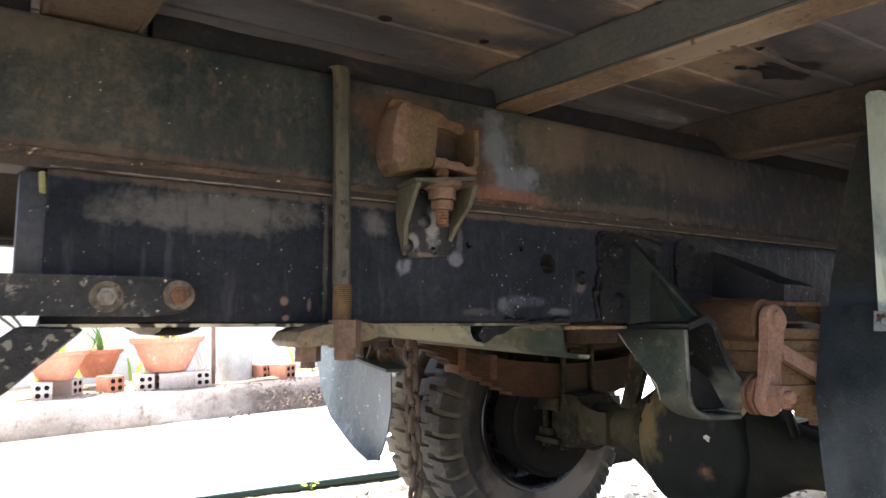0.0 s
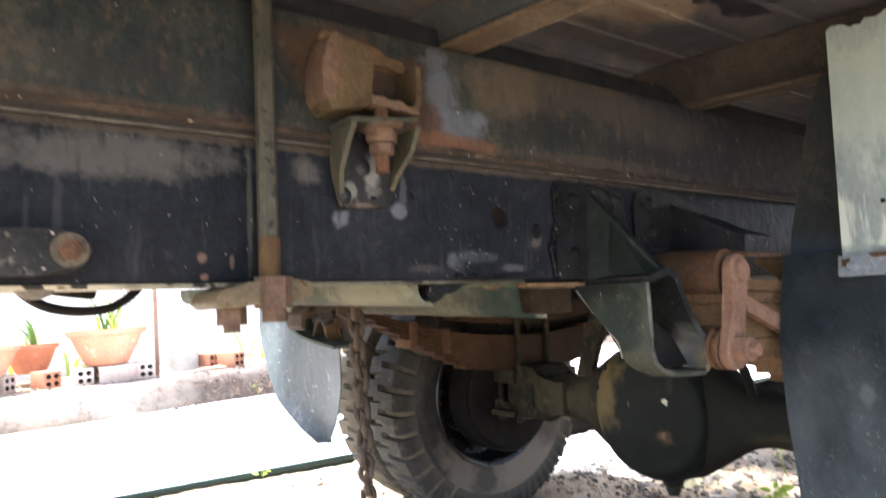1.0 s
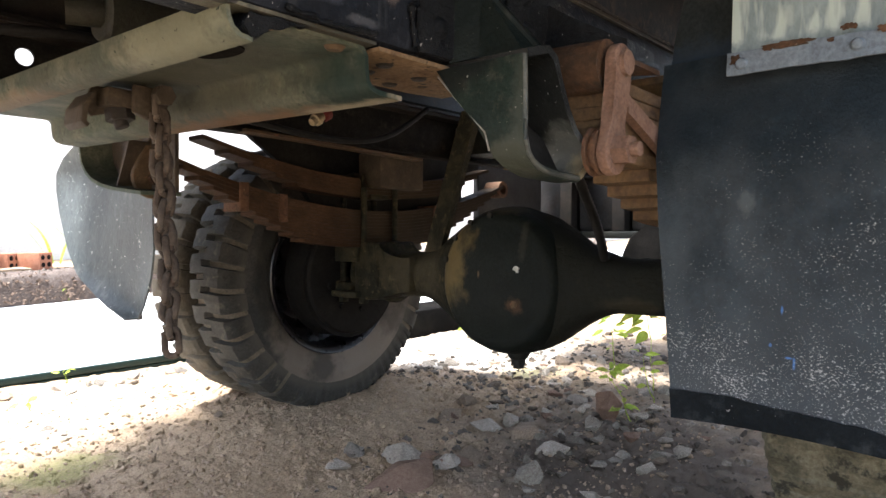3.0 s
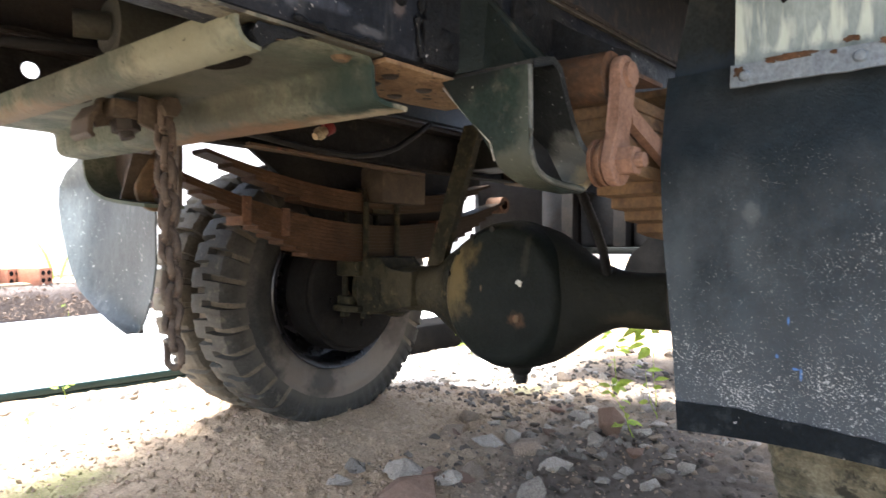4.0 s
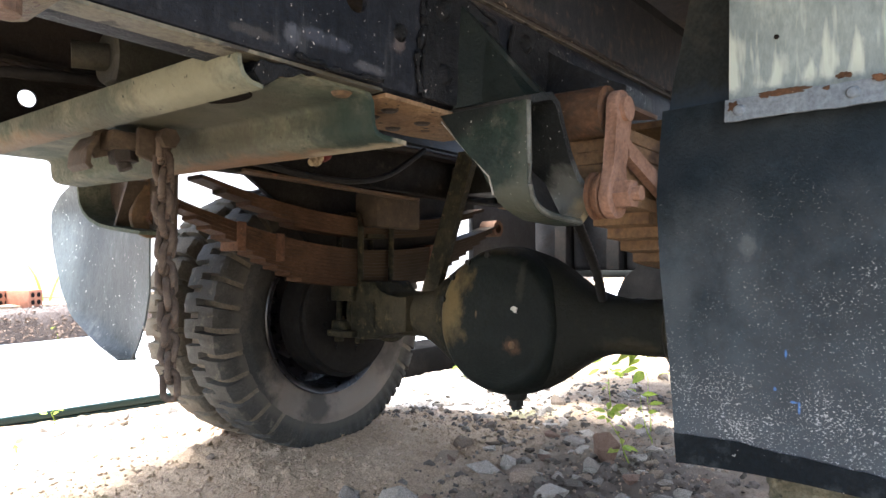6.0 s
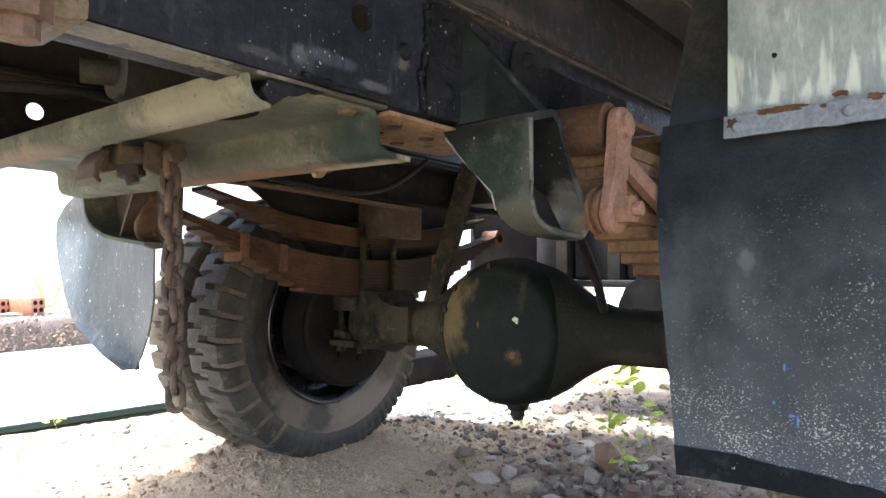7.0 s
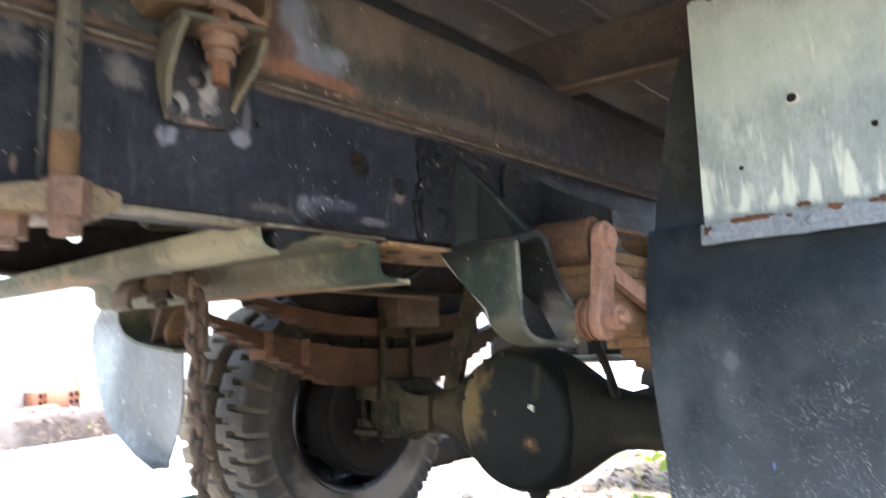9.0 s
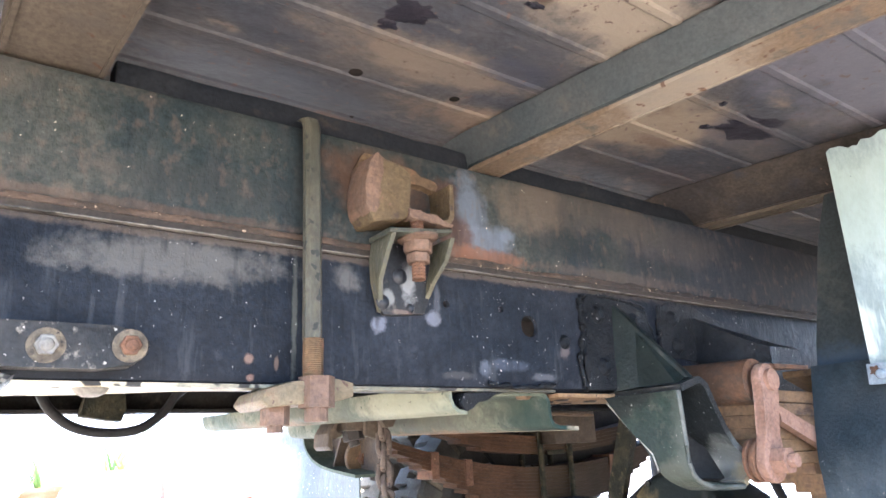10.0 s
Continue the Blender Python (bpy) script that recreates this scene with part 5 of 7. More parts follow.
def shackle(far):
    f = (lambda y: mirrored(y)) if far else (lambda y: y)
    out = 1 if far else -1
    bm = B()
    tube(bm, [(1.031, f(0.668), 0.942), (1.031, f(0.80), 0.945)], 0.036, 20)
    sh = part("shackle", bm, "boss_rust", truck, "rusted spring shackle with pins", smooth=40)
    for y0, nm in ((0.645, "link_plate"),):
        bm = B()
        pts = []
        for k in range(9):
            t = math.pi * k / 8
            pts.append((1.031 + 0.027 * math.cos(t), 0.942 + 0.027 * math.sin(t)))
        pts += [(1.004 + 0.004, 0.915), (0.996, 0.86)]
        for k in range(9):
            t = math.pi + math.pi * k / 8
            pts.append((1.011 + 0.031 * math.cos(t), 0.820 + 0.031 * math.sin(t)))
        pts += [(1.032, 0.86), (1.05, 0.915)]
        prism(bm, pts, "y", *sorted((f(y0), f(y0 + 0.016))), 0.003)
        part(nm, bm, "rust_light", sh, "pinkish rusted link plate")
    bm = B()
    tube(bm, [(1.031, f(0.65), 0.942), (1.031, f(0.638), 0.942)], 0.017, 16)
    part("pin", bm, "rust_light", sh, "rusted upper pin")
    bm = B()
    hexnut(bm, (1.011, f(0.645), 0.822), (0, out, 0), 0.020, 0.022)
    tube(bm, [(1.011, f(0.623), 0.822), (1.011, f(0.612), 0.822)], 0.010, 12)
    part("pin", bm, "rust_light", sh, "rusted pin and nut")
    for y0, r in ((0.662, 0.032), (0.668, 0.028), (0.674, 0.033)):
        bm = B()
        tube(bm, [(1.009, f(y0), 0.822), (1.009, f(y0 + 0.005), 0.822)], r, 20)
        part("washer", bm, "rust", sh, "rusty thrust washer")
    bm = B()
    rings(bm, [[(1.045, f(0.647), 0.905), (1.045, f(0.661), 0.905), (1.05, f(0.661), 0.878), (1.05, f(0.647), 0.878)], [(1.30, f(0.647), 0.815), (1.30, f(0.661), 0.815), (1.30, f(0.661), 0.785), (1.30, f(0.647), 0.785)]])
    part("tie_strap", bm, "rust_light", sh, "pinkish rusted strap")


def leaf_pack(far, count, half0, shrink, z_mid, rise, width, t, name, label, matn):
    """A stack of curved leaves, longest on top, each a part."""
    f = (lambda y: mirrored(y)) if far else (lambda y: y)
    yc = f(0.70)
    pack = None
    for k in range(count):
        half = half0 - shrink * k
        bm = B()
        loops = []
        n = 14
        for i in range(n + 1):
            x = AX - half + 2 * half * i / n
            z = z_mid - t * k + rise * ((x - AX) / half0) ** 2
            w = width / 2
            loops.append([(x, yc - w, z - t * 0.94), (x, yc + w, z - t * 0.94), (x, yc + w, z), (x, yc - w, z)])
        rings(bm, loops)
        if pack is None:
            pack = part(name, bm, matn, truck, label, smooth=20)
        else:
            part("leaf", bm, matn, pack, smooth=20)
    return pack


def spring_set(far):
    f = (lambda y: mirrored(y)) if far else (lambda y: y)
    yc = f(0.70)
    main = leaf_pack(far, 11, 0.72 if far else 0.55, 0.043, 0.786, 0.125 if far else 0.075, 0.075, 0.011, "leaf_spring", "rusted brown multi-leaf spring", "rust_leaf" if far else "ochre_leaf")
    helper = leaf_pack(far, 5, 0.62 if far else 0.48, 0.075, 0.888, 0.082, 0.075, 0.012, "helper_spring", "rusted helper spring over the main one", "rust_leaf" if far else "ochre_leaf")
    if not far:
        for k in range(10):
            bm = B()
            top = 0.930 - 0.0195 * k + 0.001 * math.sin(k * 5.0)
            start = (1.17 + 0.05 * (k - 6)) if k > 5 else 1.037 + 0.004 * (k % 2) + 0.05 * (k == 5)
            loops = [[(x, 0.668 + 0.003 * math.sin(k * 3.3), z - 0.0190), (x, 0.766, z - 0.0190), (x, 0.766, z), (x, 0.668 + 0.003 * math.sin(k * 3.3), z)] for x, z in ((start, top), (1.36, top - 0.006), (1.44, top - 0.012))]
            rings(bm, loops)
            bmesh.ops.bevel(bm, geom=bm.edges[:], offset=0.0012, segments=1, affect="EDGES")
            part("leaf", bm, "ochre_leaf", main, smooth=20)
    for xe in ((AX - 0.72, AX + 0.72) if far else (AX + 0.68,)):
        bm = B()
        lathe(bm, [(0.02, -0.037), (0.034, -0.037), (0.034, 0.037), (0.02, 0.037)], (xe, yc, 0.895 if far else 0.85), (0, 1, 0), 20)
        part("spring_eye", bm, "rust", main, "rolled spring eye", smooth=50)
    for x in (AX - 0.50, AX - 0.37, AX + 0.3) if far else (AX + 0.3,):
        bm = B()
        z = 0.786 + 0.125 * ((x - AX) / 0.72) ** 2
        d = 0.075 if x < AX - 0.3 else 0.095
        box(bm, x - 0.014, x + 0.014, yc - 0.043, yc + 0.043, z - d, z + 0.006, 0.002)
        part("spring_clip", bm, "rust", main, "spring clip band")
    for x in (AX - 0.065, AX + 0.075):
        bm = B()
        pts = [(x, yc - 0.05, 0.53)] + [(x, yc - 0.05, z) for z in (0.7, 0.86)] + [(x, yc - 0.04, 0.895), (x, yc, 0.902), (x, yc + 0.04, 0.895)] + [(x, yc + 0.05, z) for z in (0.86, 0.7, 0.53)]
        tube(bm, pts, 0.0105, 10)
        part("u_bolt", bm, "axle_dirt", main, "dirty U-bolt", smooth=60)
    bm = B()
    box(bm, AX - 0.10, AX + 0.10, yc - 0.055, yc + 0.055, 0.62, 0.668, 0.005)
    part("spring_seat", bm, "axle_dirt", main, "spring seat on the axle")
    bm = B()
    box(bm, AX - 0.11, AX + 0.11, yc - 0.06, yc + 0.06, 0.505, 0.525, 0.004)
    for x in (AX - 0.065, AX + 0.075):
        for y in (yc - 0.05, yc + 0.05):
            hexnut(bm, (x, y, 0.505), (0, 0, -1), 0.017, 0.02)
    part("u_bolt_plate", bm, "axle_dirt", main)
    # the helper spring's stop under the rail
    bm = B()
    box(bm, AX - 0.03, AX + 0.055, yc - 0.045, yc + 0.045, 0.825, 0.84, 0.003)
    part("spacer", bm, "axle_dirt", helper)


def far_hanger():
    bm = B()
    prism(bm, [(0.86, 0.95), (1.0, 0.95), (1.0, 1.09), (0.86, 1.10)], "y", 1.786, 1.80, 0.003)
    h = part("spring_hanger", bm, "dark_green", truck, "green cast spring hanger on the far rail")
    rim = [(2.058, 0.97), (2.055, 0.92), (2.045, 0.888), (2.02, 0.862), (1.985, 0.843), (1.93, 0.826), (1.86, 0.815), (1.78, 0.806), (1.72, 0.80)]
    bm = B()
    prism(bm, strip_profile(rim, 0.008), "x", 0.875, 0.97)
    part("rim", bm, "green_paint", h, "pale green rounded rim", smooth=50)
    bm = B()
    prism(bm, [(y, z) for y, z in rim] + [(1.72, 0.97)], "x", 0.955, 0.965)
    part("back_wall", bm, "bracket_grime", h, "brown grimy back wall")
    bm = B()
    rings(bm, [[(0.90, 1.90, 0.815), (0.95, 1.90, 0.815), (0.95, 1.91, 0.815), (0.90, 1.91, 0.815)], [(0.90, 1.83, 0.93), (0.95, 1.83, 0.93), (0.95, 1.842, 0.93), (0.90, 1.842, 0.93)]])
    part("rib", bm, "bracket_grime", h)
    bm = B()
    cap_ = [(0.985 + 0.036 * math.cos(math.pi * k / 8), 0.93 + 0.036 * math.sin(math.pi * k / 8)) for k in range(9)]
    cap_ += [(0.962 + 0.052 * math.cos(math.pi * (0.9 + 1.2 * k / 14)), 0.846 + 0.052 * math.sin(math.pi * (0.9 + 1.2 * k / 14))) for k in range(15)]
    prism(bm, cap_, "y", 1.835, 1.852, 0.004)
    link_ = part("shackle_link", bm, "rust_brown", h, "rusty shackle link")
    bm = B()
    hexnut(bm, (0.962, 1.835, 0.842), (0, -1, 0), 0.018, 0.016)
    part("pin", bm, "rust", link_)


hanger(False)
far_hanger()
shackle(False)
for far in (False, True):
    spring_set(far)

# Rear axle: a banjo housing with a domed cover.
bm = B()
loops = []
seg = 32
ys = [MID + u for u in np.linspace(-0.62, 0.62, 63)]
for y in ys:
    u = abs(y - MID)
    h = float(np.interp(u, (0, 0.035, 0.07, 0.116, 0.16, 0.19, 0.208, 0.235, 0.261, 0.285, 0.31, 0.62), (0.205, 0.202, 0.193, 0.175, 0.151, 0.131, 0.118, 0.100, 0.086, 0.077, 0.070, 0.066)))
    d = 0.062 + 0.045 * math.exp(-(u / 0.25) ** 3)
    zc = AZ + 0.02
    loops.append([(AX + d * math.copysign(abs(math.cos(a)) ** 0.75, math.cos(a)), y, zc + h * math.copysign(abs(math.sin(a)) ** 0.9, math.sin(a))) for a in (2 * math.pi * i / seg for i in range(seg))])
rings(bm, loops)
rough_edges(bm, 0.004, 13)
axle = part("rear_axle", bm, "axle_dirt", truck, "dirty rear axle with a round banjo housing", smooth=60)
bm = B()
lathe(bm, [(0.0, 0.046), (0.05, 0.044), (0.095, 0.038), (0.13, 0.030), (0.150, 0.023), (0.158, 0.021), (0.172, 0.019), (0.184, 0.008), (0.196, -0.02), (0.202, -0.06), (0.0, -0.06)], (AX - 0.088, MID - 0.005, AZ + 0.02), (-1, 0, 0), 56, closed=False)
cover = part("axle_cover", bm, "axle_cover", axle, "greasy black domed axle cover", smooth=60)
for k in (1, 2, 3, 4):
    a = 2 * math.pi * (k - 0.2) / 16
    bm = B()
    hexnut(bm, (AX - 0.1065, MID - 0.005 + 0.177 * math.cos(a), AZ + 0.02 + 0.177 * math.sin(a)), (-1, 0, 0), 0.0085, 0.007)
    part("bolt_head", bm, "axle_grime", cover, "greasy bolt head")
for so in (1, -1):
    bm = B()
    lathe(bm, [(0.06, -0.012), (0.09, -0.012), (0.096, -0.006), (0.096, 0.006), (0.09, 0.012), (0.06, 0.012)], (AX, MID + so * 0.47, AZ + 0.02), (0, 1, 0), 32)
    part("arm_flange", bm, "axle_dirt", axle, "dirty flange on the axle arm", smooth=40)
    if so < 0:
        continue
    bm = B()
    prism(bm, [(MID + so * 0.17, AZ + 0.13), (MID + so * 0.17, AZ + 0.06), (MID + so * 0.42, AZ + 0.06), (MID + so * 0.42, AZ + 0.08), (MID + so * 0.27, AZ + 0.10)], "x", AX - 0.02, AX + 0.02, 0.006)
    part("arm_web", bm, "axle_dirt", axle, "cast web over the axle arm", smooth=40)
    bm = B()
    poly = [(0.575, 0.51), (0.53, 0.497), (0.46, 0.505), (0.40, 0.53), (0.33, 0.535), (0.33, 0.645), (0.40, 0.635), (0.445, 0.65), (0.455, 0.684), (0.545, 0.684), (0.552, 0.65), (0.575, 0.64)]
    prism(bm, [(MID + so * u, w) for u, w in poly], "x", AX - 0.085, AX + 0.07, 0.008)
    bmesh.ops.subdivide_edges(bm, edges=[e for e in bm.edges if e.calc_length() > 0.03], cuts=2, use_grid_fill=True)
    rough_edges(bm, 0.006, 22)
    part("spring_pad", bm, "axle_dirt", axle, "olive dirty cast spring pad", smooth=40)
bm = B()
lathe(bm, [(0.0, 0.0), (0.034, 0.0), (0.026, 0.018), (0.020, 0.022), (0.020, 0.036), (0.0, 0.038)], (AX - 0.03, MID - 0.03, AZ - 0.172), (0, 0, -1), 20, closed=False)
hexnut(bm, (AX - 0.03, MID - 0.03, AZ - 0.208), (0, 0, -1), 0.016, 0.010)
part("drain_plug", bm, "axle_grime", axle)
bm = B()
hexnut(bm, (AX - 0.122, MID - 0.080, AZ - 0.035), (-1, 0, 0), 0.011, 0.006)
part("filler_plug", bm, "rust_brown", axle, "rusty filler plug")
bm = B()
prism(bm, [(MID - 0.089 + 0.009 * math.cos(a) * (1 + 0.4 * math.sin(3 * a + 1)), AZ + 0.056 + 0.008 * math.sin(a) * (1 + 0.35 * math.sin(2 * a))) for a in (2 * math.pi * k / 12 for k in range(12))], "x", AX - 0.1285, AX - 0.118)
part("paint_chip", bm, "white_chip", axle, "pale chip of paint")
for y in (mirrored(0.62), 0.62):
    bm = B()
    lathe(bm, [(0.055, -0.012), (0.17, -0.018), (0.19, -0.012), (0.195, 0.0), (0.208, 0.0), (0.208, 0.10), (0.0, 0.10)], (AX, y, AZ), (0, 1 if y > MID else -1, 0), 40, closed=False)
    drum_ = part("brake_drum", bm, "drum_dust", axle, "brake backing plate and drum", smooth=40)
    so = 1 if y > MID else -1
    for k in range(8):
        a = 2 * math.pi * (k + 0.3) / 8
        bm = B()
        hexnut(bm, (AX + 0.115 * math.cos(a), y - so * 0.014, AZ + 0.115 * math.sin(a)), (0, -so, 0), 0.011, 0.010)
        part("bolt_head", bm, "drum_dust", drum_)
    bm = B()
    box(bm, AX - 0.085, AX + 0.03, min(y - so * 0.07, y + so * 0.01), max(y - so * 0.07, y + so * 0.01), AZ - 0.058, AZ - 0.012, 0.012)
    bmesh.ops.subdivide_edges(bm, edges=bm.edges[:], cuts=1, use_grid_fill=True)
    rough_edges(bm, 0.005, 25)
    part("slack_arm", bm, "axle_dirt", drum_, "olive dusty brake arm")
bm = B()
box(bm, AX - 0.10, AX - 0.02, 1.97, 2.03, AZ - 0.06, AZ + 0.0, 0.006)
part("brake_cylinder", bm, "rust_brown", axle)
# brace from the axle to the frame, hoses
bm = B()
rings(bm, [[(1.68 + a, 1.56 + b, 0.66) for a, b in ((-0.012, -0.03), (0.012, -0.03), (0.012, 0.03), (-0.012, 0.03))], [(1.68 + a, 1.42 + b, 1.06) for a, b in ((-0.012, -0.03), (0.012, -0.03), (0.012, 0.03), (-0.012, 0.03))]])
part("brace", bm, "axle_dirt", truck, "grey-green brace between axle and frame")

# Wheels
TR, TW = 0.462, 0.205


def tyre_mesh(fill=0.0):
    """A tread of staggered shoulder lugs, as one skin: at each angle the profile stands high on a lug and low in a gap."""
    hw = TW / 2
    low = [(0.368, 0.0988), (0.390, 0.0962), (0.414, 0.0925), (0.432, 0.084), (0.441, 0.068), (0.444, 0.03), (0.444, 0.012)]
    high = [(0.372, 0.0992), (0.394, 0.0985), (0.422, 0.0985), (0.446, 0.0945), (0.458, 0.083), (0.4625, 0.045), (0.4625, 0.010)]
    n = 35
    cols = []
    for k in range(n):
        for fr in (0.0, 0.04, 0.24, 0.28, 0.39, 0.50, 0.54, 0.74, 0.78, 0.89):
            a_on = not 0.03 < fr < 0.25
            b_on = not 0.53 < fr < 0.75
            th = 2 * math.pi * (k + fr) / n
            full = max(fill, 0.72 * max(0.0, math.cos(th + 0.75)) ** 1.3 + 0.12 * noise.noise(Vector((k * 1.9, fr * 2, 7))))
            gap = [(a + full * (c - a), b + full * (d - b)) for (a, b), (c, d) in zip(low, high)]
            if full > 0.5:
                a_on = b_on = None if not (a_on and b_on) else True
            wear = lambda i: 0.0045 * noise.noise(Vector((k * 3.7 + fr * 9, i * 0.9, 2)))
            one = [(r + wear(i), -w, th - 0.005 * i) for i, (r, w) in enumerate(high if a_on else gap)]
            two = [(r + wear(i + 9), w, th - 0.005 * i) for i, (r, w) in enumerate(high if b_on else gap)][::-1]
            cols.append(([Vector((r * math.cos(t), w, r * math.sin(t))) for r, w, t in one + two], a_on, b_on))
    bm = B()
    vs = [([bm.verts.new(p) for p in c], p_on, q_on) for c, p_on, q_on in cols]
    for (a, a1, b1), (b, a2, b2) in zip(vs, vs[1:] + vs[:1]):
        for i in range(len(a) - 1):
            face = bm.faces.new((a[i], a[i + 1], b[i + 1], b[i]))
            first, last = i < 6, i > 6
            face.material_index = 1 if (first and a1 is False and a2 is False) or (last and b1 is False and b2 is False) else 0
    me = finish("tyre", bm, "tyre_rubber", 35)
    me.materials.append(M["tyre_groove"])
    return me


def sidewall_mesh(s):
    bm = B()
    prof = [(0.262, 0.070), (0.272, 0.082), (0.30, 0.094), (0.335, 0.1015), (0.345, 0.1035), (0.352, 0.1015), (0.372, 0.0992), (0.378, 0.0975)]
    lathe(bm, [(r, s * w) for r, w in prof], (0, 0, 0), (0, 1, 0), 72, closed=False)
    return finish("sidewall", bm, "tyre_dust", 40)


def rim_mesh():
    bm = B()
    lathe(bm, [(0.276, -0.088), (0.272, -0.092), (0.258, -0.088), (0.248, -0.075), (0.243, -0.03), (0.243, 0.07), (0.255, 0.078), (0.274, 0.082), (0.276, 0.076), (0.252, 0.06), (0.25, -0.07)], (0, 0, 0), (0, 1, 0), 56)
    lathe(bm, [(0.243, 0.03), (0.20, 0.045), (0.17, 0.08), (0.11, 0.085), (0.07, 0.085), (0.07, 0.092), (0.11, 0.094), (0.175, 0.09), (0.21, 0.055), (0.243, 0.04)], (0, 0, 0), (0, 1, 0), 56)
    return finish("wheel", bm, "rim_paint", 40)


TYRE, RIM, WALLS = tyre_mesh(), rim_mesh(), [sidewall_mesh(-1), sidewall_mesh(1)]
MUDDY = tyre_mesh(0.8)
MUDDY.materials[0] = M["mud"]
DUSTY = TYRE.copy()
DUSTY.materials[0] = M["tyre_groove"]
for y, out in ((2.152, 1), (2.405, -1), (0.448, -1), (0.195, 1)):
    w = new("wheel", RIM)
    w.parent, w.matrix_local = truck, pose(AX, y, AZ, 0, 15 * y, 0) @ (Matrix.Diagonal((1, out, 1, 1)))
    w["label"] = "black steel disc wheel"
    ty = new("tyre", DUSTY if y > 2.3 else TYRE if y > MID else MUDDY)
    ty.parent = w
    ty["label"] = "dusty truck tyre with chunky lug tread"
    for me in WALLS:
        sw = new("sidewall", me)
        sw.parent = w
        sw["label"] = "brown dusty tyre sidewall"

# Mud flaps
def sheet(bm, fn, nu, nv, t):
    """A curved sheet of thickness t: fn(u, v) gives a point, u and v from 0 to 1."""
    front = [[Vector(fn(i / nu, j / nv)) for j in range(nv + 1)] for i in range(nu + 1)]
    vs = [[bm.verts.new(p) for p in row] for row in front]
    fs = []
    for i in range(nu):
        for j in range(nv):
            fs.append(bm.faces.new((vs[i][j], vs[i + 1][j], vs[i + 1][j + 1], vs[i][j + 1])))
    bm.normal_update()
    bmesh.ops.solidify(bm, geom=fs, thickness=t)


def near_flap(u, v):
    y0 = float(np.interp(v, (0, 0.105, 0.28, 0.475, 0.695, 1), (0.653, 0.650, 0.639, 0.629, 0.616, 0.603)))
    x = float(np.interp(v, (0, 0.1, 0.28, 0.475, 0.7, 1), (1.19, 1.172, 1.128, 1.114, 1.106, 1.102)))
    x += 0.006 * math.sin(u * 5 + v * 2) * v - 0.012 * min(u * 4, 1) * (1 - v)
    return (x, y0 + (-0.10 - y0) * u, 0.9665 - 0.5105 * v + 0.004 * math.sin(u * 9) * v)


bm = B()
sheet(bm, near_flap, 24, 24, 0.006)
flap = part("mud_flap", bm, "flap_rubber", truck, "black rubber mud flap spattered with white paint", smooth=60)


def hem(u, v):
    """The flap's lower band: its upper edge is ragged, its lower edge is the flap's own."""
    top = 0.922 + 0.028 * min(u * 3, 1) + 0.006 * noise.noise(Vector((u * 13, 0.4, 0))) + 0.004 * noise.noise(Vector((u * 41, 1.4, 0)))
    x, y, z = near_flap(u, top + (1.003 - top) * v)
    return (x - 0.005, y, z)


bm = B()
sheet(bm, hem, 90, 3, 0.004)
part("flap_hem", bm, "flap_hem", flap, "clean black lower hem of the flap", smooth=60)
bm = B()
sheet(bm, lambda u, v: (1.197 - 0.03 * u + 0.004 * math.sin(v * 6), float(np.interp(v, (0, 0.25, 0.5, 0.75, 1), (0.655, 0.644, 0.624, 0.604, 0.578))) * (1 - u) + 0.2 * u, 0.925 + 0.335 * v), 10, 12, 0.004)
part("guard_sheet", bm, "guard_olive", truck, "old olive sheet behind the plate", smooth=60)
bm = B()
sheet(bm, lambda u, v: (1.142 + 0.006 * math.sin(u * 7) * (1 - v) - 0.012 * v, 0.541 - 0.008 * v + 0.0015 * noise.noise(Vector((v * 14, 2, 0))) - 0.62 * u, 0.957 + (0.351 + 0.012 * noise.noise(Vector((u * 24, 0, 0))) + 0.007 * noise.noise(Vector((u * 70, 3, 0)))) * v), 90, 14, 0.003)
plate = part("guard_plate", bm, "plate_paint", truck, "pale green metal plate with white streaks", smooth=60)
bm = B()
sheet(bm, lambda u, v: (1.1345 - 0.004 * v, 0.543 - 0.62 * u, 0.957 - (0.031 + 0.002 * noise.noise(Vector((u * 20, 5, 0)))) * v + 0.0025 * noise.noise(Vector((u * 26, 8, 0))) * (1 - v)), 60, 2, 0.003)
part("plate_flange", bm, "plate_edge", plate, "blue-grey lower edge with rust", smooth=60)
for x, y, z, r in ((1.1345, 0.400, 1.1205, 0.0064), (1.138, 0.478, 1.0345, 0.0033), (1.136, 0.305, 1.059, 0.004)):
    bm = B()
    n = 14
    prism(bm, [(y + r * (1 + 0.25 * noise.noise(Vector((math.cos(6.283 * k / n) * 2, math.sin(6.283 * k / n) * 2, y * 30)))) * math.cos(6.283 * k / n), z + r * (1 + 0.25 * noise.noise(Vector((math.cos(6.283 * k / n) * 2, math.sin(6.283 * k / n) * 2, z * 30)))) * math.sin(6.283 * k / n)) for k in range(n)], "x", x, x + 0.002)
    part("hole", bm, "hole_dark", plate, "dark hole in the plate")


def scab(y, z, w, h, seed):
    """A flake of rust with a torn outline."""
    bm = B()
    n = 36
    pts = []
    for k in range(n):
        a = 2 * math.pi * k / n
        q = Vector((math.cos(a) * 1.7, math.sin(a) * 1.7, seed))
        f = 1 + 0.55 * noise.noise(q) + 0.4 * noise.noise(q * 3.1)
        pts.append((y + w * f * math.cos(a), z + h * f * math.sin(a)))
    prism(bm, pts, "x", 1.1285, 1.1312)
    part("rust_scab", bm, "boss_rust", plate, "flaked rust scab")


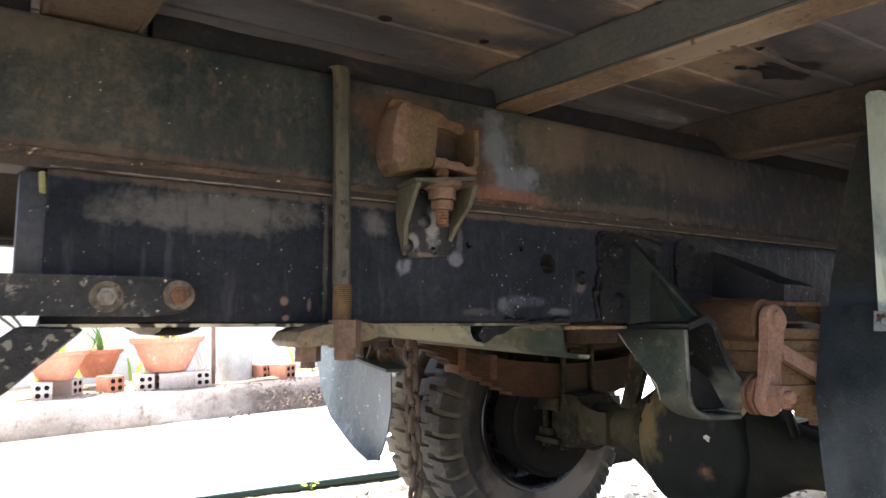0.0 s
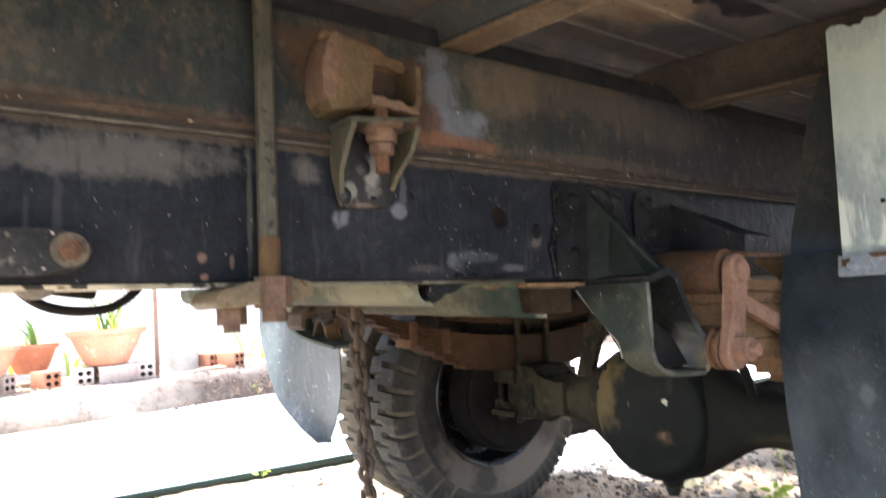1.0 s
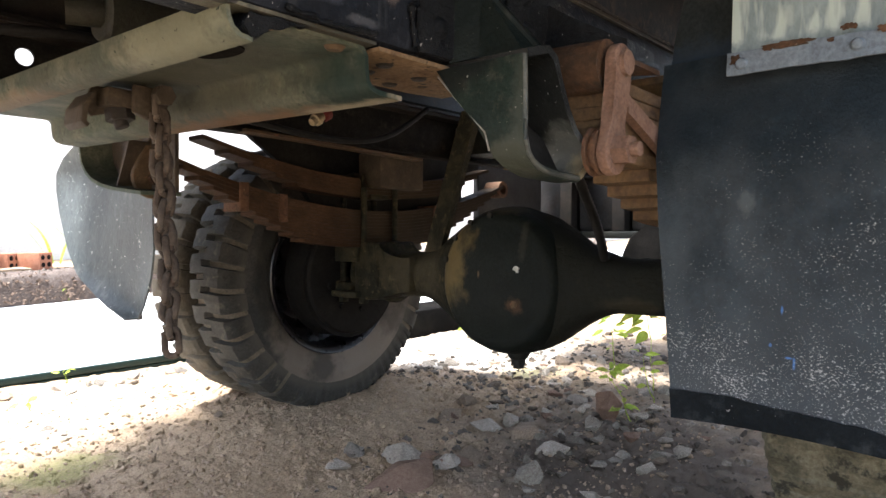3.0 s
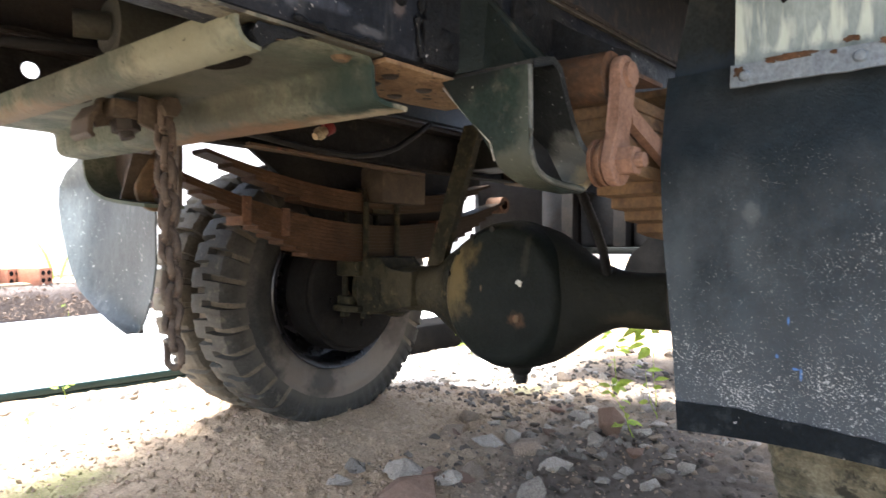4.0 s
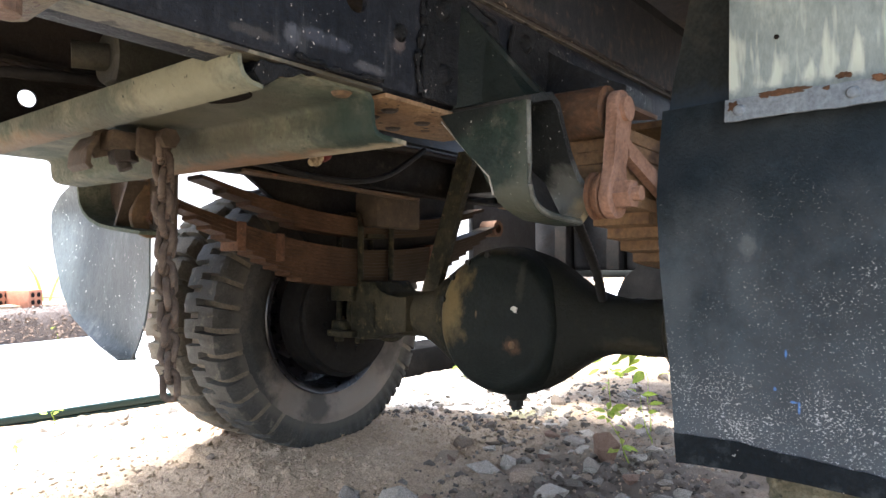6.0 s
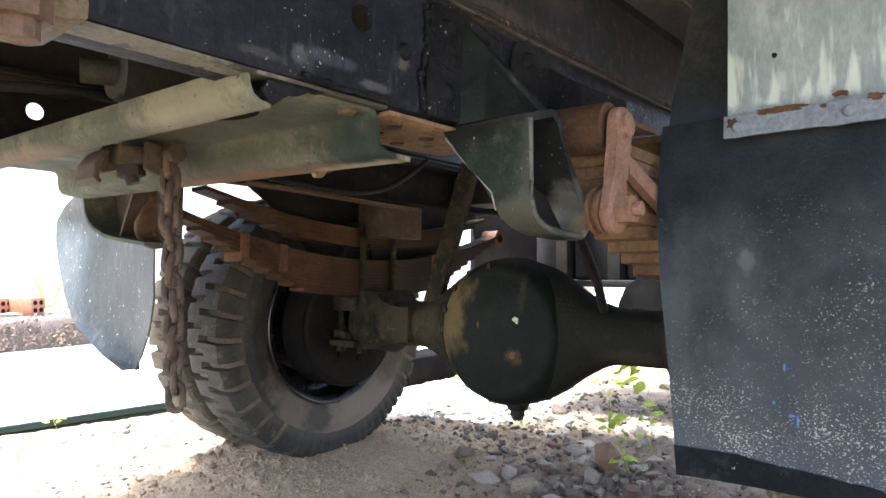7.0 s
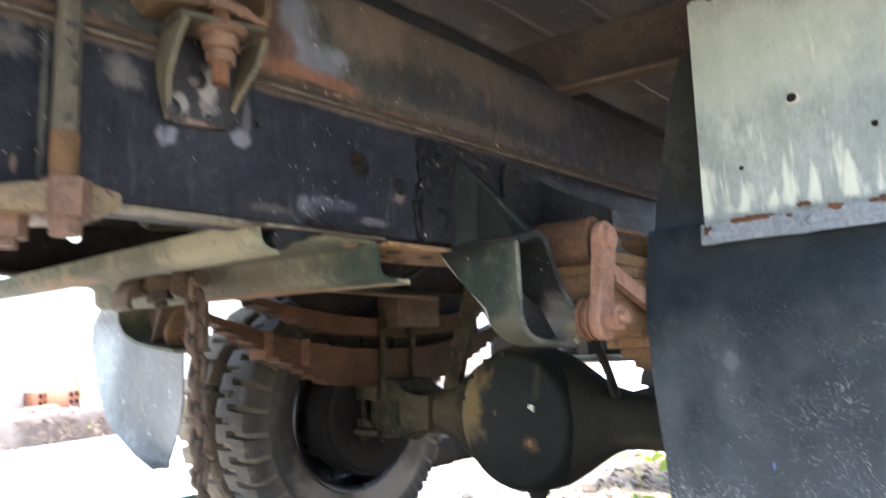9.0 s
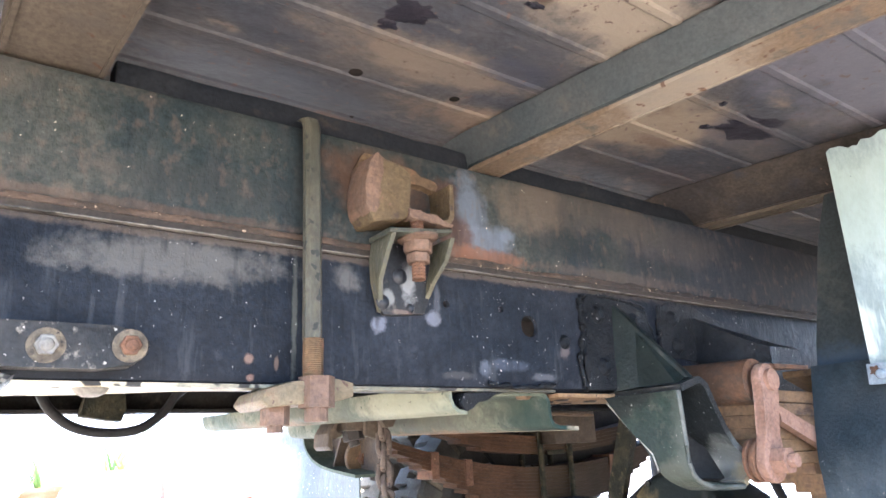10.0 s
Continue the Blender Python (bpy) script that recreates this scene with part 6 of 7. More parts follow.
for y, z, w, h, sd in ((0.532, 0.947, 0.007, 0.006, 1.3), (0.468, 0.9575, 0.024, 0.0038, 2.6), (0.490, 0.955, 0.006, 0.003, 9.2), (0.397, 0.966, 0.009, 0.004, 3.9), (0.418, 0.953, 0.004, 0.0025, 5.1), (0.36, 0.957, 0.009, 0.004, 6.4), (0.306, 0.957, 0.012, 0.004, 8.8)):
    scab(y, z, w, h, sd)
for y, z in ((0.524, 0.940), (0.389, 0.942), (0.2, 0.94)):
    bm = B()
    lathe(bm, [(0.0, 0.006), (0.006, 0.005), (0.009, 0.0), (0.0, 0.0)], (1.130, y, z), (-1, 0, 0), 12, closed=False)
    part("bolt_head", bm, "plate_edge", plate)


FLAP_Z = (0.466, 0.50, 0.577, 0.665, 0.776, 0.85, 0.909, 0.96, 0.996, 1.06)
FLAP_L = (2.13, 2.26, 2.45, 2.55, 2.64, 2.675, 2.673, 2.60, 2.49, 2.40)
FLAP_R = (2.11, 2.07, 2.02, 1.982, 1.968, 1.962, 1.958, 1.955, 1.95, 1.95)


def far_flap(u, v):
    z = 1.06 - 0.594 * v
    y = float(np.interp(z, FLAP_Z, FLAP_L)) * (1 - u) + float(np.interp(z, FLAP_Z, FLAP_R)) * u
    return (1.03 + 0.05 * math.sin(u * 3.0) * (1 - 0.4 * v) + 0.012 * math.sin(v * 5 + u * 3), y, z)


bm = B()
sheet(bm, far_flap, 22, 40, 0.005)
part("mud_flap", bm, "far_flap", truck, "pale grey-blue worn mud flap", smooth=60)

# Chain under the cross-member
bm = B()
box(bm, 0.612, 0.690, 1.262, 1.36, 0.9005, 0.9275, 0.004)
rough_edges(bm, 0.0025, 45)
chain_hook = part("chain_bracket", bm, "bracket_grime", truck, "grimy brown bracket that holds a chain", smooth=40)
bm = B()
prism(bm, [(0.606, 0.934), (0.594, 0.905), (0.603, 0.886), (0.622, 0.892), (0.632, 0.932)], "y", 1.30, 1.308, 0.0015)
part("bracket_plate", bm, "bracket_grime", chain_hook)
bm = B()
prism(bm, [(0.645, 0.934), (0.646, 0.892), (0.668, 0.882), (0.696, 0.896), (0.701, 0.93)], "y", 1.248, 1.259, 0.002)
rough_edges(bm, 0.003, 50)
part("bracket_plate", bm, "bracket_grime", chain_hook, "bent plate with a chipped edge")
bm = B()
prism(bm, strip_profile([(0.60, 0.917), (0.585, 0.895), (0.583, 0.874), (0.590, 0.868)], 0.007), "y", 1.275, 1.34, 0.001)
part("bracket_ear", bm, "bracket_grime", chain_hook, smooth=40)
bm = B()
hexnut(bm, (0.640, 1.29, 0.902), (0.1, -0.15, -1), 0.0215, 0.020)
tube(bm, [(0.641, 1.289, 0.884), (0.644, 1.286, 0.872)], 0.011, 12)
bmesh.ops.bevel(bm, geom=bm.edges[:], offset=0.001, segments=1, affect="EDGES")
part("bracket_bolt", bm, "lip_dark", chain_hook, "dark greasy nut")
bm = B()
tube(bm, [(0.678, 1.222, 0.918), (0.678, 1.30, 0.921)], 0.0085, 10)
hexnut(bm, (0.678, 1.226, 0.918), (0, -1, 0), 0.016, 0.012)
part("bracket_pin", bm, "bracket_grime", chain_hook)
link = B()
n = 14
pts = []
for k in range(n):
    t = 2 * math.pi * k / n
    pts.append((0.0108 * math.cos(t), 0.0, 0.0108 * math.sin(t) + (0.0115 if math.sin(t) > 0 else -0.0115)))
tube(link, pts, 0.0057, 8, closed=True)
LINK = finish("chain_link", link, "chain", 60)
for strand in range(2):
    for k in range(14 if strand == 0 else 11):
        o = new("chain_link", LINK)
        o.parent = chain_hook
        o.matrix_local = pose(0.677 + strand * 0.008 + 0.0016 * k + 0.0015 * math.sin(k * 1.7 + strand), 1.24 + 0.011 * strand, 0.906 - 0.0282 * k - 0.009 * strand, 7 * math.sin(k * 1.3), -2 + 5 * math.sin(k * 2.1), 48 + 90 * (k % 2) + 25 * strand + 12 * math.sin(k))

# Pipes, hoses and parts under the frame
bm = B()
tube(bm, curve_through([(0.10, 1.60, 1.06), (0.122, 1.59, 1.003), (0.142, 1.59, 0.967), (0.173, 1.59, 0.939), (0.208, 1.59, 0.924), (0.257, 1.59, 0.918), (0.31, 1.59, 0.925), (0.354, 1.59, 0.957), (0.385, 1.59, 1.0), (0.44, 1.56, 1.03), (0.6, 1.5, 1.05), (0.9, 1.45, 1.06)]), 0.0095, 12)
part("hose", bm, "black_rubber", truck, "black rubber hose", smooth=60)
bm = B()
prism(bm, [(0.205, 0.955), (0.215, 0.975), (0.225, 1.06), (0.285, 1.06), (0.296, 0.968), (0.288, 0.943), (0.25, 0.948)], "y", 1.66, 1.70, 0.004)
part("hose_clip", bm, "axle_dirt", truck, "dirty bracket behind the hose")
bm = B()
tube(bm, [(0.612, 1.42, 1.073), (0.665, 1.40, 1.075)], 0.023, 20)
tube(bm, [(0.66, 1.40, 1.075), (0.668, 1.40, 1.075), (0.90, 1.36, 1.085)], [0.044, 0.05, 0.05], 28)
part("air_cylinder", bm, "olive_part", truck, "small olive cylinder between the rails", smooth=40)
bm = B()
rings(bm, [[(1.13, 1.70, 0.965), (1.13, 1.74, 0.965), (1.13, 1.74, 0.972), (1.13, 1.70, 0.972)], [(1.78, 1.70, 0.945), (1.78, 1.74, 0.945), (1.78, 1.74, 0.952), (1.78, 1.70, 0.952)]])
part("brake_pipe_shelf", bm, "rust_brown", truck, "thin brown strip along the far rail")
bm = B()
tube(bm, curve_through([(1.0, 1.63, 0.985), (1.106, 1.62, 0.975), (1.276, 1.62, 0.961), (1.433, 1.62, 0.965), (1.565, 1.62, 1.001), (1.711, 1.62, 1.09)]), 0.0085, 10)
part("hose", bm, "black_rubber", truck, "black hose along the far rail", smooth=60)
bm = B()
lathe(bm, [(0.0, 0.0), (0.010, 0.0), (0.012, 0.012), (0.017, 0.014), (0.017, 0.026), (0.012, 0.028), (0.012, 0.04), (0.0, 0.04)], (1.27, 1.62, 0.995), (0.85, 0, 0.52), 16, closed=False)
fitting = part("pipe_fitting", bm, "brass", truck, "small brass pipe fitting with a red cap", smooth=40)
bm = B()
lathe(bm, [(0.0, 0.0), (0.016, 0.0), (0.018, 0.004), (0.018, 0.022), (0.0, 0.024)], (1.304, 1.62, 1.016), (0.85, 0, 0.52), 16, closed=False)
part("cap", bm, "red_cap", fitting, "dull red cap", smooth=40)
bm = B()
sheet(bm, lambda u, v: (AX - 0.52 + 1.04 * u, 1.99 + 0.56 * v, 1.06 + 0.16 * math.sin(math.pi * u)), 14, 4, 0.005)
part("wheel_arch", bm, "axle_grime", truck, "dark arch over the far wheels", smooth=60)
bm = B()
box(bm, AX - 0.045, AX + 0.16, 1.795, 1.90, 0.86, 0.975, 0.006)
part("bump_stop", bm, "bracket_grime", truck, "brown bump-stop block under the far rail")
bm = B()
prism(bm, [(1.30, 1.0), (1.30, 1.3), (2.29, 1.3), (2.29, 0.79), (1.55, 0.79), (1.46, 0.90)], "y", 1.955, 1.975, 0.004)
part("inner_skirt", bm, "shaft_black", truck, "dark skirt beside the far wheels")
bm = B()
box(bm, 2.291, 2.40, 1.955, 1.975, 0.955, 1.30, 0.003)
part("inner_skirt", bm, "shaft_black", truck, "dark skirt beside the far wheels")
bm = B()
box(bm, 2.401, 2.88, 1.955, 1.985, 0.70, 1.30, 0.004)
part("inner_skirt", bm, "grey_steel", truck, "grey side panel beneath the bed")
bm = B()
box(bm, 2.02, 2.16, 0.83, 1.77, 0.985, 1.09, 0.01)
part("middle_cross_member", bm, "axle_grime", truck, "dark middle cross-member")
for y0, y1, matn in ((1.86, 2.06, "box_grey"), (1.60, 1.80, "box_grey"), (1.30, 1.54, "box_grey"), (0.95, 1.24, "box_grey")):
    bm = B()
    box(bm, 2.95, 3.5, y0, y1, 0.7255, 1.30, 0.02)
    part("storage_box", bm, matn, truck, "grey box hung behind the cab")
for y in (1.83, 1.57, 1.27):
    bm = B()
    box(bm, 2.89, 2.945, y - 0.03, y + 0.03, 0.7255, 1.3, 0.005)
    part("hanger_bar", bm, "lip_dark", truck, "dark brown upright bar")
bm = B()
box(bm, 2.84, 3.5, 0.9, 2.1, 0.695, 0.725, 0.005)
part("box_shelf", bm, "axle_grime", truck)
bm = B()
tube(bm, curve_through([(1.47, 0.99, 0.90), (1.55, 0.995, 0.812), (1.60, 1.001, 0.768), (1.64, 1.0, 0.709), (1.68, 1.006, 0.650)], 10), [0.0125 if k % 2 else 0.0105 for k in range(41)], 10)
part("brake_hose", bm, "black_rubber", truck, "black ribbed brake hose down to the axle", smooth=60)
bm = B()
prism(bm, [(1.51, 0.60), (1.505, 0.635), (1.472, 0.702), (1.411, 0.738), (1.375, 0.808), (1.30, 0.87), (1.10, 0.90), (1.10, 0.56), (1.28, 0.56)], "x", 2.80, 2.835, 0.006)
part("hanging_plate", bm, "pitch", truck, "dark ragged plate hung beneath the bed")
bm = B()
box(bm, -0.03, 0.04, 0.82, 1.78, 0.965, 1.10, 0.005)
part("rear_cross_member", bm, "black_paint", truck, "black rear cross-member")
bm = B()
box(bm, 2.3, 2.42, 0.83, 1.77, 0.96, 1.09, 0.01)
part("front_cross_member", bm, "rust_brown", truck)
bm = B()
tube(bm, [(AX + 0.1, 1.29, AZ - 0.02), (2.56, 1.29, 0.59)], 0.036, 20)
part("drive_shaft", bm, "pitch", truck, "dark drive shaft", smooth=60)


for pts, matn in (([(-0.16, 0.86, 1.02), (-0.10, 0.85, 0.985), (-0.05, 0.845, 0.955), (-0.02, 0.845, 0.93)], "wire_pale"), ([(-0.13, 0.87, 1.00), (-0.07, 0.86, 0.985), (-0.03, 0.85, 0.95), (-0.015, 0.85, 0.93)], "wire_pale")):
    bm = B()
    tube(bm, curve_through(pts), 0.0018, 6)
    part("wire", bm, matn, truck, "thin pale wire at the rail end", smooth=60)
for z0, z1 in ((1.075, 1.10), (0.955, 0.985)):
    bm = B()
    box(bm, -0.012, -0.005, 0.816, 0.86, z0, z1, 0.002)
    rough_edges(bm, 0.003, 60)
    part("tape_tab", bm, "tape", truck, "scrap of yellow-green tape on the rail end")
# ---- yard beyond the truck ----
slab = tagged(new("metal_sheet"), "white painted sheet lying on the dirt with a dark green rim", "sheet")
slab.matrix_world = pose(1.0, 3.47, 0.0, 0, 0, -8.0)
bm = B()
rings(bm, [[(-4, 0, 0.045), (9, 0, 0.045), (9, 2.6, 0.15), (-4, 2.0, 0.14)], [(-4, 0, 0.06), (9, 0, 0.06), (9, 2.6, 0.165), (-4, 2.0, 0.155)]])
part("panel", bm, "slab_white", slab)
for z0, z1, y0 in ((0.036, 0.066, -0.030), (0.012, 0.032, -0.022)):
    bm = B()
    box(bm, -4, 9, y0, -0.003, z0, z1, 0.004)
    part("rim", bm, "slab_edge", slab, "dark green rim")
timber = tagged(new("timber"), "dark old timber lying beside the white sheet", "timber")
timber.matrix_world = pose(3.55, 3.02, 0.0, 0, 0, -3)
bm = B()
box(bm, -0.95, 0.9, -0.2, 0.12, 0.0, 0.165, 0.015)
rough_edges(bm, 0.012, 5)
part("beam", bm, "pitch", timber)

KY, KZ = 5.42, 0.37
bm = B()
loops = []
for i in range(181):
    x = -8 + i * 0.1
    w = 0.025 * noise.noise(Vector((x * 2.1, 0, 0))) + 0.012 * noise.noise(Vector((x * 9, 3, 0)))
    u = 0.02 * noise.noise(Vector((x * 3.0, 7, 0)))
    loops.append([(x, KY + w, 0.05), (x, KY + w * 1.3 - 0.01, 0.2), (x, KY + w * 0.6, KZ - 0.03 + u * 0.4), (x, KY + 0.03, KZ + u * 0.5), (x, KY + 0.32, KZ + u * 0.3), (x, KY + 0.32, 0.05)])
rings(bm, loops)
tagged(part("kerb", bm, "kerb", None, smooth=50), "rough concrete kerb with soil stains", "kerb", kind="structure")
bm = B()
loops = []
for i in range(90):
    x = -8 + i * 0.2
    loops.append([(x, KY + 0.32 + 0.15 * j, KZ + 0.01 + 0.03 * noise.noise(Vector((x * 3, j * 0.5, 0)))) for j in range(9)] + [(x, KY + 1.6, 0.0), (x, KY + 0.32, 0.0)])
rings(bm, loops)
tagged(part("planting_bed", bm, "dirt", None), "raised bed of earth and rubble behind the kerb", "ground", kind="structure")
bm = B()
box(bm, -14, 18, 6.75, 6.95, 0.0, 2.4)
box(bm, -14, 18, 6.72, 6.98, 2.4, 2.46, 0.01)
tagged(part("wall_yard", bm, "wall_white", None), "white rendered yard wall", "wall", kind="structure")


def hollow_brick(m, matn, label, length=0.2):
    b = thing("hollow_brick", label, "brick", "hollow bricks on the bed", m=m)
    bm = B()
    box(bm, -length / 2, length / 2, -0.062, 0.062, 0, 0.125, 0.003)
    part("block", bm, matn, b)
    for u in (-0.027, 0.027):
        for w in (0.036, 0.09):
            for s in (-1, 1):
                bm = B()
                tube(bm, [(s * (length / 2 - 0.001), u, w), (s * (length / 2 + 0.0008), u, w)], 0.018, 14)
                part("hole", bm, "hole_dark", b, "dark hole")
    return b


# bricks stand with their holed ends toward the yard
for x, y, z, turn, matn, lab in ((0.85, 5.80, KZ, -88, "pale_brick", "pale hollow clay brick with four holes"), (1.285, 5.78, KZ, -95, "pale_brick", "pale hollow clay brick with four holes under a pot"),
                                 (0.62, 5.86, KZ, -70, "brick", "red hollow clay brick with four holes"), (0.16, 5.72, KZ, -90, "pale_brick", "pale hollow clay brick with four holes"),
                                 (1.085, 5.76, KZ, 0, "pale_brick", "pale clay brick lying along the kerb under a pot"), (1.97, 5.80, KZ, -62, "brick", "orange hollow clay brick with four holes"),
                                 (1.80, 5.93, KZ, -60, "brick", "red hollow clay brick behind another"), (0.32, 5.90, KZ, -40, "pale_brick", "pale hollow clay brick under a pot"), (1.06, 5.98, KZ, 10, "pale_brick", "pale clay brick under a pot")):
    hollow_brick(pose(x, y, z, 0, 0, turn), matn, lab, 0.27 if matn == "pale_brick" and abs(turn) < 15 else 0.2)


def blade(bm, base, lean, length, width, bend, n=7):
    """A long tapered leaf: base point, heading in degrees, arching over."""
    base = Vector(base)
    a = radians(lean)
    out = Vector((math.cos(a), math.sin(a), 0))
    side_v = Vector((-out.y, out.x, 0))
    row = []
    for i in range(n + 1):
        t = i / n
        p = base + out * (length * (0.25 * t + bend * t * t)) + Vector((0, 0, length * (t - 0.55 * bend * t * t)))
        w = width * (1 - t) ** 0.7 * (0.6 + 0.8 * min(t * 3, 1) * 0.5)
        row.append((p - side_v * w, p + Vector((0, 0, -0.3 * w)), p + side_v * w))
    vs = [[bm.verts.new(q) for q in r] for r in row]
    for a_, b_ in zip(vs, vs[1:]):
        for j in range(2):
            bm.faces.new((a_[j], a_[j + 1], b_[j + 1], b_[j]))


def pot(x, y, z, r, h, label, leaves, seed):
    p = thing("flower_pot", label, "flower pot", "terracotta pots on the bed", m=pose(x, y, z))
    bm = B()
    lathe(bm, [(0.0, 0.0), (0.50 * r, 0.0), (0.56 * r, 0.012), (0.74 * r, 0.42 * h), (0.90 * r, 0.80 * h), (0.98 * r, 0.84 * h), (1.02 * r, 0.86 * h), (1.04 * r, h), (0.96 * r, h), (0.90 * r, 0.9 * h), (0.0, 0.88 * h)], (0, 0, 0), (0, 0, 1), 44, closed=False)
    part("bowl", bm, "terracotta", p, smooth=40)
    rnd = random.Random(seed)
    for k in range(leaves):
        bm = B()
        blade(bm, (rnd.uniform(-0.06, 0.06), rnd.uniform(-0.06, 0.06), 0.86 * h), rnd.uniform(0, 360), rnd.uniform(0.2, 0.42), rnd.uniform(0.012, 0.022), rnd.uniform(0.15, 0.6))
        part("leaf", bm, rnd.choice(("leaf", "leaf_yellow", "far_leaf")), p, smooth=60)


pot(1.03, 5.83, KZ + 0.135, 0.275, 0.27, "wide terracotta bowl with a spiky plant, set on bricks", 14, 3)
pot(0.25, 5.80, KZ + 0.13, 0.215, 0.21, "wide terracotta bowl with a spiky plant, set on bricks", 11, 5)
pot(0.56, 6.20, KZ + 0.10, 0.19, 0.22, "weathered terracotta bowl at the back of the bed", 9, 8)
pot(-0.55, 5.85, KZ + 0.02, 0.27, 0.27, "wide terracotta bowl on the bed", 9, 9)

bm = B()
lathe(bm, [(0.0, 0.0), (0.145, 0.0), (0.142, 0.1), (0.15, 0.22), (0.143, 0.34), (0.13, 0.36), (0.0, 0.36)], (0, 0, 0), (0, 0, 1), 28, closed=False)
rough_edges(bm, 0.008, 9)
drum = part("concrete_drum", bm, "concrete", None, smooth=50)
drum.matrix_world = pose(1.60, 5.95, KZ)
tagged(drum, "rough stained concrete drum on the bed", "concrete block")

post = thing("steel_post", "thin rusty steel post in the bed", "post", m=pose(1.40, 5.86, KZ - 0.05))
bm = B()
box(bm, -0.014, 0.014, -0.014, 0.014, 0, 1.6, 0.002)
part("shaft", bm, "post_rust", post)
for k, (x0, x1) in enumerate(((1.12, 1.30), (1.18, 1.33), (1.25, 1.36))):
    st = thing("bamboo_stick", "bleached bamboo stick leaning behind a pot", "stick", "leaning sticks")
    bm = B()
    tube(bm, [(x1 + 0.06, 6.15, KZ), (x1, 6.3, KZ + 0.5), (x0, 6.45, KZ + 1.3)], 0.011, 8)
    part("cane", bm, "concrete", st)


def shrub(x, y, z, n, size, seed, label):
    """A leafy plant of long blades."""
    s = thing("shrub", label, "plant", "plants by the wall", m=pose(x, y, z))
    rnd = random.Random(seed)
    bm = B()
    for k in range(n):
        blade(bm, (rnd.uniform(-0.15, 0.15), rnd.uniform(-0.1, 0.1), 0), rnd.uniform(0, 360), rnd.uniform(0.5, 1.0) * size, rnd.uniform(0.012, 0.03), rnd.uniform(0.1, 0.7))
    part("foliage", bm, rnd.choice(("leaf", "leaf_yellow")), s, smooth=60)


for x, y, size, sd in ((2.38, 6.3, 0.75, 21), (0.3, 6.5, 0.6, 23), (-0.6, 6.4, 0.7, 24), (1.0, 6.5, 0.5, 25), (3.4, 6.3, 0.6, 26)):
    shrub(x, y, KZ, 7, size, sd, "spiky green plant against the white wall")

# ---- stones, gravel and weeds ----
def rock_mesh(seed, flat, matn):
    """A broken stone: the hull of a few random points, with flat sharp faces and worn edges."""
    rnd = random.Random(seed)
    bm = B()
    for _ in range(11):
        d = Vector((rnd.gauss(0, 1), rnd.gauss(0, 1), rnd.gauss(0, 1))).normalized() * rnd.uniform(0.75, 1.1)
        bm.verts.new((d.x, d.y * 0.85, d.z * flat))
    hull = bmesh.ops.convex_hull(bm, input=bm.verts)
    bmesh.ops.delete(bm, geom=[v for v in bm.verts if not v.link_faces], context="VERTS")
    bmesh.ops.bevel(bm, geom=bm.edges[:], offset=0.03, segments=1, affect="EDGES")
    return finish("stone", bm, matn, 0)


ROCKS = [rock_mesh(s, fl, m) for s, fl, m in ((1, 0.6, "stone"), (2, 0.5, "stone"), (3, 0.75, "stone"), (4, 0.4, "stone"), (5, 0.65, "stone"), (6, 0.5, "dark_stone"), (7, 0.7, "dark_stone"), (8, 0.6, "red_stone"), (9, 0.55, "dark_stone"))]


def stone(x, y, r, k, lab="grey broken stone on the dirt", tilt=(0, 0), sink=0.3):
    rnd = random.Random(int(x * 1000) + int(y * 777))
    o = new("stone", ROCKS[k])
    o.matrix_world = Matrix.Translation((x, y, ground_z(x, y) + r * (0.32 - sink))) @ pose(0, 0, 0, rnd.uniform(-20, 20) + tilt[0], rnd.uniform(-20, 20) + tilt[1], rnd.uniform(0, 360)) @ Matrix.Diagonal((r * rnd.uniform(0.9, 1.35), r * rnd.uniform(0.8, 1.1), r, 1))
    return tagged(o, lab, "stone", "stones on the ground")


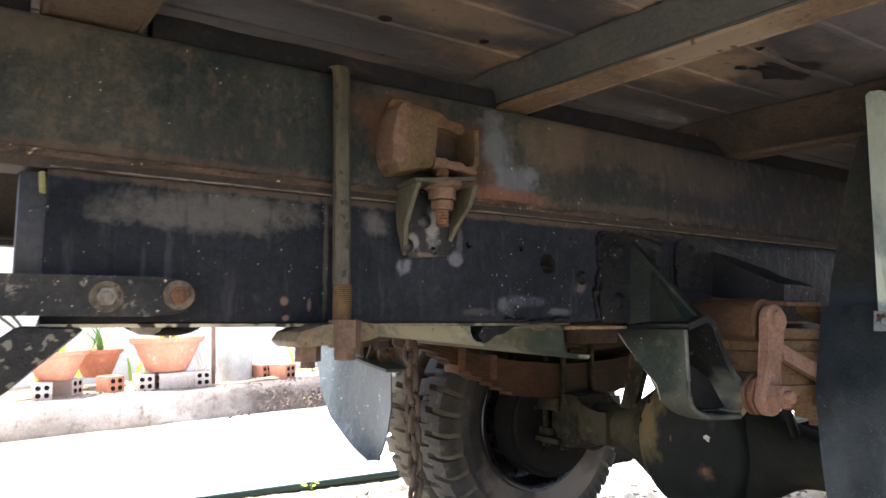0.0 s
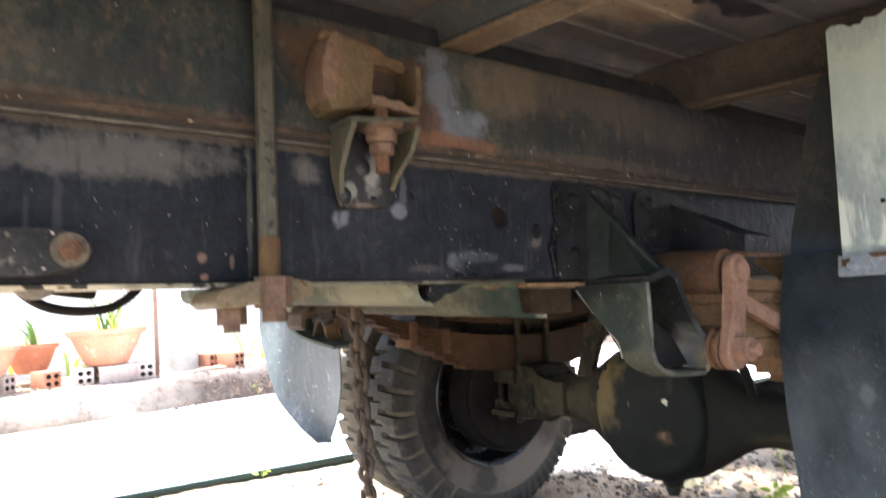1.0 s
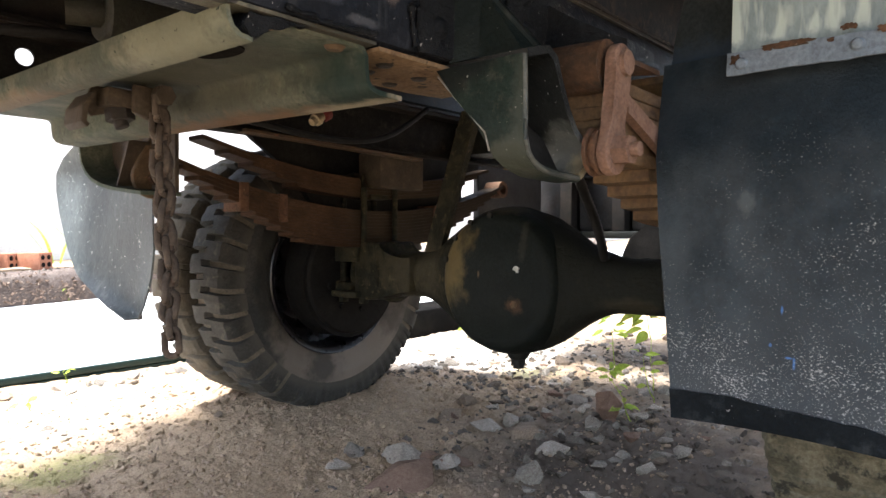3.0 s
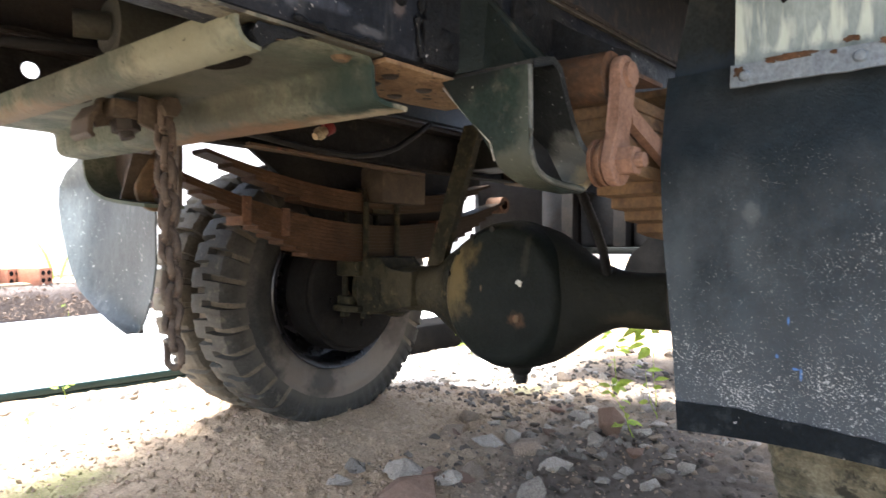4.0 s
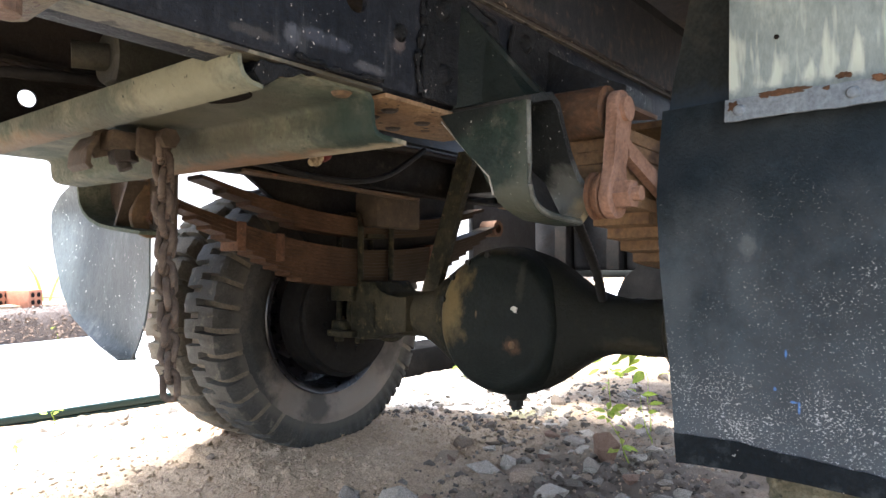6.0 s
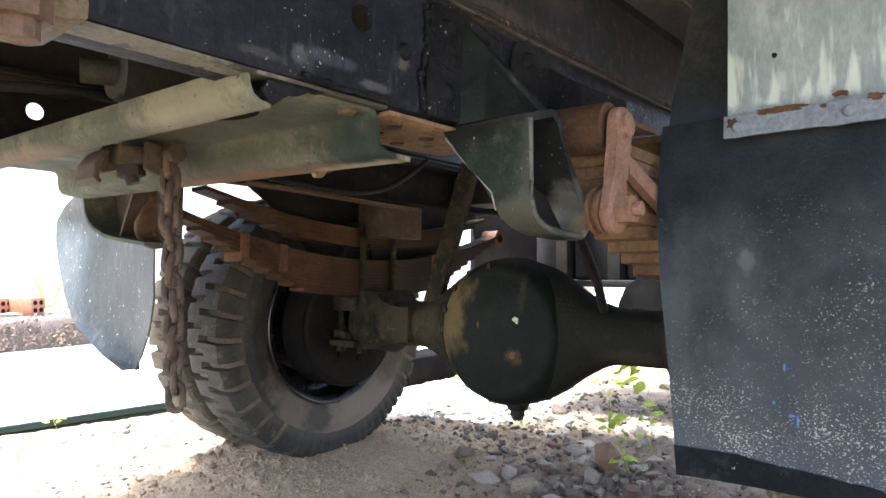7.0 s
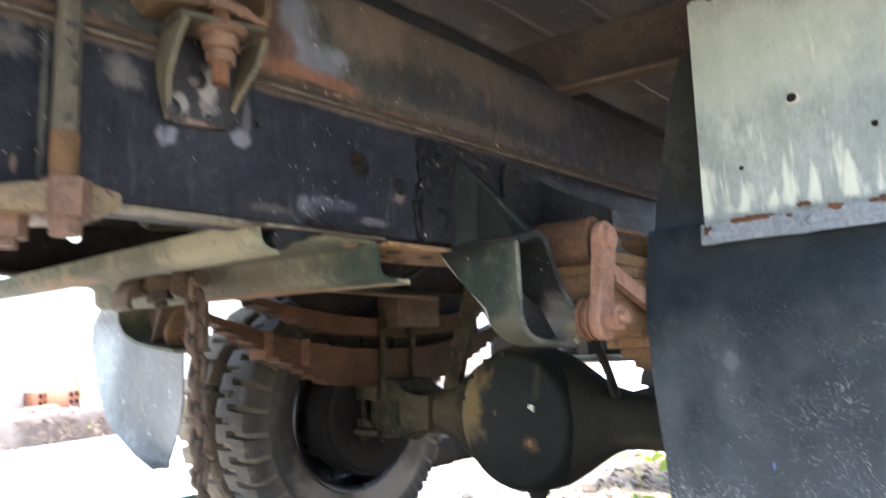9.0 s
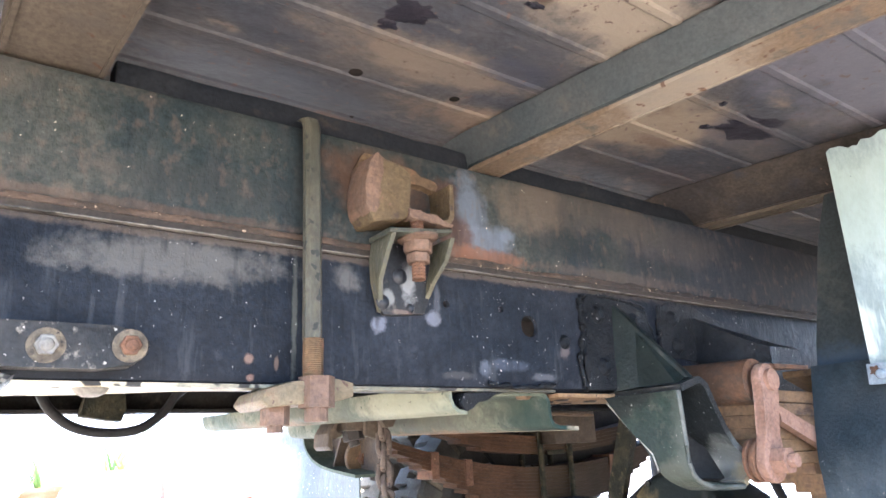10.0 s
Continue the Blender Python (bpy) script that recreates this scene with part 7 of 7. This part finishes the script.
# the stones that stand out
for x, y, r, k, lab in ((0.949, 2.633, 0.035, 0, "pale grey stone on the dirt"), (0.976, 2.553, 0.034, 3, "pale grey stone on the dirt"), (1.334, 1.626, 0.046, 0, "pale rounded stone on dirt"), (1.375, 1.455, 0.10, 7, "brown rounded stone half sunk in dirt"),
                        (1.484, 1.529, 0.066, 4, "slate-grey broken stone on dirt"), (1.542, 1.476, 0.05, 7, "brown broken stone on dirt"), (1.425, 1.66, 0.05, 2, "brown-grey stone half sunk in dirt"), (1.357, 2.271, 0.026, 8, "small brown clod-like stone"), (1.647, 2.295, 0.026, 7, "small brown stone on dirt"),
                        (2.341, 1.632, 0.042, 1, "pale grey blocky stone on dirt"), (2.298, 1.537, 0.046, 7, "brown broken stone on dirt"), (2.153, 1.452, 0.043, 8, "grey rounded stone on dirt"), (2.232, 1.404, 0.057, 3, "flat pale slab of stone"), (2.169, 1.35, 0.03, 0, "small pale stone on dirt"),
                        (2.051, 1.242, 0.04, 2, "grey broken stone on dirt"), (2.077, 1.211, 0.025, 7, "small red stone on dirt"), (1.785, 1.24, 0.066, 1, "large pale broken stone on dirt"), (1.86, 1.205, 0.032, 0, "pale upright chip of stone")) + ((1.911, 1.394, 0.055, 8, "dark broken stone half sunk in dirt"),
                        (2.054, 1.625, 0.03, 5, "dark broken stone on dirt"), (2.027, 1.549, 0.036, 8, "dark flat stone on dirt"), (2.241, 1.789, 0.042, 6, "dark flat stone on dirt"), (2.267, 1.919, 0.037, 5, "dark broken stone on dirt"), (2.91, 1.863, 0.065, 6, "dark slab of stone in the sunlit gravel"), (2.673, 2.094, 0.035, 6, "dark stone in the sunlit gravel"),
                        (2.416, 2.169, 0.027, 5, "dark stone in the sunlit gravel"), (1.545, 1.40, 0.05, 7, "brown broken stone on dirt"), (1.604, 1.40, 0.055, 8, "dark broken stone on dirt"), (2.625, 1.337, 0.055, 2, "grey rounded stone beneath the weeds"), (2.866, 2.17, 0.05, 3, "flat pale stone in the sunlit gravel"), (3.503, 2.048, 0.055, 3, "flat pale stone in the sunlit gravel"),
                        (2.078, 1.093, 0.035, 1, "grey broken stone on dirt"), (2.055, 1.14, 0.026, 4, "small grey stone on dirt"), (3.018, 1.723, 0.04, 2, "grey stone in the sunlit gravel"), (1.934, 0.965, 0.034, 1, "grey broken stone on dirt"), (2.187, 1.592, 0.024, 5, "small dark stone on dirt"), (1.844, 1.305, 0.026, 4, "small grey stone on dirt")):
    stone(x, y, r, k, lab)
stone(1.859, 1.376, 0.075, 6, "large dark flat stone on dirt")
stone(1.606, 1.195, 0.06, 2, "grey-brown slab of stone on dirt")
tall = stone(2.125, 1.24, 0.06, 7, "tall reddish stone that leans upright", sink=-0.35)
tall.matrix_world = tall.matrix_world @ Matrix.Diagonal((0.85, 0.95, 2.0, 1))
rnd = random.Random(11)
for _ in range(125):
    x, y = rnd.uniform(1.5, 4.0), rnd.uniform(0.75, 2.6)
    if (x - 1.75) ** 2 / 0.35 + (y - 2.2) ** 2 / 0.25 < 1 or x < 1.7 and y > 1.6:
        continue
    stone(x, y, rnd.choice((0.018, 0.022, 0.025, 0.03, 0.035, 0.045)) * rnd.uniform(0.8, 1.15), rnd.choice((0, 1, 2, 3, 4, 5, 6, 6, 8, 8, 7, 7)))
for _ in range(70):
    x, y = rnd.uniform(1.55, 2.75), rnd.uniform(0.85, 1.65)
    if x < 1.8 and y > 1.45:
        continue
    stone(x, y, rnd.uniform(0.02, 0.042), rnd.choice((0, 1, 2, 3, 4, 5, 6, 8, 7)))
for _ in range(40):
    x, y = rnd.uniform(2.3, 3.6), rnd.uniform(1.6, 2.6)
    stone(x, y, rnd.uniform(0.025, 0.05), rnd.choice((0, 1, 2, 3, 4)), "pale broken stone in the sunlit gravel")
for _ in range(22):
    x, y = rnd.uniform(0.6, 1.9), rnd.uniform(3.05, 3.4)
    stone(x, y, rnd.choice((0.02, 0.03, 0.04)), rnd.choice((0, 1, 2, 5)))


def chip_shapes(seed, count, points, flat):
    """Unit chips of stone: hulls of a few random points, as corner lists and faces."""
    g = random.Random(seed)
    out = []
    for _ in range(count):
        bm = B()
        for _ in range(points):
            d = Vector((g.gauss(0, 1), g.gauss(0, 1), g.gauss(0, 1))).normalized() * g.uniform(0.8, 1.1)
            bm.verts.new((d.x, d.y * 0.85, d.z * flat))
        bmesh.ops.convex_hull(bm, input=bm.verts)
        bmesh.ops.delete(bm, geom=[v for v in bm.verts if not v.link_faces], context="VERTS")
        bm.verts.index_update()
        out.append(([v.co.copy() for v in bm.verts], [tuple(v.index for v in f.verts) for f in bm.faces]))
        bm.free()
    return out


CHIPS, CRUMBS = chip_shapes(3, 14, 9, 0.6), chip_shapes(4, 10, 14, 0.75)


def gravel(name, count, area, sizes, mats, seed, label, keep=lambda x, y: True, shapes=CHIPS, smooth=False, base=ground_z):
    """Loose pieces strewn over the ground, joined in one mesh."""
    g = random.Random(seed)
    verts, faces = [], []
    for _ in range(count):
        x, y = g.uniform(*area[0]), g.uniform(*area[1])
        if not keep(x, y):
            continue
        r = sizes[0] * (sizes[1] / sizes[0]) ** (g.random() ** 2.2)
        turn = Euler((g.uniform(-0.5, 0.5), g.uniform(-0.5, 0.5), g.uniform(0, 6.28))).to_matrix() * r
        c = Vector((x, y, base(x, y) + 0.12 * r))
        n0 = len(verts)
        co, fs = g.choice(shapes)
        verts += [turn @ p + c for p in co]
        faces += [tuple(n0 + i for i in t) for t in fs]
    me = bpy.data.meshes.new(name)
    me.from_pydata(verts, [], faces)
    me.materials.append(M[mats])
    if smooth:
        me.shade_smooth()
    return tagged(new(name, me), label, "gravel", kind="stuff")


def on_rubble(x, y):
    """Where broken stone lies thick: behind the axle and along the camera's side, not on the bare mound."""
    near = (x - 2.5) ** 2 / 1.5 + (y - 1.45) ** 2 / 1.0 < 1.3 * (0.9 + noise.noise(Vector((x * 3, y * 3, 5))) * 0.9)
    return near and not (x < 2.05 and y > 1.65 + 0.2 * noise.noise(Vector((x * 5, y * 5, 1))))


gravel("gravel", 11000, ((0.4, 3.2), (0.9, 3.3)), (0.002, 0.010), "grit", 31, "loose brown grit and pebbles strewn over dirt", shapes=CRUMBS, smooth=True)
gravel("rubble", 2300, ((1.0, 4.4), (0.6, 2.9)), (0.004, 0.028), "rubble", 32, "grey broken rubble under the truck", keep=on_rubble)
gravel("dark_rubble", 2000, ((1.0, 3.4), (0.6, 2.3)), (0.005, 0.03), "dark_rubble", 35, "dark broken rubble under the truck", keep=on_rubble)
gravel("clods", 3800, ((0.6, 2.4), (1.1, 2.9)), (0.004, 0.017), "dirt", 34, "crumbled brown clods of dirt", shapes=CRUMBS, smooth=True)
gravel("bank_rubble", 2600, ((-0.5, 4.0), (KY - 0.13, KY + 0.04)), (0.006, 0.024), "bank_soil", 36, "crumbled dark soil and grit against the kerb", keep=lambda x, y: x > 1.55 + 0.5 * noise.noise(Vector((x * 2, y * 9, 0))), base=lambda x, y: 0.16 + 1.25 * (y - KY + 0.13))
gravel("bed_rubble", 900, ((-1.5, 3.5), (5.5, 6.5)), (0.008, 0.022), "rubble", 33, "pale rubble on the planting bed", base=lambda x, y: KZ + 0.005)


def weed(x, y, height, leaves, seed, spread, drift=(0.0, 0.0)):
    """A thin leaning stem that ends in a tuft of oval leaves."""
    w = thing("weed", "young green weed growing from the dirt", "weed", "weeds", m=pose(x, y, ground_z(x, y) - 0.005))
    r_ = random.Random(seed)
    stem = [(0.0, 0.0, 0.0)]
    for i in range(1, 9):
        stem.append((stem[-1][0] + r_.uniform(-0.008, 0.008) + drift[0] / 8, stem[-1][1] + r_.uniform(-0.008, 0.008) + drift[1] / 8, height * i / 8))
    bm = B()
    tube(bm, stem, [0.0024 - 0.00018 * i for i in range(9)], 6)
    part("stem", bm, "leaf_yellow", w)
    for k in range(leaves):
        i = r_.choice((3, 5, 6, 7, 7, 8, 8, 8, 8))
        a = r_.uniform(0, 6.28)
        d = Vector((math.cos(a), math.sin(a), r_.uniform(-0.3, 0.7))).normalized()
        s_ = d.cross(Vector((r_.uniform(-0.6, 0.6) - 0.6, r_.uniform(-0.6, 0.6) - 0.6, 1.0))).normalized()
        up = s_.cross(d)
        ln = r_.uniform(0.6, 1.0) * spread
        wd = ln * r_.uniform(0.42, 0.55)
        q = Vector(stem[i]) + d * spread * r_.uniform(0.1, 0.6)
        bm = B()
        rows = []
        for t, ww in ((0.0, 0.08), (0.2, 0.7), (0.45, 1.0), (0.72, 0.72), (1.0, 0.06)):
            c = q + d * ln * t - up * ln * 0.35 * t * t
            rows.append([bm.verts.new(c - s_ * wd * ww * 0.5 + up * wd * 0.12), bm.verts.new(c), bm.verts.new(c + s_ * wd * ww * 0.5 + up * wd * 0.12)])
        for p_, q_ in zip(rows, rows[1:]):
            for m_ in range(2):
                bm.faces.new((p_[m_], p_[m_ + 1], q_[m_ + 1], q_[m_]))
        part("leaf", bm, r_.choice(("leaf", "leaf_yellow")), w, smooth=60)


weed(2.137, 1.16, 0.15, 20, 45, 0.055, (0.06, 0.10))
weed(2.54, 1.265, 0.31, 14, 42, 0.085, (-0.03, 0.04))
weed(2.40, 1.20, 0.16, 8, 41, 0.05, (0.02, 0.05))
weed(2.95, 1.62, 0.24, 12, 43, 0.06)
weed(3.08, 2.55, 0.22, 26, 44, 0.06, (-0.02, 0.06))
weed(1.25, 3.28, 0.07, 5, 46, 0.04)
weed(1.02, 2.95, 0.05, 6, 49, 0.045)
weed(2.05, 5.4, 0.10, 5, 47, 0.03)
